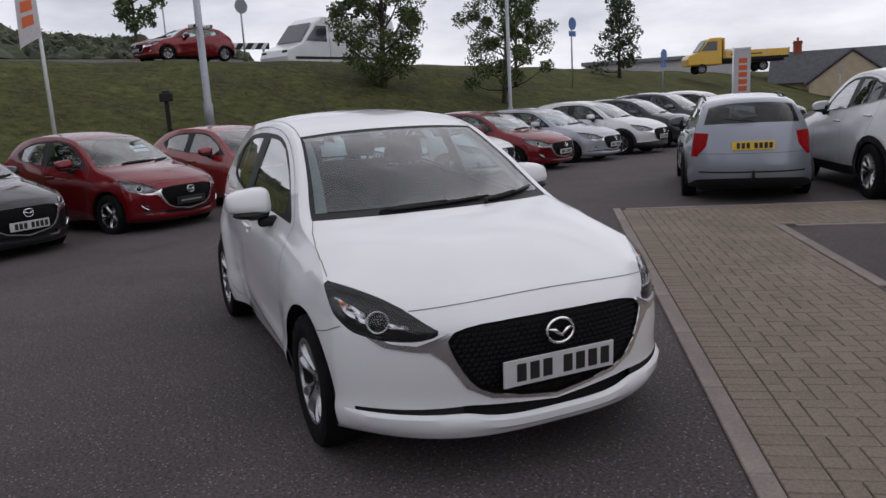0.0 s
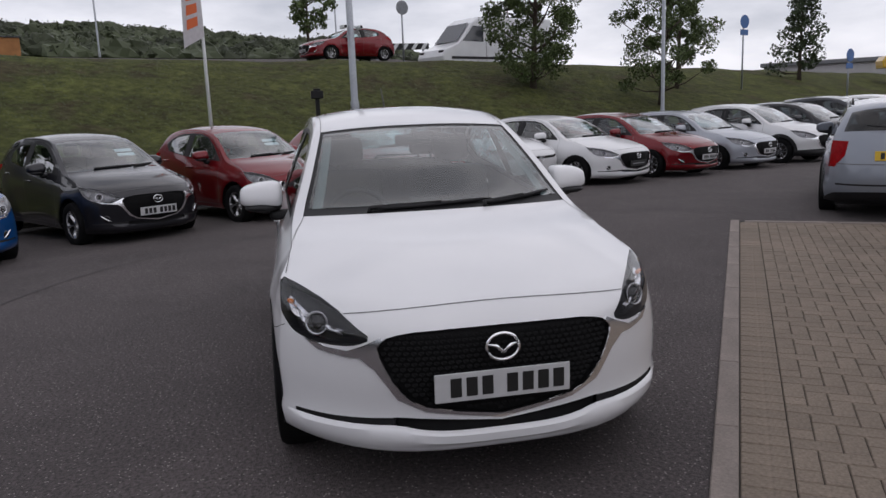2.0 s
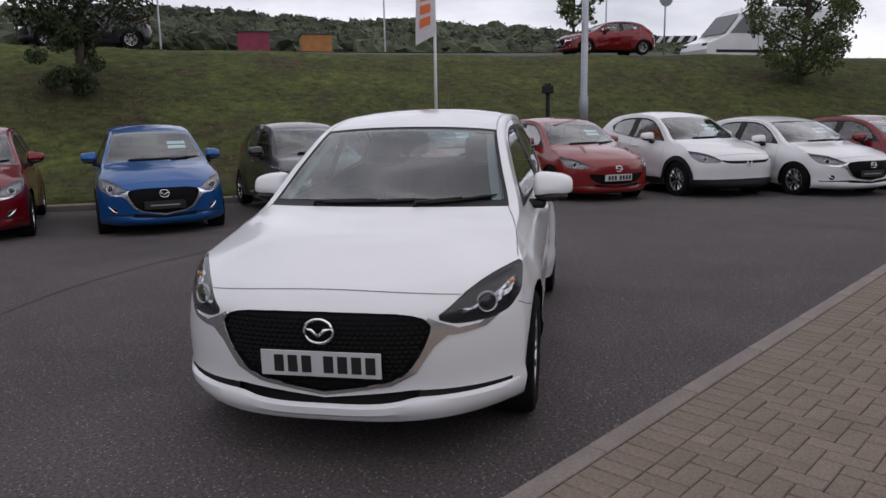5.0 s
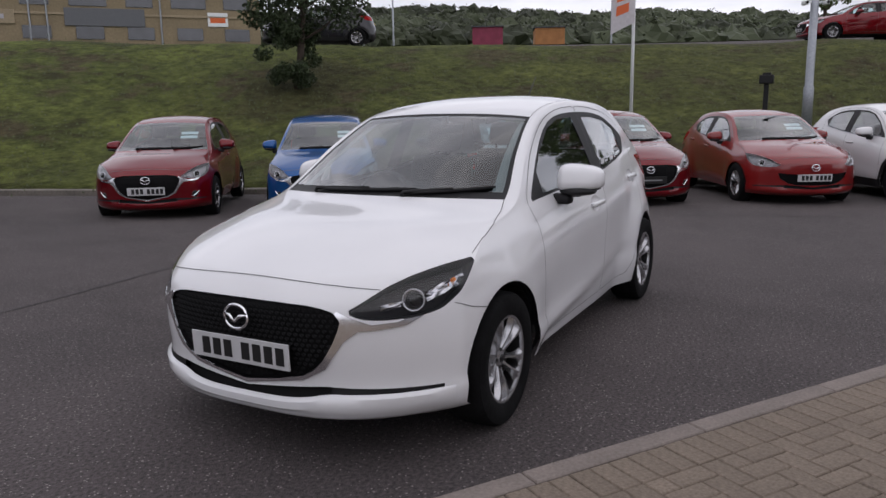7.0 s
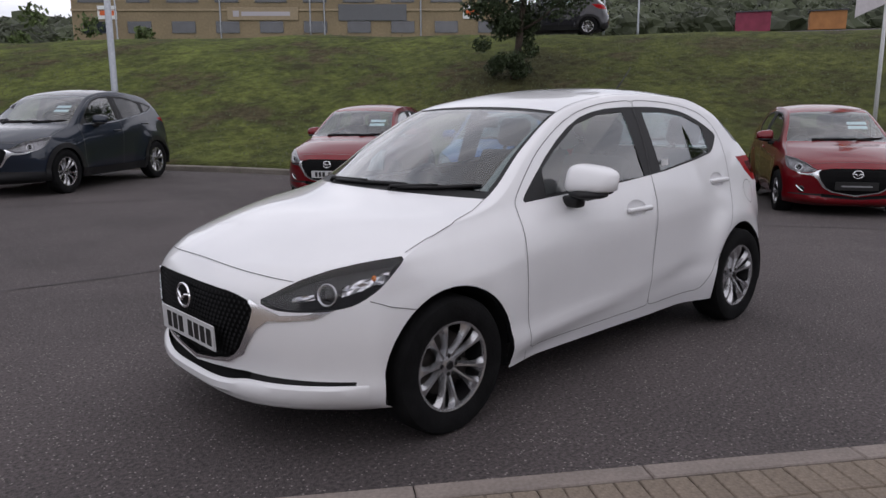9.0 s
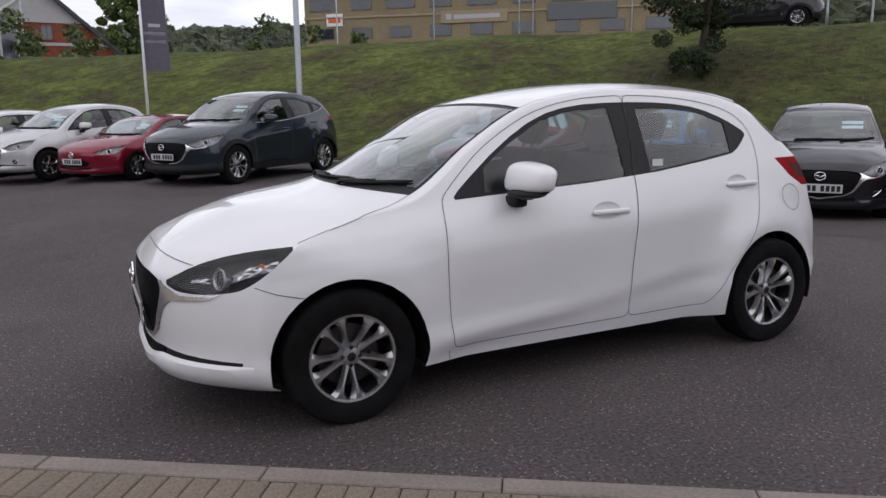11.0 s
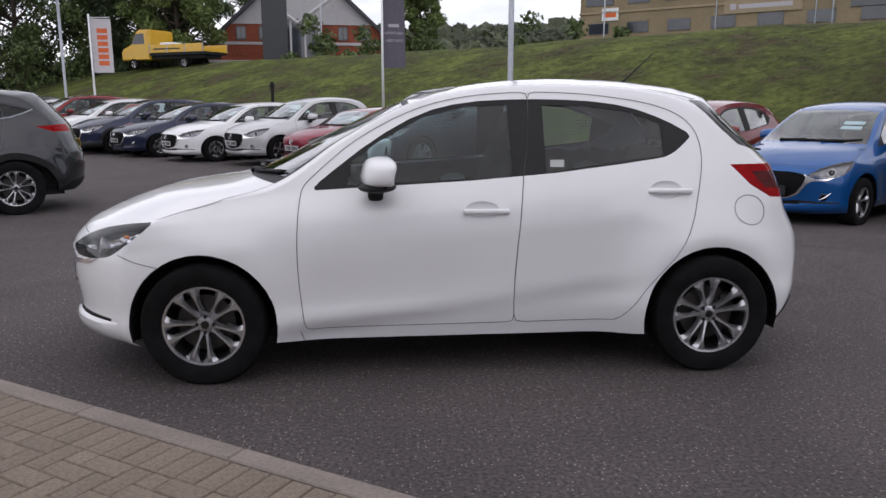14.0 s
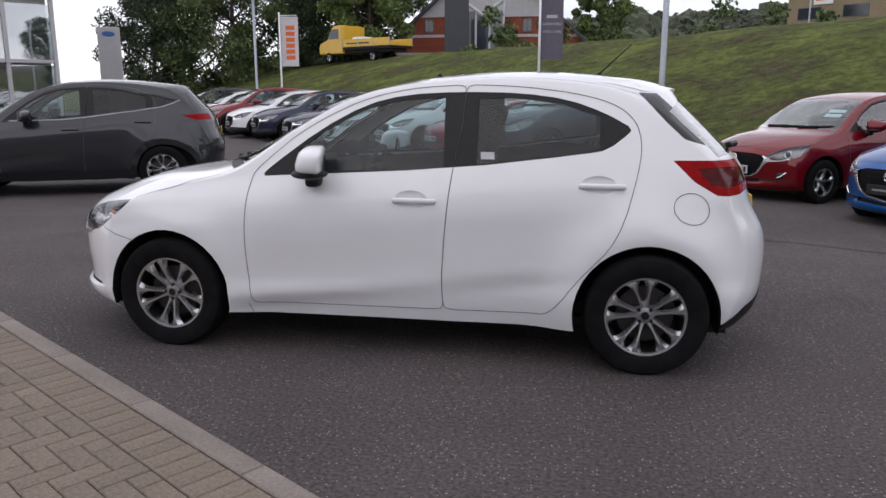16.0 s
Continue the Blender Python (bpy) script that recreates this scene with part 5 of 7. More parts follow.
def tow_bar(car):
    """Tow ball, tailgate seam and rear wiper of the estate."""
    bm = bmesh.new()
    tube(bm, [(2.35, 0, .33), (2.50, 0, .33), (2.53, 0, .42)], .022, 8)
    lathe(bm, [(.001, .03), (.02, .022), (.026, 0), (.02, -.02)], 12, Matrix.Translation((2.53, 0, .44)))
    part("tow_ball", bm, BLACK, car, smooth=True)
    bm = bmesh.new()
    tube(bm, [(2.335, .0, 1.09), (2.32, -.18, 1.11), (2.30, -.36, 1.13)], .010, 5)
    part("rear_wiper", bm, BLACK, car, smooth=True)
    sh = MODELS["shell", "estate"]
    for s in (-1, 1):
        v, f = [], []
        for q, z0 in ((0, .70), (1, .46)):
            pts = []
            for y in np.linspace(0, .66, 10):
                at, _, _, _ = sh.tree.ray_cast(Vector((3, -y - .001, z0)), Vector((-1, 0, 0)))
                if at is not None:
                    pts.append(at)
            v2, f2, _ = ribbon(sh, pts, .008 if q == 0 else .02, .003)
            if s > 0:
                v2 = [Vector((p.x, -p.y, p.z)) for p in v2]
            mesh_object("tailgate_seam" if q == 0 else "bumper_strip", v2, f2, GAP if q == 0 else BLACK, car)


estate = fleet("estate", (.25, .27, .31), car_pose(3.57, -6.80, -40, "rear", 2.68), "silver estate car with roof rails and yellow rear plate")
tow_bar(estate)
fleet("suv", WHITE, car_pose(1.6, -8.2, -33, "rear", 2.7), "white sport utility car beside the estate", metal=False)
fleet("suv", (.012, .018, .030), car_pose(-.22, 10.8, 218, wb=2.7), "dark blue-grey sport utility car facing out")
fleet("roadster", (.20, .004, .022), car_pose(-1.75, 12.5, 218, wb=2.31), "red low roadster with a raised dark roof")
fleet("supermini", (.5, .5, .51), car_pose(-3.3, 13.9, 218), "silver hatchback facing out of the row")
fleet("hatch", WHITE, car_pose(-5.1, 15.4, 218, wb=2.7), "white hatchback facing out of the far row", metal=False)
fleet("hatch", NAVY, car_pose(-6.9, 17.0, 218, wb=2.7), "navy blue hatchback facing out of the far row")
fleet("crossover", NAVY, car_pose(-8.5, 18.3, 218, wb=2.655), "dark navy crossover in the far row")
fleet("crossover", WHITE, car_pose(-10.0, 19.6, 218, wb=2.655), "white crossover in the far row", metal=False)
fleet("suv", RED, car_pose(-11.8, 21.2, 218, wb=2.7), "deep red sport utility car in the far row")
fleet("crossover", WHITE, car_pose(-13.4, 22.7, 218, wb=2.655), "white crossover near the end of the far row", metal=False)
fleet("suv", GREY, car_pose(-15.5, 24.6, 218, wb=2.7), "dark car at the end of the far row")
fleet("suv", (.026, .027, .032), car_pose(-5.65, 6.65, 206, "rear", 2.7), "dark grey sport utility car parked side-on across the lot")

# ---- the lot, the grass bank and the land behind ----
BASE = [(70, -120), (45, -70), (26, -32), (20, -20), (16.2, -12), (14.7, -7.2), (13.0, -1.7), (10.7, 2.8), (7.6, 7.4), (4.95, 11.8), (3.6, 13.3), (-.2, 17.2), (-5, 21.5), (-12, 27.5), (-25, 38), (-60, 66), (-120, 115)]


def base_line(step=1.0):
    """Evenly spaced points of the foot of the bank with their outward directions."""
    d = [math.dist(a, b) for a, b in zip(BASE, BASE[1:])]
    p = hermite(BASE, [max(2, int(v / step)) for v in d])
    t = np.gradient(p, axis=0)
    t /= np.linalg.norm(t, axis=1)[:, None]
    t = np.array([t[max(0, i - 4):i + 5].mean(0) for i in range(len(t))])
    t /= np.linalg.norm(t, axis=1)[:, None]
    return p, np.stack([t[:, 1], -t[:, 0]], 1)


FOOT, OUT = base_line()


def crest(x, y):
    right = float(np.interp(-y, [4, 12, 20, 30, 45], [0, .1, .22, .40, .65]))
    left = float(np.interp(-x, [6, 16, 26, 40], [0, .3, 1.0, 1.6]))
    return 3.68 + .18 * math.exp(-((x - 12) ** 2 + (y - 15) ** 2) / 120) - right - left


def bank_z(d, x, y):
    """Height at d metres behind the foot of the bank."""
    h = crest(x, y)
    s = min(1.0, max(0.0, d / 12.5))
    z = h * (0.55 * s + .45 * s * s * (3 - 2 * s))
    if d > 12.5:
        z = h + behind(d, x, y)
    return z


def behind(d, x, y):
    """Land behind the crest: it dips at first by the van, and climbs with the road further along."""
    k = min(1, max(0, (y + 11) / 5)) * min(1, max(0, (x - 6) / 8))
    d = min(d, 23)
    return -(1 - k) * .3 * min(1, (d - 12.5) / 2.5) + k * (-.10 * min(1, (d - 12.5) / .6) + .10 * max(0, d - 13))


def build_land():
    rows = [-.02, .0, .6, 1.3, 2, 3, 4, 5, 6, 7, 8, 9, 10, 11, 11.8, 12.5, 13, 14, 15]
    v, f = [], []
    for i, (p, o) in enumerate(zip(FOOT, OUT)):
        for d in rows:
            x, y = p + o * d
            z0 = lot_z(*p) + .13
            wob = .10 * noise.noise(Vector((x * .35, y * .35, 0))) + .05 * noise.noise(Vector((x * 1.3, y * 1.3, 3))) if 0 < d < 14.5 else 0
            v.append((x, y, (z0 - .5 if d < 0 else z0 + bank_z(d, x, y) * (1 if d > 0 else 0) + wob)))
    k = len(rows)
    for i in range(len(FOOT) - 1):
        for j in range(k - 1):
            f.append((i * k + j, i * k + j + 1, (i + 1) * k + j + 1, (i + 1) * k + j))
    f = [q[::-1] for q in f]
    tagged(mesh_object("ground_bank", v, f, GRASS, smooth=True), "mown grass bank rising behind the parked cars", "bank", kind="structure")
    rows = [14.9, 15.5, 19, 23]
    v, f = [], []
    for p, o in zip(FOOT, OUT):
        for d in rows:
            x, y = p + o * d
            v.append((x, y, lot_z(*p) + .14 + crest(x, y) + behind(d, x, y)))
    for i in range(len(FOOT) - 1):
        for j in range(3):
            f.append((i * 4 + j, (i + 1) * 4 + j, (i + 1) * 4 + j + 1, i * 4 + j + 1))
    tagged(mesh_object("road", v, f, ASPHALT, smooth=True), "asphalt road along the top of the bank", "road", kind="structure")
    rows = [22.9, 27, 40, 80, 160, 400, 900]
    v, f = [], []
    for p, o in zip(FOOT[::3], OUT[::3]):
        for d in rows:
            x, y = p + o * d
            far = .0 if d < 90 else (d - 80) * .05
            v.append((x, y, lot_z(*p) + .16 + crest(*(p + o * 23)) + behind(23, *(p + o * 23)) + far))
    k = len(rows)
    for i in range(len(FOOT[::3]) - 1):
        for j in range(k - 1):
            f.append((i * k + j, (i + 1) * k + j, (i + 1) * k + j + 1, i * k + j + 1))
    tagged(mesh_object("ground_beyond", v, f, FIELD, smooth=True), "rough grassland beyond the upper road", "ground", kind="structure")
    # the lot itself
    xs = sorted(set([-1500, -600, -200, -80, -40] + list(np.arange(-24, 40, 1.0)) + [60, 120, 400, 1500]))
    v, f = [], []
    ys = sorted(set([-1500, -600, -200, -80] + list(np.arange(-40, 40, 1.0)) + [80, 200, 600, 1500]))
    for x in xs:
        for y in ys:
            v.append((x, y, lot_z(x, y)))
    m = len(ys)
    for i in range(len(xs) - 1):
        for j in range(m - 1):
            f.append((i * m + j, (i + 1) * m + j, (i + 1) * m + j + 1, i * m + j + 1))
    tagged(mesh_object("ground", v, f, ASPHALT), "dark worn asphalt of the car lot", "ground", kind="structure")


build_land()

# unseen wall, assumed dealer's building, closing the near side; added to darken reflections
bm = bmesh.new()
box(bm, -26, -13.4, -.1, 5.0, -13.0, 6.4)
tagged(part("wall_south", bm, material("unseen_wall_grey", (0.34, 0.345, 0.355), rough=.5, noise_amount=.1, scale=2, coarse=.1, coarse_scale=.4), None), "plain grey unseen wall added to darken reflections", "wall", kind="structure")


# ---- bank furniture, trees and buildings ----
BARK = material("bark", (0.06, 0.045, 0.034), rough=0.95, noise_amount=0.35, scale=14, bump=0.8, bump_scale=25)


def leaf_material(name, color, spread=0.45):
    m = bpy.data.materials.new(name)
    m.use_nodes = True
    n, l = m.node_tree.nodes, m.node_tree.links
    p = n["Principled BSDF"]
    p.inputs["Roughness"].default_value, p.inputs["Specular IOR Level"].default_value = 0.6, 0.25
    g = n.new("ShaderNodeNewGeometry")
    r = n.new("ShaderNodeMapRange")
    r.inputs["To Min"].default_value, r.inputs["To Max"].default_value = 1 - spread, 1 + spread
    x = n.new("ShaderNodeVectorMath")
    x.operation = "SCALE"
    x.inputs[0].default_value = color
    l.new(g.outputs["Random Per Island"], r.inputs["Value"])
    l.new(r.outputs["Result"], x.inputs["Scale"])
    l.new(x.outputs["Vector"], p.inputs["Base Color"])
    return m


LEAF = leaf_material("leaf_mid", (0.075, 0.105, 0.036))
LEAF_DARK = leaf_material("leaf_dark", (0.040, 0.058, 0.026))
LEAF_LIGHT = leaf_material("leaf_light", (0.11, 0.15, 0.045))
WOOD_FAR = leaf_material("leaf_far", (0.046, 0.056, 0.030), 0.5)


HILL = material("hill_floor", (0.038, 0.048, 0.025), rough=1.0, noise_amount=.4, scale=.6, coarse=.3, coarse_scale=.08, spec=.1)


def bank_at(x, y):
    """Height of the land at a place on or behind the bank."""
    i = int(np.argmin(((FOOT - np.array((x, y))) ** 2).sum(1)))
    d = float((np.array((x, y)) - FOOT[i]) @ OUT[i])
    if d < 0:
        return lot_z(x, y)
    return lot_z(*FOOT[i]) + .13 + bank_z(d, x, y)


def leaves(rng, centres, radii, count, size, flat=.8):
    """Small bent leaf sprays round clump centres."""
    v, f = [], []
    per = max(1, count // len(centres))
    for c, r in zip(centres, radii):
        for _ in range(per):
            d = rng.normal(0, 1, 3)
            d /= np.linalg.norm(d) + 1e-9
            p = c + d * r * (rng.random() ** .45) * np.array((1, 1, flat))
            a = rng.normal(0, 1, 3)
            a[2] -= .35
            a /= np.linalg.norm(a)
            b = np.cross(a, rng.normal(0, 1, 3))
            b /= np.linalg.norm(b) + 1e-9
            n = np.cross(a, b)
            s = size * (.6 + .8 * rng.random())
            k = len(v)
            v += [tuple(p - a * s), tuple(p + b * s * .5 + n * s * .15), tuple(p + a * s), tuple(p - b * s * .5 + n * s * .15)]
            f.append((k, k + 1, k + 2, k + 3))
    return v, f


def tree(x, y, height, crown_r, trunk_h, seed, mat, count=3500, size=.13, label="", shape="round", clumps=26, trunk_r=.11, z=None, shrub=0, sparse=1.0):
    rng = np.random.default_rng(seed)
    z0 = (bank_at(x, y) if z is None else z) - .08
    t = thing("tree", label or "leafy broadleaved tree on the grass bank", "tree")
    t.matrix_basis = pose(x, y, z0)
    bm = bmesh.new()
    lean = rng.normal(0, .03, 2)
    pts = [(lean[0] * h, lean[1] * h, h) for h in np.linspace(0, height * .86, 7)]
    tube(bm, pts, [trunk_r * (1.25 if i == 0 else 1 - .13 * i) for i in range(7)], 9)
    centres, radii = [], []
    for i in range(clumps):
        q = (i + rng.random()) / clumps
        h = trunk_h + (height - trunk_h) * (q ** .9)
        rel = (h - trunk_h) / (height - trunk_h)
        if shape == "cone":
            rr = crown_r * (1.02 - rel) ** .8
        elif shape == "tall":
            rr = crown_r * (.55 + .45 * math.sin(math.pi * min(1, rel * 1.15 + .12))) * (1 if rel < .8 else (1 - rel) / .2 + .15)
        else:
            rr = crown_r * math.sqrt(max(.05, 1 - (2 * rel - .85) ** 2 * .75))
        a = 2.4 * i + rng.random()
        reach = rr * (.35 + .65 * rng.random())
        c = np.array((math.cos(a) * reach + lean[0] * h, math.sin(a) * reach + lean[1] * h, h))
        centres.append(c)
        radii.append((.22 + .22 * rng.random()) * crown_r * sparse)
        if i % 2 == 0:
            base = np.array((lean[0] * h, lean[1] * h, max(trunk_h * .7, h - reach * .7)))
            mid = (base + c) / 2 + np.array((0, 0, -.08 * reach))
            tube(bm, [tuple(base), tuple(mid), tuple(c)], [trunk_r * .42, trunk_r * .28, trunk_r * .1], 5)
    part("trunk", bm, BARK, t, smooth=True)
    v, f = leaves(rng, centres, radii, count, size)
    mesh_object("crown", v, f, mat, t)
    if shrub:
        cs = [np.array((rng.normal(0, .42), rng.normal(0, .42), .2 + rng.random() * shrub)) for _ in range(22)]
        v, f = leaves(rng, cs, [.30] * 22, 8000, .045)
        mesh_object("basal_growth", v, f, LEAF_DARK, t)
    return t


tree(13.0, 11.8, 5.8, 2.0, 1.75, 3, LEAF_DARK, 15000, .065, "dark-leaved tree with bushy shoots round its trunk", clumps=34, trunk_r=.12, shrub=1.7, sparse=1.0)
tree(23.0, -8.4, 7.4, 1.85, .5, 5, LEAF, 24000, .062, "full leafy tree reaching low over the bank", "tall", clumps=90, trunk_r=.12, sparse=.72)
tree(22.6, -13.4, 6.6, 2.1, .9, 8, LEAF, 13000, .060, "thin open-crowned young tree on the bank", "tall", clumps=60, trunk_r=.09, sparse=.62)
tree(26.5, -16.2, 6.4, 1.5, 1.0, 18, LEAF, 11000, .065, "slender open-crowned tree beside another", "tall", clumps=24, trunk_r=.09, sparse=.75)
tree(34.0, -27.8, 5.4, 1.6, .6, 9, LEAF_DARK, 3000, .11, "small dense conical tree behind the bank", "cone", clumps=30)
tree(38.0, -.6, 4.4, 1.3, 1.6, 10, LEAF, 1600, .12, "small round tree by the upper road", clumps=16)
tree(36.5, -11.3, 4.2, 1.2, .9, 15, LEAF_DARK, 1500, .12, "small dark tree by the upper road", clumps=16)
for i, (x, y, h, r, mt) in enumerate(((-35.2, 55.5, 10, 4.2, LEAF_DARK), (-29.5, 51.5, 13.5, 5.0, LEAF_DARK), (-24.8, 48.9, 14, 5.0, LEAF), (-22.0, 55, 14, 5.2, LEAF_DARK), (-17.6, 52.3, 13, 4.4, LEAF_DARK),
                                  (-14.0, 49.0, 10.5, 3.6, LEAF_LIGHT), (-20.4, 67.4, 15, 6.0, LEAF_DARK), (-12.5, 72.0, 15, 4.4, LEAF), (2.0, 56.0, 9.0, 2.2, LEAF_LIGHT))):
    tree(x, y, h, r, 1.2 if mt is not LEAF_LIGHT else 2.2, 30 + i, mt, 24000, .125, "large roadside tree with a dense crown" if mt is not LEAF_LIGHT else "pale green roadside tree with an airy crown", clumps=64, trunk_r=.26, z=2.6 if x > -17 else .6, sparse=.74)


def crown_lump(v, f, rng, c, r):
    """A lumpy crown: a small sphere pushed in and out by noise."""
    k, n, m = len(v), 16, 10
    off = rng.random(3) * 50
    for j in range(m + 1):
        b = math.pi * j / m
        for i in range(n):
            a = 2 * math.pi * (i + .5 * (j % 2)) / n
            d = Vector((math.cos(a) * math.sin(b), math.sin(a) * math.sin(b), math.cos(b)))
            q = r * (1 + .30 * noise.noise(d * 2.2 + Vector(off)) + .30 * noise.noise(d * 7 + Vector(off)) + rng.uniform(-.09, .09))
            v.append((c[0] + d.x * q, c[1] + d.y * q, c[2] + d.z * q * .85))
    for j in range(m):
        for i in range(n):
            f.append((k + j * n + i, k + (j + 1) * n + i, k + (j + 1) * n + (i + 1) % n, k + j * n + (i + 1) % n))


def far_woods():
    """The wooded ridge behind everything."""
    rng = np.random.default_rng(77)
    cs, rs, v, f = [], [], [], []
    ridge = ([-9, -6.5, -1, 3, 8, 14, 20, 25, 29, 34, 40, 60, 74, 92], [3.4, 4.5, 5.2, 5.5, 5.9, 6.4, 6.5, 6.9, 7.2, 6.9, 6.6, 5.7, 5.2, 4.8])
    for az in np.arange(-9, 92, .5):
        top = np.interp(az, *ridge)
        for ring, dist in enumerate((112, 128, 145)):
            for _ in range(2):
                a, d = radians(az + rng.normal(0, .35)), dist + rng.normal(0, 5)
                el = top * (.86 + .08 * ring) + .25 + rng.normal(0, .16)
                r = 2.0 + 2.6 * rng.random()
                c = np.array((-3.5 + d * math.cos(a), -2 + d * math.sin(a), 1.4 + d * math.tan(radians(el)) - r * .8))
                crown_lump(v, f, rng, c, r * .86)
                cs.append(c)
                rs.append(r)
    lv, lf = leaves(rng, cs, rs, 200000, .26, .92)
    f += [tuple(i + len(v) for i in q) for q in lf]
    v += lv
    # the hill that carries them
    hv, hf = [], []
    for i, az in enumerate(np.arange(-12, 96, 1.0)):
        top = np.interp(az, *ridge)
        a = radians(az)
        for d, q in ((100, .25), (135, .74), (172, .90), (230, .60)):
            hv.append((-3.5 + d * math.cos(a), -2 + d * math.sin(a), 1.4 + d * math.tan(radians(top * q))))
        if i:
            for j in range(3):
                hf.append(((i - 1) * 4 + j, i * 4 + j, i * 4 + j + 1, (i - 1) * 4 + j + 1))
    tagged(mesh_object("ground_hill", hv, hf, HILL, smooth=True), "dark wooded hillside in the distance", "hill", kind="structure")
    tagged(mesh_object("far_woods", v, f, WOOD_FAR), "dark green woodland along the far ridge", "woods", kind="stuff")
    # shrubs along the skyline of the bank
    cs, rs = [], []
    for az in np.arange(72, 97, .6):
        a, d = radians(az + rng.normal(0, .3)), 50 + rng.normal(0, 3)
        h = max(.3, .6 + rng.normal(0, .3)) + (2.4 if rng.random() < .14 else 0)
        x, y = -.5 + d * math.cos(a), -4.4 + d * math.sin(a)
        for q in range(3):
            cs.append(np.array((x + rng.normal(0, .5), y + rng.normal(0, .5), 3.1 + h * (q + .5) / 3)))
            rs.append(.55 + .3 * rng.random())
    # dense undergrowth behind the roadside trees
    for _ in range(150):
        q = rng.random()
        cs.append(np.array((-32 + 24 * q + rng.normal(0, 1), 66 + 4 * q + rng.normal(0, 2), 2.2 + 2.8 * rng.random())))
        rs.append(1.3 + .9 * rng.random())
    big = len(cs) - 150
    v, f = leaves(rng, cs[:big], rs[:big], 15000, .17, .9)
    v2, f2 = leaves(rng, cs[big:], rs[big:], 40000, .16, .9)
    f += [tuple(i + len(v) for i in g) for g in f2]
    v += v2
    tagged(mesh_object("hedge", v, f, LEAF), "straggling hedge along the top of the bank", "hedge", kind="stuff")


far_woods()


def tufts():
    """Blades of uneven grass over the bank."""
    rng = np.random.default_rng(12)
    v, f = [], []
    n = len(FOOT)
    lo = int(np.argmin(((FOOT - np.array((19, -18))) ** 2).sum(1)))
    hi = int(np.argmin(((FOOT - np.array((-14, 29))) ** 2).sum(1)))
    for _ in range(30000):
        i = int(rng.integers(lo, hi))
        d = 12.8 * rng.random() ** .9 + .05
        p = FOOT[i] + OUT[i] * d + rng.normal(0, .4, 2)
        if noise.noise(Vector((p[0] * .5, p[1] * .5, 1))) < -.12 and rng.random() < .6:
            continue
        z = lot_z(*FOOT[i]) + .12 + bank_z(d, *p) + .1 * noise.noise(Vector((p[0] * .35, p[1] * .35, 0)))
        a = math.atan2(OUT[i][0], -OUT[i][1]) + rng.normal(0, .5)
        w, h = .012 + .020 * rng.random(), .01 + .03 * rng.random()
        dx, dy = math.cos(a) * w, math.sin(a) * w
        k = len(v)
        v += [(p[0] - dx, p[1] - dy, z - .03), (p[0] + dx, p[1] + dy, z - .03), (p[0] + dx * .4 + OUT[i][0] * (h + .02), p[1] + dy * .4 + OUT[i][1] * (h + .02), z + h)]
        side = Vector(v[k + 1]) - Vector(v[k])
        up = side.cross(Vector(v[k + 2]) - Vector(v[k])).z > 0
        f.append((k, k + 1, k + 2) if up else (k, k + 2, k + 1))
    tagged(mesh_object("grass_tufts", v, f, GRASS_BLADE, normals=[Vector((0, 0, 1))] * len(v)), "uneven mown grass covering the bank", "grass", kind="stuff")


GRASS_BLADE = leaf_material("grass_blade", (0.050, 0.062, 0.017), 0.4)
tufts()

# kerb along the foot of the bank
KERB = material("kerb_stone", (0.16, 0.145, 0.125), rough=0.9, noise_amount=0.2, scale=30, coarse=0.2, coarse_scale=2, bump=0.4, bump_scale=90, random_amount=0.1)


def foot_kerb():
    v, f = [], []
    prof = [(-.14, -.02), (-.14, .095), (-.12, .115), (.0, .12), (.02, .12), (.02, -.02)]
    lo = int(np.argmin(((FOOT - np.array((22, -24))) ** 2).sum(1)))
    hi = int(np.argmin(((FOOT - np.array((-20, 34))) ** 2).sum(1)))
    for i in range(lo, hi):
        for d, z in prof:
            x, y = FOOT[i] + OUT[i] * d
            v.append((x, y, lot_z(*FOOT[i]) + z))
    k = len(prof)
    for i in range(hi - lo - 1):
        for j in range(k - 1):
            f.append((i * k + j, i * k + j + 1, (i + 1) * k + j + 1, (i + 1) * k + j))
    tagged(mesh_object("kerb_bank", v, [q[::-1] for q in f], KERB), "weathered concrete kerb at the foot of the bank", "kerb", kind="structure")


foot_kerb()


def column(x, y, height, r0, r1, label, mat=STEEL, z=None, lantern=False, category="lamp post"):
    z0 = (bank_at(x, y) if z is None else z) - .1
    c = thing("lamp_post", label, category)
    c.matrix_basis = pose(x, y, z0)
    bm = bmesh.new()
    tube(bm, [(0, 0, 0), (0, 0, 1.0), (0, 0, 1.06), (0, 0, height)], [r0, r0, r0 * .8, r1], 14)
    part("column", bm, mat, c, smooth=True)
    if lantern:
        bm = bmesh.new()
        box(bm, -.5, -.12, height - .02, .12, .12, height + .07, .03)
        part("lantern", bm, mat, c)
    return c


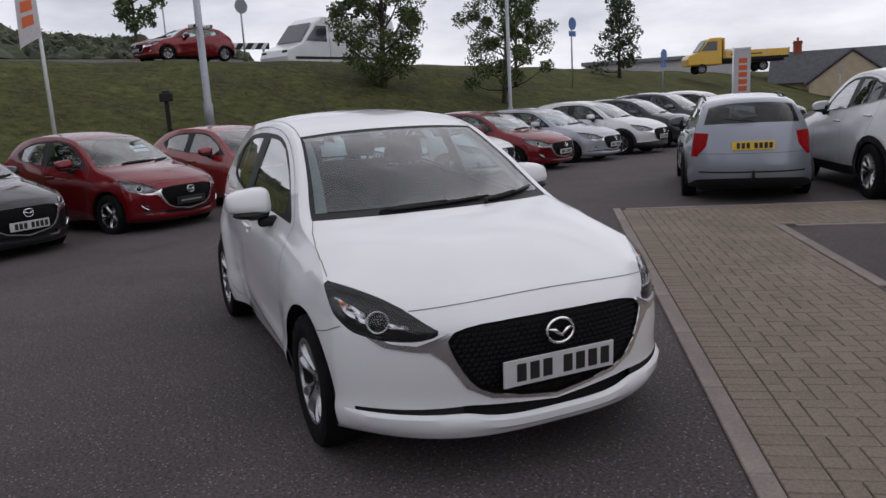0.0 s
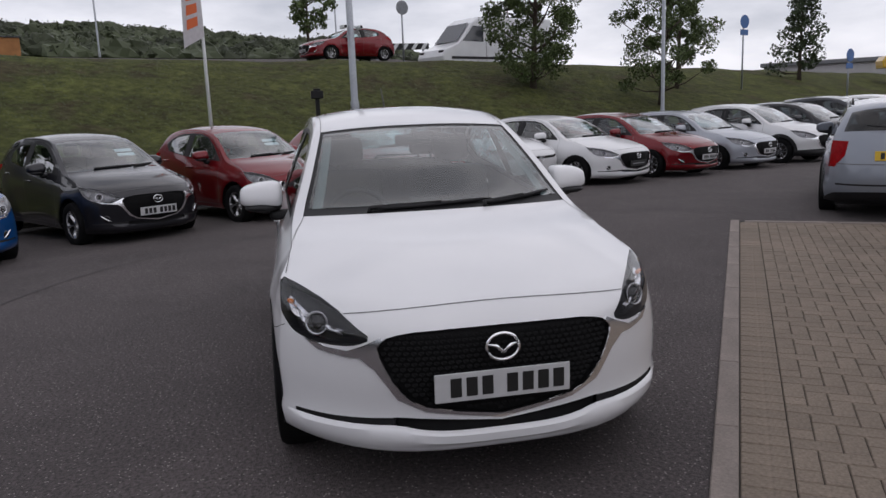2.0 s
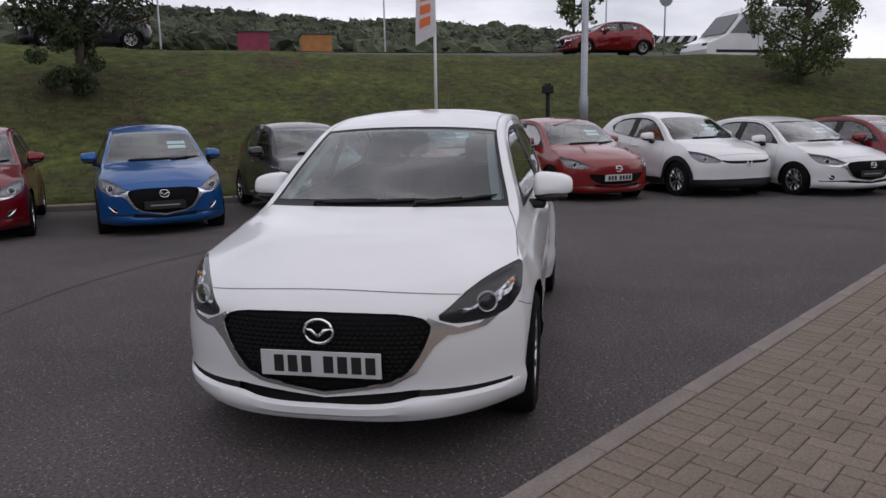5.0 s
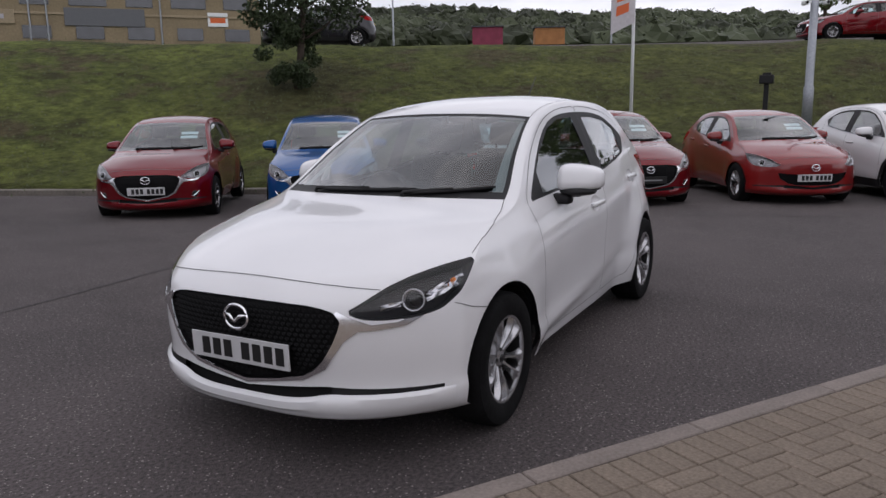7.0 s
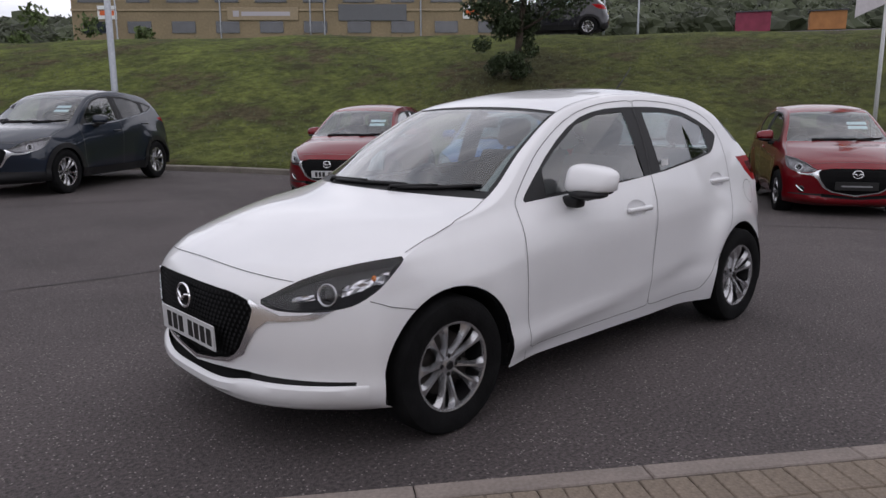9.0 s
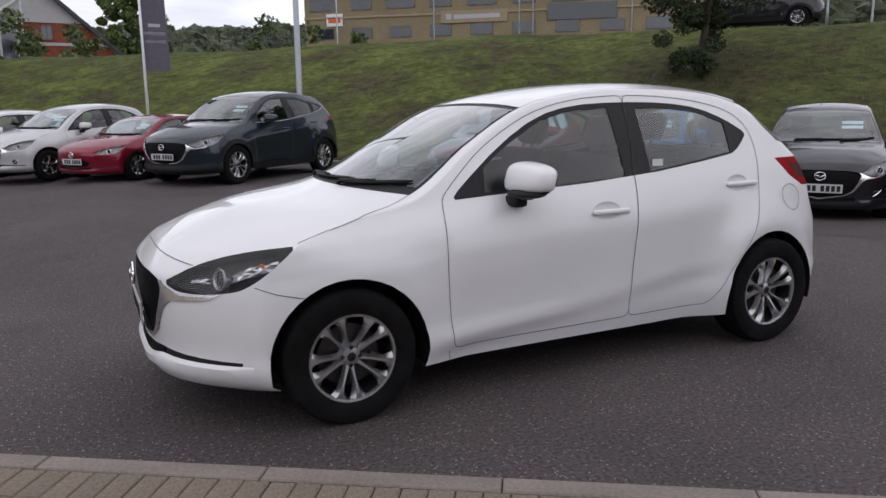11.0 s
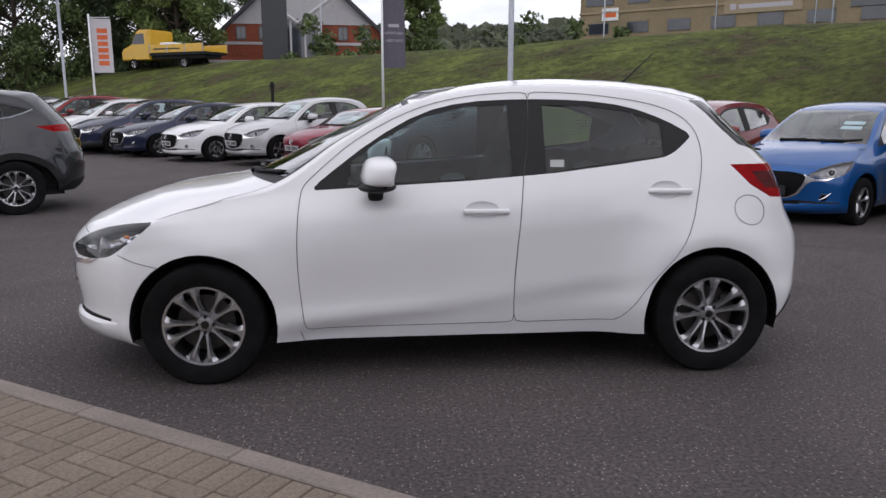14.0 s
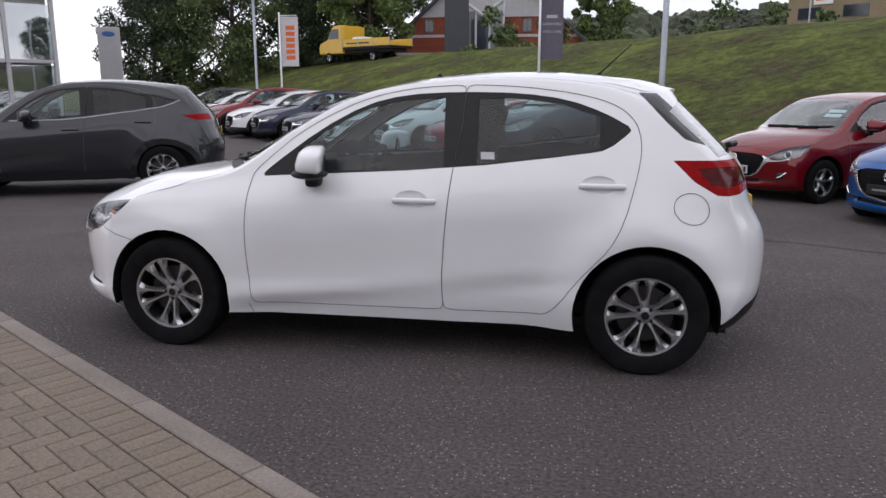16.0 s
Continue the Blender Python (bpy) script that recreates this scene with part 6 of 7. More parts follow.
post = column(16.9, -1.14, 6.4, .125, .085, "grey steel lamp column carrying two security cameras", lantern=True)
for s in (-1, 1):
    bm = bmesh.new()
    m = pose(0, 0, 3.05, 0, 0, 26) @ pose(0, s * .05, 0)
    box(bm, -.03, min(0, s * .17), -.02, .03, max(0, s * .17), .02, .006, m)
    box(bm, -.16, s * .2 - .05, -.07, .08, s * .2 + .05, .03, .02, m)
    cam_arm = part("camera_housing", bm, PAPER, post)
    bm = bmesh.new()
    lathe(bm, [(.001, .03), (.035, .03), (.04, 0), (.03, -.01)], 14, m @ pose(-.165, s * .2, -.02, 0, -90, 0))
    part("camera_lens", bm, GLOSS_BLACK, cam_arm, smooth=True)
column(18.0, -11.1, 6.4, .075, .06, "plain grey steel lamp column behind the row", lantern=True)
column(2.8, 14.7, 6.6, .09, .07, "plain grey steel lamp column at the foot of the bank", lantern=True)
column(-11.6, 23.6, 5.2, .06, .05, "slim grey lamp column at the end of the row", lantern=True)
for x, y, h in ((40, 10.5, 6.0), (43, -2.5, 5.5), (14.5, 47, 7.5), (-4.4, 47.0, 6), (33, 21, 6), (46, -24.5, 8), (28.5, 20, 6)):
    column(x, y, h, .06, .045, "slim street lamp beside the upper road", lantern=True, category="street lamp")


def banner(x, y, pole_h, z_low, width, tall, colour, bars, label, turn, side=1, bend=.12, slant=0.0):
    """A pole with a cloth banner on an arm."""
    z0 = bank_at(x, y) - .05
    t = thing("flag_pole", label, "flag")
    t.matrix_basis = pose(x, y, z0, 0, 0, turn)
    bm = bmesh.new()
    tube(bm, [(0, 0, 0), (0, 0, pole_h)], [.045, .03], 10)
    tube(bm, [(0, 0, pole_h - .12), (side * width, 0, pole_h - .10)], .014, 6)
    part("pole", bm, PAPER, t, smooth=True)
    bm = bmesh.new()
    rows = []
    nx, nz = 8, 14
    for j in range(nz + 1):
        q = j / nz
        rows.append([bm.verts.new((side * (.04 + width * i / nx), bend * math.sin(2.6 * i / nx + 2.2 * q) * (.3 + q) * .5, z_low + tall * (1 - q) - slant * q * (i / nx))) for i in range(nx + 1)])
    for r0, r1 in zip(rows, rows[1:]):
        for i in range(nx):
            bm.faces.new((r0[i], r0[i + 1], r1[i + 1], r1[i]))
    cloth = part("banner_cloth", bm, colour, t, smooth=True)
    for (u0, u1, q0, q1, mt) in bars:
        for face in (-1, 1):
            bm = bmesh.new()
            grid = []
            for a in (q0, (q0 + q1) / 2, q1):
                row = []
                for u in (u0, (u0 + u1) / 2, u1):
                    row.append(bm.verts.new((side * (.04 + width * u), bend * math.sin(2.6 * u + 2.2 * a) * (.3 + a) * .5 + face * .006, z_low + tall * (1 - a) - slant * a * u)))
                grid.append(row)
            for r0, r1 in zip(grid, grid[1:]):
                for i in range(2):
                    bm.faces.new((r0[i], r0[i + 1], r1[i + 1], r1[i]))
            part("printed_bar", bm, mt, cloth)
    return t


CLOTH_WHITE = material("banner_white", (0.5, 0.48, 0.5), rough=0.85, noise_amount=0.08, scale=12)
CLOTH_PURPLE = material("banner_purple_grey", (0.105, 0.095, 0.125), rough=0.85, noise_amount=0.1, scale=12)
ORANGE = material("banner_orange", (0.62, 0.13, 0.04), rough=0.8)
PALE = material("banner_pale_print", (0.42, 0.40, 0.44), rough=0.8)
sale_bars = [(.28, .80, .18 + .12 * i, .18 + .12 * i + .085, ORANGE) for i in range(6)]
banner(13.8, 2.5, 5.3, 2.85, .70, 2.3, CLOTH_WHITE, sale_bars, "white flagpole with a white and orange cloth banner", 157, 1, .10, .3)
banner(-10.9, 24.4, 4.6, 2.55, .68, 1.9, CLOTH_WHITE, sale_bars, "white flagpole with a white and orange banner above the cars", 15, 1)
banner(21.1, -24.1, 3.5, .95, .68, 2.5, CLOTH_WHITE, sale_bars, "thin flagpole with a white and orange banner", 220, 1)
banner(-.4, 18.7, 5.4, 2.1, .66, 3.0, CLOTH_PURPLE, [(.30, .70, .18, .30, PALE), (.26, .74, .575, .605, PALE)],
       "white flagpole with a purple-grey cloth banner", 18, 1)


def banner_words(t, words, width, z_low, tall, bend, q, size, mat):
    """A line of words lying on the cloth, on the side that faces the lot."""
    cloth = [o for o in t.children if o.name.startswith("banner_cloth")][0]
    curve = bpy.data.curves.new("words", "FONT")
    curve.body, curve.size, curve.align_x = words, size, "CENTER"
    holder = bpy.data.objects.new("words", curve)
    me = bpy.data.meshes.new_from_object(holder)
    bpy.data.objects.remove(holder)
    for v in me.vertices:
        u, a = .5 + v.co.x / width, q - v.co.y / tall
        v.co = (.04 + width * u, bend * math.sin(2.6 * u + 2.2 * a) * (.3 + a) * .5 - .006, z_low + tall * (1 - a))
    me.materials.clear()
    me.materials.append(mat)
    o = new("lettering", me)
    o.parent = cloth


words_on = [o for o in scene.objects if o.name.startswith("flag_pole") and o.parent is None][-1]
banner_words(words_on, "APPROVED", .66, 2.1, 3.0, .12, .675, .115, PALE)
banner_words(words_on, "USED CARS", .66, 2.1, 3.0, .12, .745, .105, PALE)

# black posts on the bank
for x, y, h, top in ((17.3, -.12, 1.05, True), (-4.6, 25.1, 1.35, False)):
    t = thing("bollard_light", "black metal garden post light on the bank" if top else "short black metal post on the bank", "post light")
    t.matrix_basis = pose(x, y, bank_at(x, y) - .05)
    bm = bmesh.new()
    box(bm, -.06, -.06, 0, .06, .06, h, .012)
    part("post", bm, BLACK, t)
    bm = bmesh.new()
    w = .17 if top else .09
    box(bm, -w, -w, h - .22, w, w, h, .02)
    box(bm, -w * .6, -w * .6, h, w * .6, w * .6, h + .06, .01)
    part("head", bm, BLACK, t)

# road signs
SIGN_BLUE = material("sign_blue", (0.02, 0.10, 0.30), rough=0.4, noise_amount=0.05, scale=10)
SIGN_GREY = material("sign_back", (0.22, 0.23, 0.25), rough=0.5, metal=0.3, noise_amount=0.1, scale=10)
for x, y, h, disc in ((30.0, -4.6, 2.5, False), (28.4, -20.6, 3.2, True), (27.7, -25.8, 2.5, True), (28.5, -40.2, 2.6, False)):
    t = thing("road_sign", "round blue road sign on a grey post" if disc else "grey-backed round road sign on a post", "road sign")
    t.matrix_basis = pose(x, y, bank_at(x, y) - .1, 0, 0, 200)
    bm = bmesh.new()
    tube(bm, [(0, 0, 0), (0, 0, h + .3)], .04, 8)
    part("post", bm, STEEL, t, smooth=True)
    bm = bmesh.new()
    lathe(bm, [(.001, .02), (.30, .02), (.31, 0), (.30, -.01), (.001, -.01)], 24, pose(.06, 0, h, 0, 90, 0))
    part("disc", bm, SIGN_BLUE if disc else SIGN_GREY, t, smooth=False)
    if disc:
        bm = bmesh.new()
        box(bm, .04, -.28, h - .62, .06, .28, h - .36, .005)
        part("plate", bm, SIGN_BLUE, t)

# black and white chevron barrier by the upper road
t = thing("chevron_barrier", "low black and white chevron board by the road", "road barrier")
t.matrix_basis = pose(33.6, -5.0, bank_at(33.6, -5.0), 0, 0, -82)
bm = bmesh.new()
box(bm, -1.5, -.04, .55, 1.5, .04, .85, .01)
part("board", bm, INK, t)
for i in range(6):
    bm = bmesh.new()
    vs = [bm.verts.new(p) for p in ((-1.45 + i * .5, -.046, .56), (-1.25 + i * .5, -.046, .56), (-1.05 + i * .5, -.046, .84), (-1.25 + i * .5, -.046, .84))]
    bm.faces.new(vs)
    part("chevron", bm, PAPER, t)
for i in (-1.2, 1.2):
    bm = bmesh.new()
    box(bm, i - .05, -.03, -.1, i + .05, .03, .56)
    part("post", bm, STEEL, t)


# ---- buildings ----
STONE = material("buff_stone", (0.235, 0.185, 0.115), rough=0.9, noise_amount=0.12, scale=6, coarse=0.12, coarse_scale=.4, bump=0.3, bump_scale=20)
BAND = material("stone_band", (0.30, 0.24, 0.16), rough=0.9, noise_amount=0.1, scale=6)
WINDOW = material("window_glass", (0.03, 0.035, 0.045), rough=0.08, noise_amount=0.3, scale=.8, spec=.8)
FRAME = material("window_frame", (0.10, 0.105, 0.115), rough=0.5, noise_amount=.05, scale=5)
ROOF = material("roof_slate", (0.055, 0.055, 0.065), rough=0.8, noise_amount=0.25, scale=3, coarse=.15, coarse_scale=.4, bump=.5, bump_scale=8)
BRICK = material("red_brick", (0.23, 0.058, 0.03), rough=0.9, noise_amount=0.2, scale=9, coarse=.1, coarse_scale=1, bump=.4, bump_scale=20)
RENDERED = material("white_render", (0.42, 0.41, 0.42), rough=0.85, noise_amount=.06, scale=3)
CREAM = material("cream_render", (0.42, 0.35, 0.24), rough=0.85, noise_amount=.08, scale=3)


def window(parent, x, z, w, h, y=0.0, bars=1, depth=.12, mat=None):
    bm = bmesh.new()
    for a, b, c, d in ((x - w / 2, z, x + w / 2, z + .08), (x - w / 2, z + h - .08, x + w / 2, z + h), (x - w / 2, z, x - w / 2 + .08, z + h), (x + w / 2 - .08, z, x + w / 2, z + h)):
        box(bm, a, y - .05, b, c, y + .02, d)
    for i in range(bars):
        q = x - w / 2 + w * (i + 1) / (bars + 1)
        box(bm, q - .04, y - .045, z, q + .04, y + .02, z + h)
    ob = part("window", bm, FRAME, parent)
    bm = bmesh.new()
    box(bm, x - w / 2 + .05, y - .02, z + .05, x + w / 2 - .05, y + .03, z + h - .05)
    part("pane", bm, mat or WINDOW, ob)
    return ob


def office():
    """Long buff stone office; local x runs along the front, -y faces the lot."""
    b = thing("office_building", "long buff stone office building with dark windows", "building")
    b.matrix_basis = Matrix.Translation((46.0, 42.2, 3.4)) @ Matrix.Rotation(math.atan2(66.7 - 42.2, 18 - 46.0), 4, "Z")
    # after the turn local +x runs to the far corner and local +y points at the lot
    L = 37.3
    bm = bmesh.new()
    box(bm, 0, -14, 0, L, -.0, 8.6)
    part("wall", bm, STONE, b)
    for z in (3.1, 5.75):
        bm = bmesh.new()
        box(bm, -.05, -.02, z, L + .05, .10, z + .18, .02)
        part("stone_band", bm, BAND, b)
    bm = bmesh.new()
    box(bm, -.6, -14.6, 8.6, L + .6, .7, 9.0, .05)
    part("roof", bm, ROOF, b)
    for x in (7.8, 16.0, 17.2, 24.8):
        bm = bmesh.new()
        tube(bm, [(x, .10, 0), (x, .10, 8.5)], .07, 6)
        part("downpipe", bm, STEEL, b)
    x = 1.9
    while x < L - 1:
        w = window(b, x, 3.95, 2.0, .98, .04)
        x += 3.72
    x = 1.9
    k = 0
    while x < L - 1:
        window(b, x, 6.45, 2.7 if k % 2 else 2.0, 1.55, .04, bars=2)
        x += 3.72
        k += 1
    bm = bmesh.new()
    box(bm, 18.2, .03, 5.05 - .05, 24.2, .13, 6.05, .02)
    sign = part("sign_panel", bm, BAND, b)
    bm = bmesh.new()
    box(bm, 18.9, .13, 5.35, 23.0, .145, 5.7)
    part("lettering_bar", bm, PALE, sign)
    bm = bmesh.new()
    box(bm, 23.2, .13, 5.3, 23.7, .145, 5.78, .02)
    part("sign_mark", bm, PALE, sign)
    bm = bmesh.new()
    box(bm, 9.0, .03, 4.95, 14.8, .12, 6.3, .02)
    part("dark_panel", bm, FRAME, b)
    for x in (2.6, 33.5):
        bm = bmesh.new()
        box(bm, x, .03, 5.1, x + 1.6, .10, 6.2, .02)
        p = part("poster_board", bm, PAPER, b)
        bm = bmesh.new()
        box(bm, x + .2, .10, 5.4, x + 1.4, .115, 5.8)
        part("poster_bar", bm, ORANGE, p)


office()


def brick_house():
    """Red brick hall with steep slate gables and a glazed entrance."""
    b = thing("brick_hall", "red brick hall with steep slate roof and white gable", "building")
    b.matrix_basis = pose(-6.2, 53, 3.2, 0, 0, 4)

    def gable(x0, x1, peak, y0, y1, eave):
        bm = bmesh.new()
        box(bm, x0, y0, -1, x1, y1, eave)
        part("wall", bm, BRICK, b)
        bm = bmesh.new()
        xm = (x0 + x1) / 2
        vs = [bm.verts.new(p) for p in ((x0, y0, eave), (x1, y0, eave), (xm, y0, peak))]
        bm.faces.new(vs)
        part("gable_panel", bm, RENDERED, b)
        for s in (-1, 1):
            bm = bmesh.new()
            xe = x0 if s < 0 else x1
            d = Vector((xm - xe, 0, peak - eave)).normalized()
            n = Vector((-d.z, 0, d.x)) * (1 if s < 0 else -1)
            lo, hi = Vector((xe, 0, eave)) - d * 1.4, Vector((xm, 0, peak)) + d * .05
            c = []
            for y in (y0 - .5, y1 + .5):
                for p in (lo, hi, hi + n * .22, lo + n * .22):
                    c.append(bm.verts.new((p.x, y, p.z)))
            for q in ((0, 1, 2, 3), (7, 6, 5, 4), (0, 4, 5, 1), (1, 5, 6, 2), (2, 6, 7, 3), (3, 7, 4, 0)):
                bm.faces.new([c[i] for i in q])
            bmesh.ops.recalc_face_normals(bm, faces=bm.faces)
            part("roof", bm, ROOF, b)

    gable(-7.4, 7.4, 8.3, 0, 12, 1.5)
    bm = bmesh.new()
    vs = [bm.verts.new(p) for p in ((-7.3, -.05, 1.5), (7.3, -.05, 1.5), (5.0, -.05, 3.7), (-5.0, -.05, 3.7))]
    bm.faces.new(vs)
    part("upper_wall", bm, BRICK, b)
    for z, w in ((.9, 7.3), (2.2, 6.6), (3.65, 5.1)):
        bm = bmesh.new()
        box(bm, -w, -.12, z, w, -.04, z + .2)
        part("stone_band", bm, RENDERED, b)
    for x in (-4.4, -2.8, 2.9, 4.5):
        window(b, x, 2.55, .7, .95, -.08, 1)
    bm = bmesh.new()
    box(bm, -1.8, -1.6, -1, 1.2, 0, 3.9, .03)
    porch = part("glazed_porch", bm, WINDOW, b)
    for x in (-1.8, -.8, .2, 1.2):
        bm = bmesh.new()
        box(bm, x - .07, -1.68, -1, x + .07, -1.6, 4.0)
        part("porch_frame", bm, RENDERED, porch)
    for s in (-1, 1):
        bm = bmesh.new()
        tube(bm, [(-.3, -1.7, 3.6), (s * 2.8 - .3, -1.7, 5.6)], .16, 6)
        part("porch_beam", bm, RENDERED, porch)


brick_house()

# dark totem sign in front of the hall
t = thing("totem_sign", "tall dark grey totem sign on the crest", "sign")
t.matrix_basis = pose(-6.6, 41.1, 2.9, 0, 0, 8)
bm = bmesh.new()
box(bm, -.72, -.14, 0, .72, .14, 4.6, .03)
part("panel", bm, material("totem_grey", (0.028, 0.03, 0.036), rough=.45, noise_amount=.08, scale=3), t)
bm = bmesh.new()
box(bm, -.5, -.10, -.4, .5, .10, 0)
part("foot", bm, STEEL, t)
t = thing("totem_sign", "white totem sign beside the glass showroom", "sign")
t.matrix_basis = pose(-26.8, 37.1, 0, 0, 0, 30)
bm = bmesh.new()
box(bm, -.62, -.15, 0, .62, .15, 5.15, .03)
part("panel", bm, RENDERED, t)
bm = bmesh.new()
lathe(bm, [(.001, .01), (.3, .01), (.31, 0)], 24, pose(0, -.15, 4.75, 90, 0, 0) @ Matrix.Diagonal((1.15, .5, 1, 1)))
part("oval_mark", bm, SIGN_BLUE, t)


SHOWROOM_GLASS = glass_material("showroom_glass", (0.62, 0.68, 0.70), haze=0.03, base=0.38)


def showroom():
    """Corner of a glass-fronted showroom."""
    b = thing("glass_showroom", "glass-fronted showroom corner with pale steel framing", "building")
    b.matrix_basis = pose(-23.3, 27.6, 0, 0, 0, 232)
    # pale core: sky mirrored in the front is put into its colour
    bm = bmesh.new()
    box(bm, .15, -9.8, 0, 19.8, -.25, 8.2)
    part("core", bm, material("showroom_mirrored_sky", (0.42, 0.43, 0.44), rough=.9, noise_amount=.3, scale=1.2), b)
    for i in range(11):
        bm = bmesh.new()
        box(bm, i * 2 - .08, -.12, 0, i * 2 + .08, .14, 8.4)
        part("mullion", bm, RENDERED, b)
    for z in (0, 2.7, 5.6, 8.2):
        bm = bmesh.new()
        box(bm, 0, -.1, z, 20, .10, z + .16)
        part("transom", bm, RENDERED, b)
    for i in range(10):
        for z in (.16, 2.86, 5.76):
            bm = bmesh.new()
            box(bm, i * 2 + .08, -.02, z, i * 2 + 1.92, .02, z + 2.44)
            part("pane", bm, SHOWROOM_GLASS, b)
    bm = bmesh.new()
    box(bm, -.5, -10, 8.4, 20, .6, 8.8, .05)
    part("roof", bm, RENDERED, b)


showroom()


def houses():
    b = thing("bungalow", "low house with dark slate roof, cream gable and brick chimney", "house")
    b.matrix_basis = pose(38.3, -60.4, -.9, 0, 0, 220)
    bm = bmesh.new()
    box(bm, -10, -4, 0, 10, 4, 2.6)
    part("wall", bm, CREAM, b)
    bm = bmesh.new()
    vs = [bm.verts.new(p) for p in ((-10.4, -4.6, 2.5), (10.4, -4.6, 2.5), (10.4, 4.6, 2.5), (-10.4, 4.6, 2.5), (-10.4, 0, 5.2), (10.4, 0, 5.2))]
    for q in ((0, 1, 5, 4), (2, 3, 4, 5), (1, 2, 5), (3, 0, 4), (3, 2, 1, 0)):
        bm.faces.new([vs[i] for i in q])
    roof = part("roof", bm, ROOF, b)
    bm = bmesh.new()
    box(bm, -8.6, -.35, 4.6, -7.9, .35, 6.1, .02)
    box(bm, -8.65, -.4, 5.9, -7.85, .4, 6.0)
    tube(bm, [(-8.25, 0, 6.1), (-8.25, 0, 6.4)], .1, 8)
    part("chimney", bm, BRICK, roof)
    bm = bmesh.new()
    vs = [bm.verts.new(p) for p in ((-7.2, -6.5, 2.5), (-1.2, -6.5, 2.5), (-4.2, -6.5, 4.7), (-7.2, -4, 2.5), (-1.2, -4, 2.5), (-4.2, -1, 4.7))]
    for q in ((0, 1, 2), (0, 2, 5, 3), (1, 4, 5, 2)):
        bm.faces.new([vs[i] for i in q])
    part("front_gable", bm, CREAM, b)
    bm = bmesh.new()
    for s in (-1, 1):
        tube(bm, [(-4.2 + s * 3.3, -6.6, 2.3), (-4.2, -6.6, 4.85)], .12, 4)
    part("barge_board", bm, ROOF, b)
    bm = bmesh.new()
    box(bm, -7.2, -6.5, 0, -1.2, -4, 2.5)
    part("wall", bm, CREAM, b)
    s = thing("long_shed", "long low shed with a flat grey roof", "building")
    s.matrix_basis = pose(53.6, -46.0, 3.4, 0, 0, 48)
    bm = bmesh.new()
    box(bm, -8.5, -3, -2, 5.5, 3, .75)
    part("wall", bm, RENDERED, s)
    bm = bmesh.new()
    box(bm, -8.8, -3.3, .75, 5.8, 3.3, 1.1, .05)
    part("roof", bm, material("grey_sheet_roof", (0.16, 0.165, 0.175), rough=.6, noise_amount=.15, scale=3), s)
    for x, y, c, lab in ((62.0, 28.6, (0.2, 0.03, 0.06), "dark red cabin on the far land"), (66.0, 24.0, (0.32, 0.14, 0.05), "orange-brown timber cabin on the far land")):
        k = thing("cabin", lab, "cabin")
        k.matrix_basis = pose(x, y, 7.75, 0, 0, 25)
        bm = bmesh.new()
        box(bm, -1.3, -1.4, -3.5, 1.3, 1.4, 1.2, .05)
        part("wall", bm, material(f"cabin_paint_{x:.0f}", c, rough=.8, noise_amount=.15, scale=2), k)
        bm = bmesh.new()
        box(bm, -1.4, -1.5, 1.2, 1.4, 1.5, 1.3)
        part("roof", bm, ROOF, k)


houses()


# ---- traffic on the upper road ----
def road_pose(x, y, heading):
    i = int(np.argmin(((FOOT - np.array((x, y))) ** 2).sum(1)))
    d = float((np.array((x, y)) - FOOT[i]) @ OUT[i])
    return pose(x, y, lot_z(*FOOT[i]) + .14 + crest(x, y) + behind(max(d, 12.5), x, y), 0, 0, heading - 180)


YELLOW = material("yellow_paint", (0.62, 0.36, 0.012), rough=.35, coat=.6, noise_amount=.06, scale=3)
VAN_WHITE = material("van_white", (0.62, 0.63, 0.65), rough=.3, coat=.8, noise_amount=.04, scale=2)


def extrude_profile(bm, prof, half, round_top=0.0):
    """Closed side profile (x, z) pushed out to both sides."""
    a = [bm.verts.new((x, -half, z)) for x, z in prof]
    b = [bm.verts.new((x, half, z)) for x, z in prof]
    n = len(prof)
    bm.faces.new(a)
    bm.faces.new(b[::-1])
    for i in range(n):
        j = (i + 1) % n
        bm.faces.new((a[j], a[i], b[i], b[j]))
    bmesh.ops.recalc_face_normals(bm, faces=bm.faces)
    if round_top:
        es = [e for e in bm.edges if abs(e.verts[0].co.y - e.verts[1].co.y) < 1e-6]
        bmesh.ops.bevel(bm, geom=es, offset=round_top, segments=3, affect="EDGES", profile=.5)


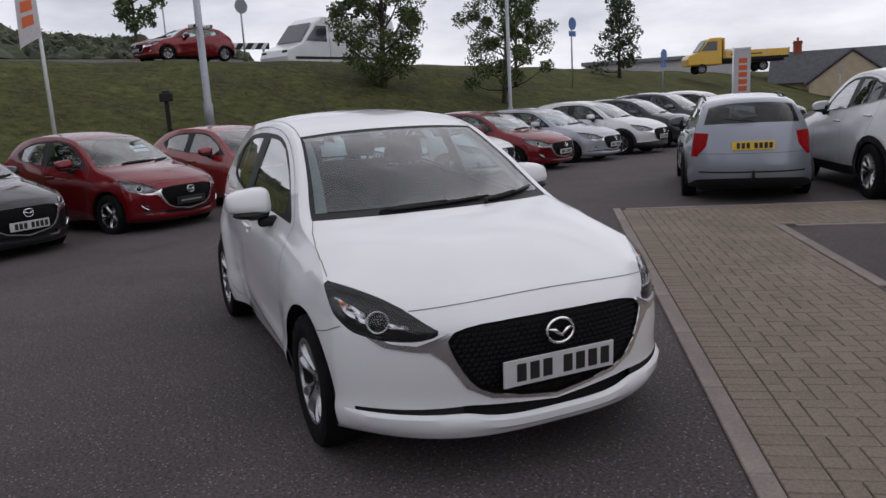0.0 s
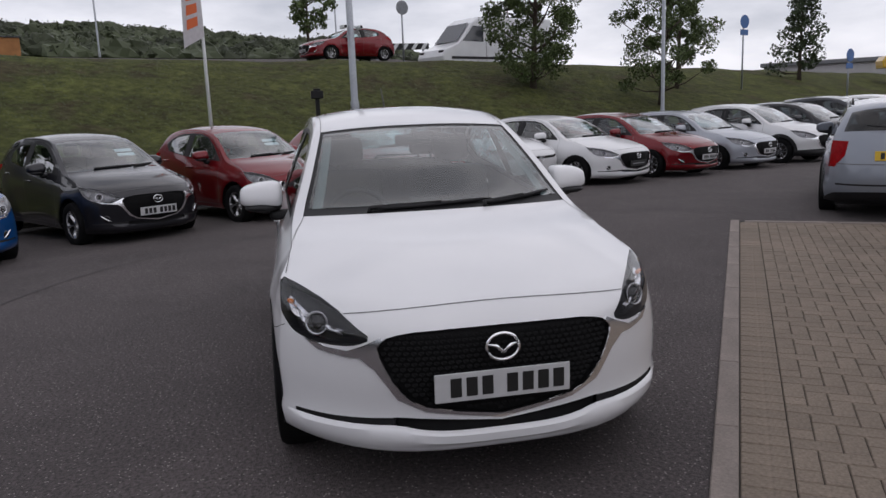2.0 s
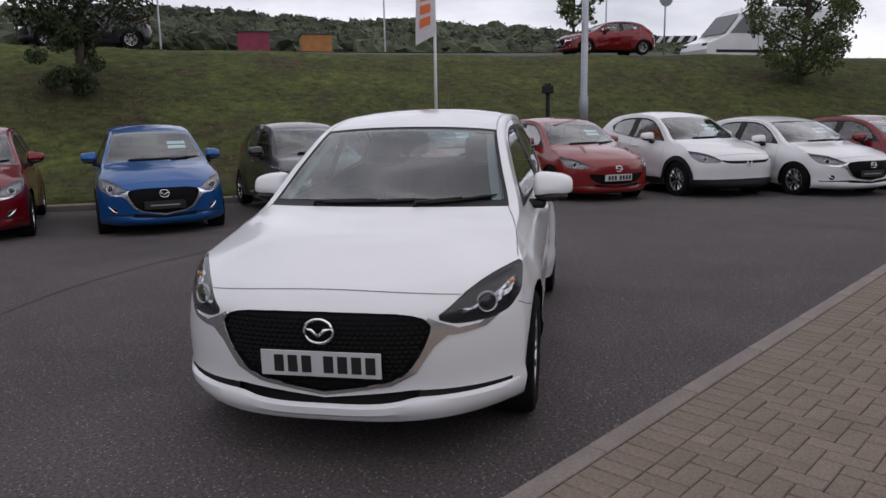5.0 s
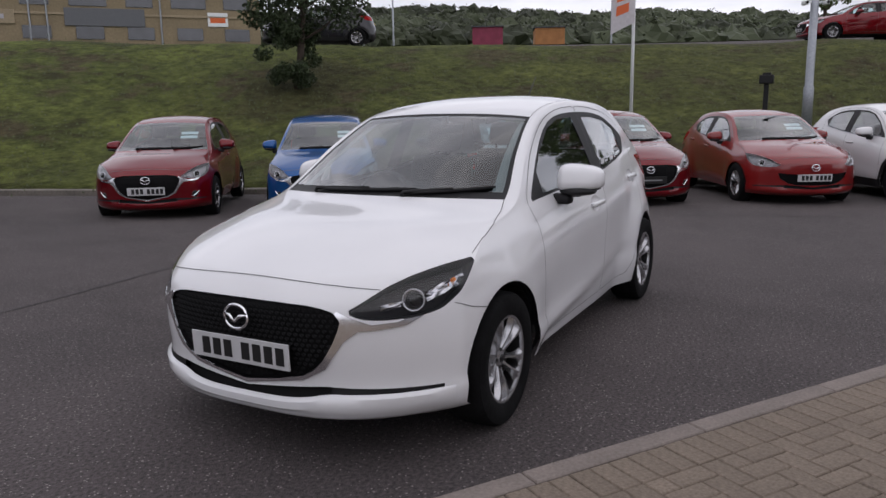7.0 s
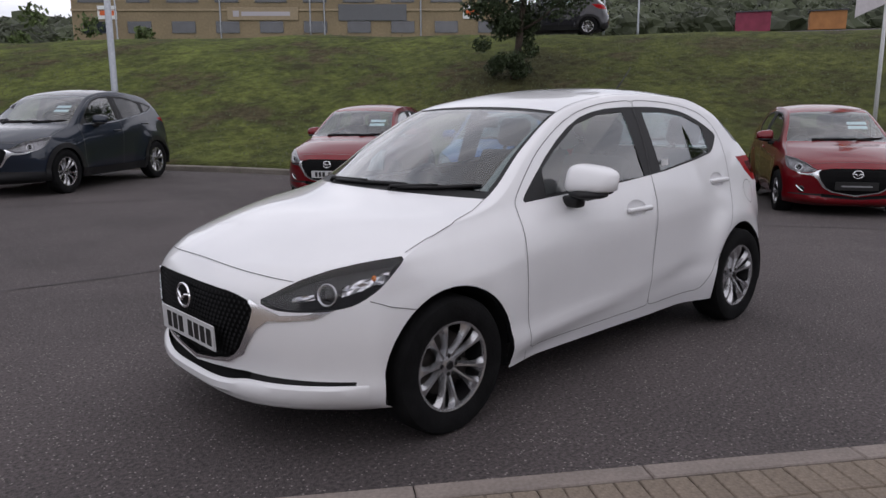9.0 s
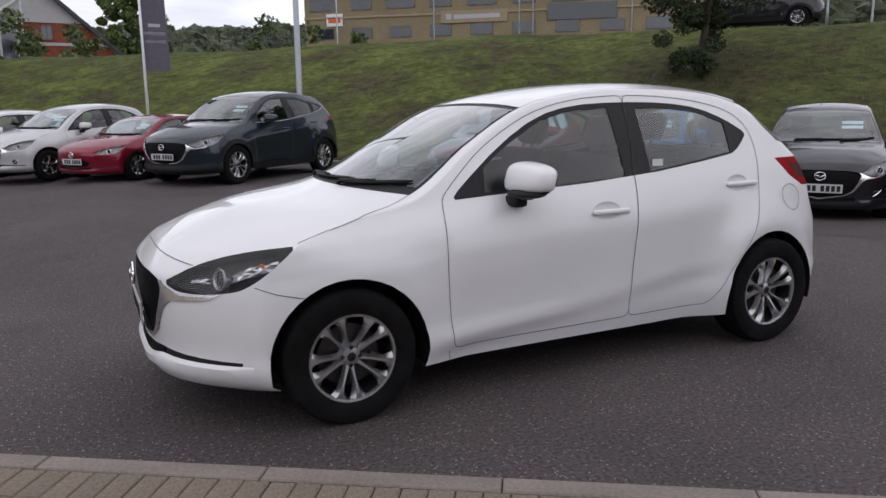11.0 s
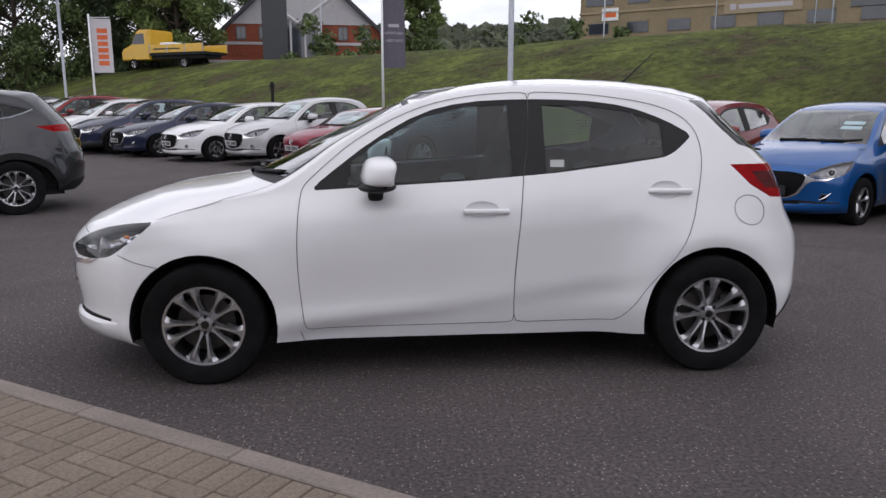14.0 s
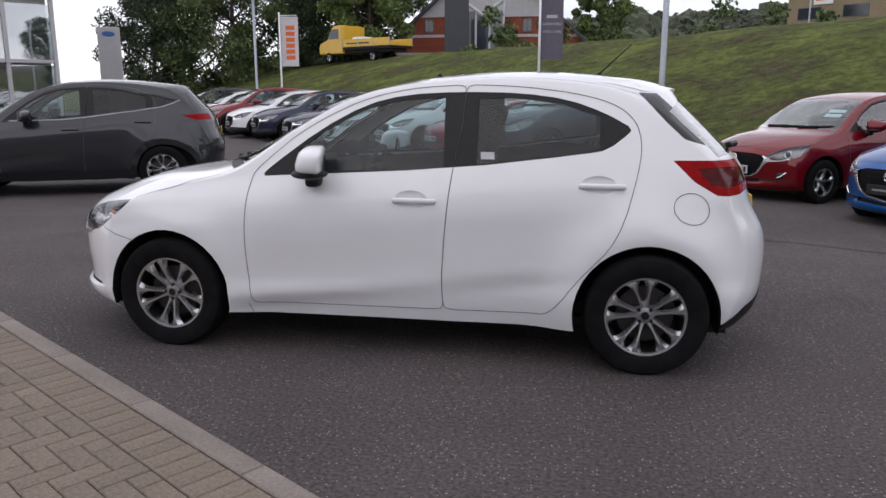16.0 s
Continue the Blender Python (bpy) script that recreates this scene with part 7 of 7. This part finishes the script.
def van(m):
    t = thing("panel_van", "long white high-roofed panel van on the upper road", "van")
    t.matrix_basis = m
    bm = bmesh.new()
    extrude_profile(bm, [(-3.45, .45), (-3.5, .85), (-3.35, 1.15), (-2.55, 1.45), (-1.75, 2.35), (-1.3, 2.62), (3.3, 2.68), (3.42, 2.5), (3.45, .45)], .98, .09)
    part("body", bm, VAN_WHITE, t, smooth=False)
    for s in (-1, 1):
        bm = bmesh.new()
        vs = [bm.verts.new((x, s * .985, z)) for x, z in ((-2.35, 1.52), (-1.72, 2.2), (-1.1, 2.2), (-1.1, 1.5))]
        bm.faces.new(vs if s < 0 else vs[::-1])
        part("window", bm, WINDOW, t)
        for x in (-2.45, 1.75):
            wheel(t, x, s * .86, .345, "five", s)
        bm = bmesh.new()
        box(bm, -3.0, s * .985 - .006, .72, 3.2, s * .985 + .006, .84)
        part("side_moulding", bm, BLACK, t)
        bm = bmesh.new()
        box(bm, 3.40, s * .86 - .06, .95, 3.47, s * .86 + .06, 1.5, .02)
        part("tail_lamp", bm, RED_LENS, t)
        bm = bmesh.new()
        box(bm, -3.42, s * .72 - .18, .92, -3.25, s * .72 + .18, 1.12, .04)
        part("headlight", bm, LAMP_DARK, t)
        for x in (-.95, .55):
            bm = bmesh.new()
            box(bm, x, s * .984 - .004, .6, x + .015, s * .984 + .004, 2.4)
            part("door_seam", bm, GAP, t)
    bm = bmesh.new()
    vs = [bm.verts.new(p) for p in ((-2.52, -.85, 1.50), (-2.52, .85, 1.50), (-1.79, .78, 2.33), (-1.79, -.78, 2.33))]
    for v in vs:
        v.co += Vector((-.03, 0, .025))
    bm.faces.new(vs[::-1])
    part("windscreen", bm, WINDOW, t)


def lorry(m):
    t = thing("dropside_lorry", "yellow dropside lorry with a low loading bed", "lorry")
    t.matrix_basis = m
    bm = bmesh.new()
    extrude_profile(bm, [(-3.3, .55), (-3.35, 1.0), (-3.2, 1.25), (-2.55, 1.45), (-2.0, 2.25), (-1.75, 2.36), (-1.0, 2.36), (-1.0, .55)], .92, .08)
    part("cab", bm, YELLOW, t)
    for s in (-1, 1):
        bm = bmesh.new()
        vs = [bm.verts.new((x, s * .925, z)) for x, z in ((-2.45, 1.5), (-1.98, 2.12), (-1.35, 2.12), (-1.35, 1.5))]
        bm.faces.new(vs if s < 0 else vs[::-1])
        part("window", bm, WINDOW, t)
        for x in (-2.35, 1.75):
            wheel(t, x, s * .82, .345, "five", s)
        bm = bmesh.new()
        box(bm, -.85, s * 1.0 - .03, .95, 3.4, s * 1.0 + .03, 1.42, .01)
        side = part("side_board", bm, YELLOW, t)
        for x in (-.85, .55, 1.95, 3.36):
            bm = bmesh.new()
            box(bm, x, s * 1.03 - .015, .93, x + .06, s * 1.03 + .015, 1.46)
            part("stanchion", bm, STEEL, side)
        bm = bmesh.new()
        box(bm, -.5, s * 1.035 - .004, 1.12, 1.6, s * 1.035 + .004, 1.2)
        part("lettering_bar", bm, INK, side)
    bm = bmesh.new()
    box(bm, -.9, -1.0, .80, 3.4, 1.0, .95)
    part("bed", bm, BLACK, t)
    bm = bmesh.new()
    box(bm, -.95, -.95, .95, -.85, .95, 2.3, .02)
    part("headboard", bm, YELLOW, t)
    bm = bmesh.new()
    box(bm, -.6, -.5, .96, .5, .4, 1.6, .12)
    part("load", bm, PAPER, t)
    bm = bmesh.new()
    box(bm, -3.2, -.7, .6, 3.2, .7, .8)
    part("chassis", bm, BLACK, t)
    bm = bmesh.new()
    vs = [bm.verts.new(p) for p in ((-2.60, -.8, 1.49), (-2.60, .8, 1.49), (-2.05, .76, 2.26), (-2.05, -.76, 2.26))]
    bm.faces.new(vs[::-1])
    part("windscreen", bm, WINDOW, t)


van(pose(0, 0, -.35) @ road_pose(31.3, -8.9, 116))
lorry(pose(-13.3, 44.3, 3.3, 0, 0, 150 - 180))
lorry(pose(36.1, -39.1, 2.55, 0, 0, 62 - 180))
fleet("hatch", RED, road_pose(29.9, -2.1, 116), "red car driving along the upper road", group="traffic on the upper road")
fleet("crossover", GREY, road_pose(19.9, 16.2, 130), "dark estate car on the upper road", group="traffic on the upper road")


# ---- block paving and its edging ----
PAVE_O, PAVE_S, PAVE_W = Vector((3.650, -4.548)), Vector((-.8415, .5403)), Vector((-.5403, -.8415))
PAVE_TURN = math.atan2(PAVE_S.y, PAVE_S.x)


def pave_at(s, w):
    p = PAVE_O + PAVE_S * s + PAVE_W * w
    return p.x, p.y


def piece_mesh(name, a, b, h, edge, mat):
    """A block a by b and h high with worn top edges."""
    v = []
    for z, i in ((-.02, 0), (h - edge, 0), (h, edge)):
        v += [(-a / 2 + i, -b / 2 + i, z), (a / 2 - i, -b / 2 + i, z), (a / 2 - i, b / 2 - i, z), (-a / 2 + i, b / 2 - i, z)]
    f = [(8, 9, 10, 11)]
    for k in (0, 4):
        for i in range(4):
            j = (i + 1) % 4
            f.append((k + i, k + j, k + 4 + j, k + 4 + i))
    me = bpy.data.meshes.new(name)
    me.from_pydata(v, [], f)
    me.materials.append(mat)
    return me, v, f


def paving():
    field = tagged(new("pavement"), "buff concrete block paving laid in herringbone", "paving", kind="structure")
    rng = random.Random(21)
    bed = [((.0, .0), (20, 1.62)), ((.0, 1.62), (1.71, 8.0)), ((5.0, 1.62), (20, 7.0))]
    for (s0, w0), (s1, w1) in bed:
        c = [pave_at(s0, w0), pave_at(s1, w0), pave_at(s1, w1), pave_at(s0, w1)]
        mesh_object("bedding", [(x, y, .004 + lot_z(x, y) * 0) for x, y in c], [(3, 2, 1, 0)], JOINT, field)
    full, vf, ff = piece_mesh("paver", .196, .096, .014, .005, BLOCK)
    rest_v, rest_f = [], []
    count = 0
    KW = .108
    covered = set()

    def lay(s, w, along):
        nonlocal count
        x, y = pave_at(s, w)
        m = Matrix.Translation((x, y, rng.uniform(-.0015, .0015))) @ Matrix.Rotation(PAVE_TURN + (0 if along else math.pi / 2) + rng.gauss(0, .006), 4, "Z") @ Matrix.Rotation(rng.gauss(0, .006), 4, "X")
        if 2.0 < s < 8.6 and w < .80 and count < 300:
            o = new("paver", full)
            o.parent = field
            o.matrix_basis = m
            count += 1
        else:
            k = len(rest_v)
            rest_v.extend(tuple(m @ Vector(p)) for p in vf)
            rest_f.extend(tuple(q + k for q in g) for g in ff)

    def inside_area(s, w):
        return (.16 < s < 19.9 and .33 < w < 1.60) or (.16 < s < 1.60 and .33 < w < 7.9) or (5.16 < s < 19.9 and 1.5 < w < 6.9)

    for i in range(196):
        lay(.20 + i * .1, KW + .102, False)
    for a in range(0, 200):
        for b in range(0, 78):
            r = (a - b) % 4
            s, w = .15 + a * .1, KW + .203 + b * .1
            if r == 0:
                cs, cw, along = s + .1, w + .05, True
                cells = ((a, b), (a + 1, b))
            elif r == 3:
                cs, cw, along = s + .05, w + .1, False
                cells = ((a, b), (a, b + 1))
            else:
                continue
            if inside_area(cs, cw):
                lay(cs, cw, along)
                covered.update(cells)
    half_v = piece_mesh("half_paver", .096, .096, .014, .005, BLOCK)[1]
    for a in range(0, 200):
        for b in range(0, 78):
            s, w = .20 + a * .1, KW + .253 + b * .1
            if (a, b) not in covered and inside_area(s, w):
                x, y = pave_at(s, w)
                m = Matrix.Translation((x, y, 0)) @ Matrix.Rotation(PAVE_TURN, 4, "Z")
                k = len(rest_v)
                rest_v.extend(tuple(m @ Vector(p)) for p in half_v)
                rest_f.extend(tuple(q + k for q in g) for g in ff)
    st = mesh_object("paver_field", rest_v, rest_f, BLOCK_FAR, field)
    st["kind"] = "stuff"
    # edging stones
    stone, _, _ = piece_mesh("edging_stone", .908, .104, .016, .006, CONCRETE)
    runs = [((0, .053), "s", 22), ((.075, .62), "w", 8), ((1.61 + .46, 1.68), "s", 3), ((1.66, 2.3), "w", 5), ((5.08, 2.3), "w", 5)]
    for (s, w), way, n in runs:
        for i in range(n):
            q = (s + .457 + .914 * i, w) if way == "s" and (s, w) == (0, .053) else ((s + .914 * i, w) if way == "s" else (s, w + .914 * i))
            x, y = pave_at(*q)
            o = new("edging_stone", stone)
            o.parent = field
            o.matrix_basis = Matrix.Translation((x, y, rng.uniform(0, .002))) @ Matrix.Rotation(PAVE_TURN + (0 if way == "s" else math.pi / 2), 4, "Z")


BLOCK_FAR = BLOCK.copy()
BLOCK_FAR.name = "paving_block_field"
_n, _l = BLOCK_FAR.node_tree.nodes, BLOCK_FAR.node_tree.links
_g = _n.new("ShaderNodeNewGeometry")
for _o in [q for q in _n if q.type == "OBJECT_INFO"]:
    for _k in list(_o.outputs["Random"].links):
        _l.new(_g.outputs["Random Per Island"], _k.to_socket)
paving()

# tar seams across the lot
def seam(points, width):
    v, f = [], []
    p = hermite(points, [8] * (len(points) - 1))
    t = np.gradient(p, axis=0)
    t /= np.linalg.norm(t, axis=1)[:, None]
    for (x, y), (dx, dy) in zip(p, t):
        w = width * (.7 + .6 * noise.noise(Vector((x * 3, y * 3, 0))) ** 2)
        v += [(x - dy * w, y + dx * w, lot_z(x, y) + .004), (x + dy * w, y - dx * w, lot_z(x, y) + .004)]
    for i in range(len(p) - 1):
        f.append((2 * i, 2 * i + 1, 2 * i + 3, 2 * i + 2))
    tagged(mesh_object("tar_seam", v, f, TAR), "dark tar joint line in the asphalt", "tar seam", kind="structure")


TAR = material("tar", (0.047, 0.041, 0.041), rough=.85, noise_amount=.3, scale=40)
seam([(-3.2, 3.6), (-1.2, 3.3), (1.2, 3.4), (4.0, 2.6), (6.0, .2), (7.0, -2.2)], .02)
seam([(-8.0, 8.6), (-3.5, 9.2), (0.5, 8.4), (3.2, 6.4)], .02)
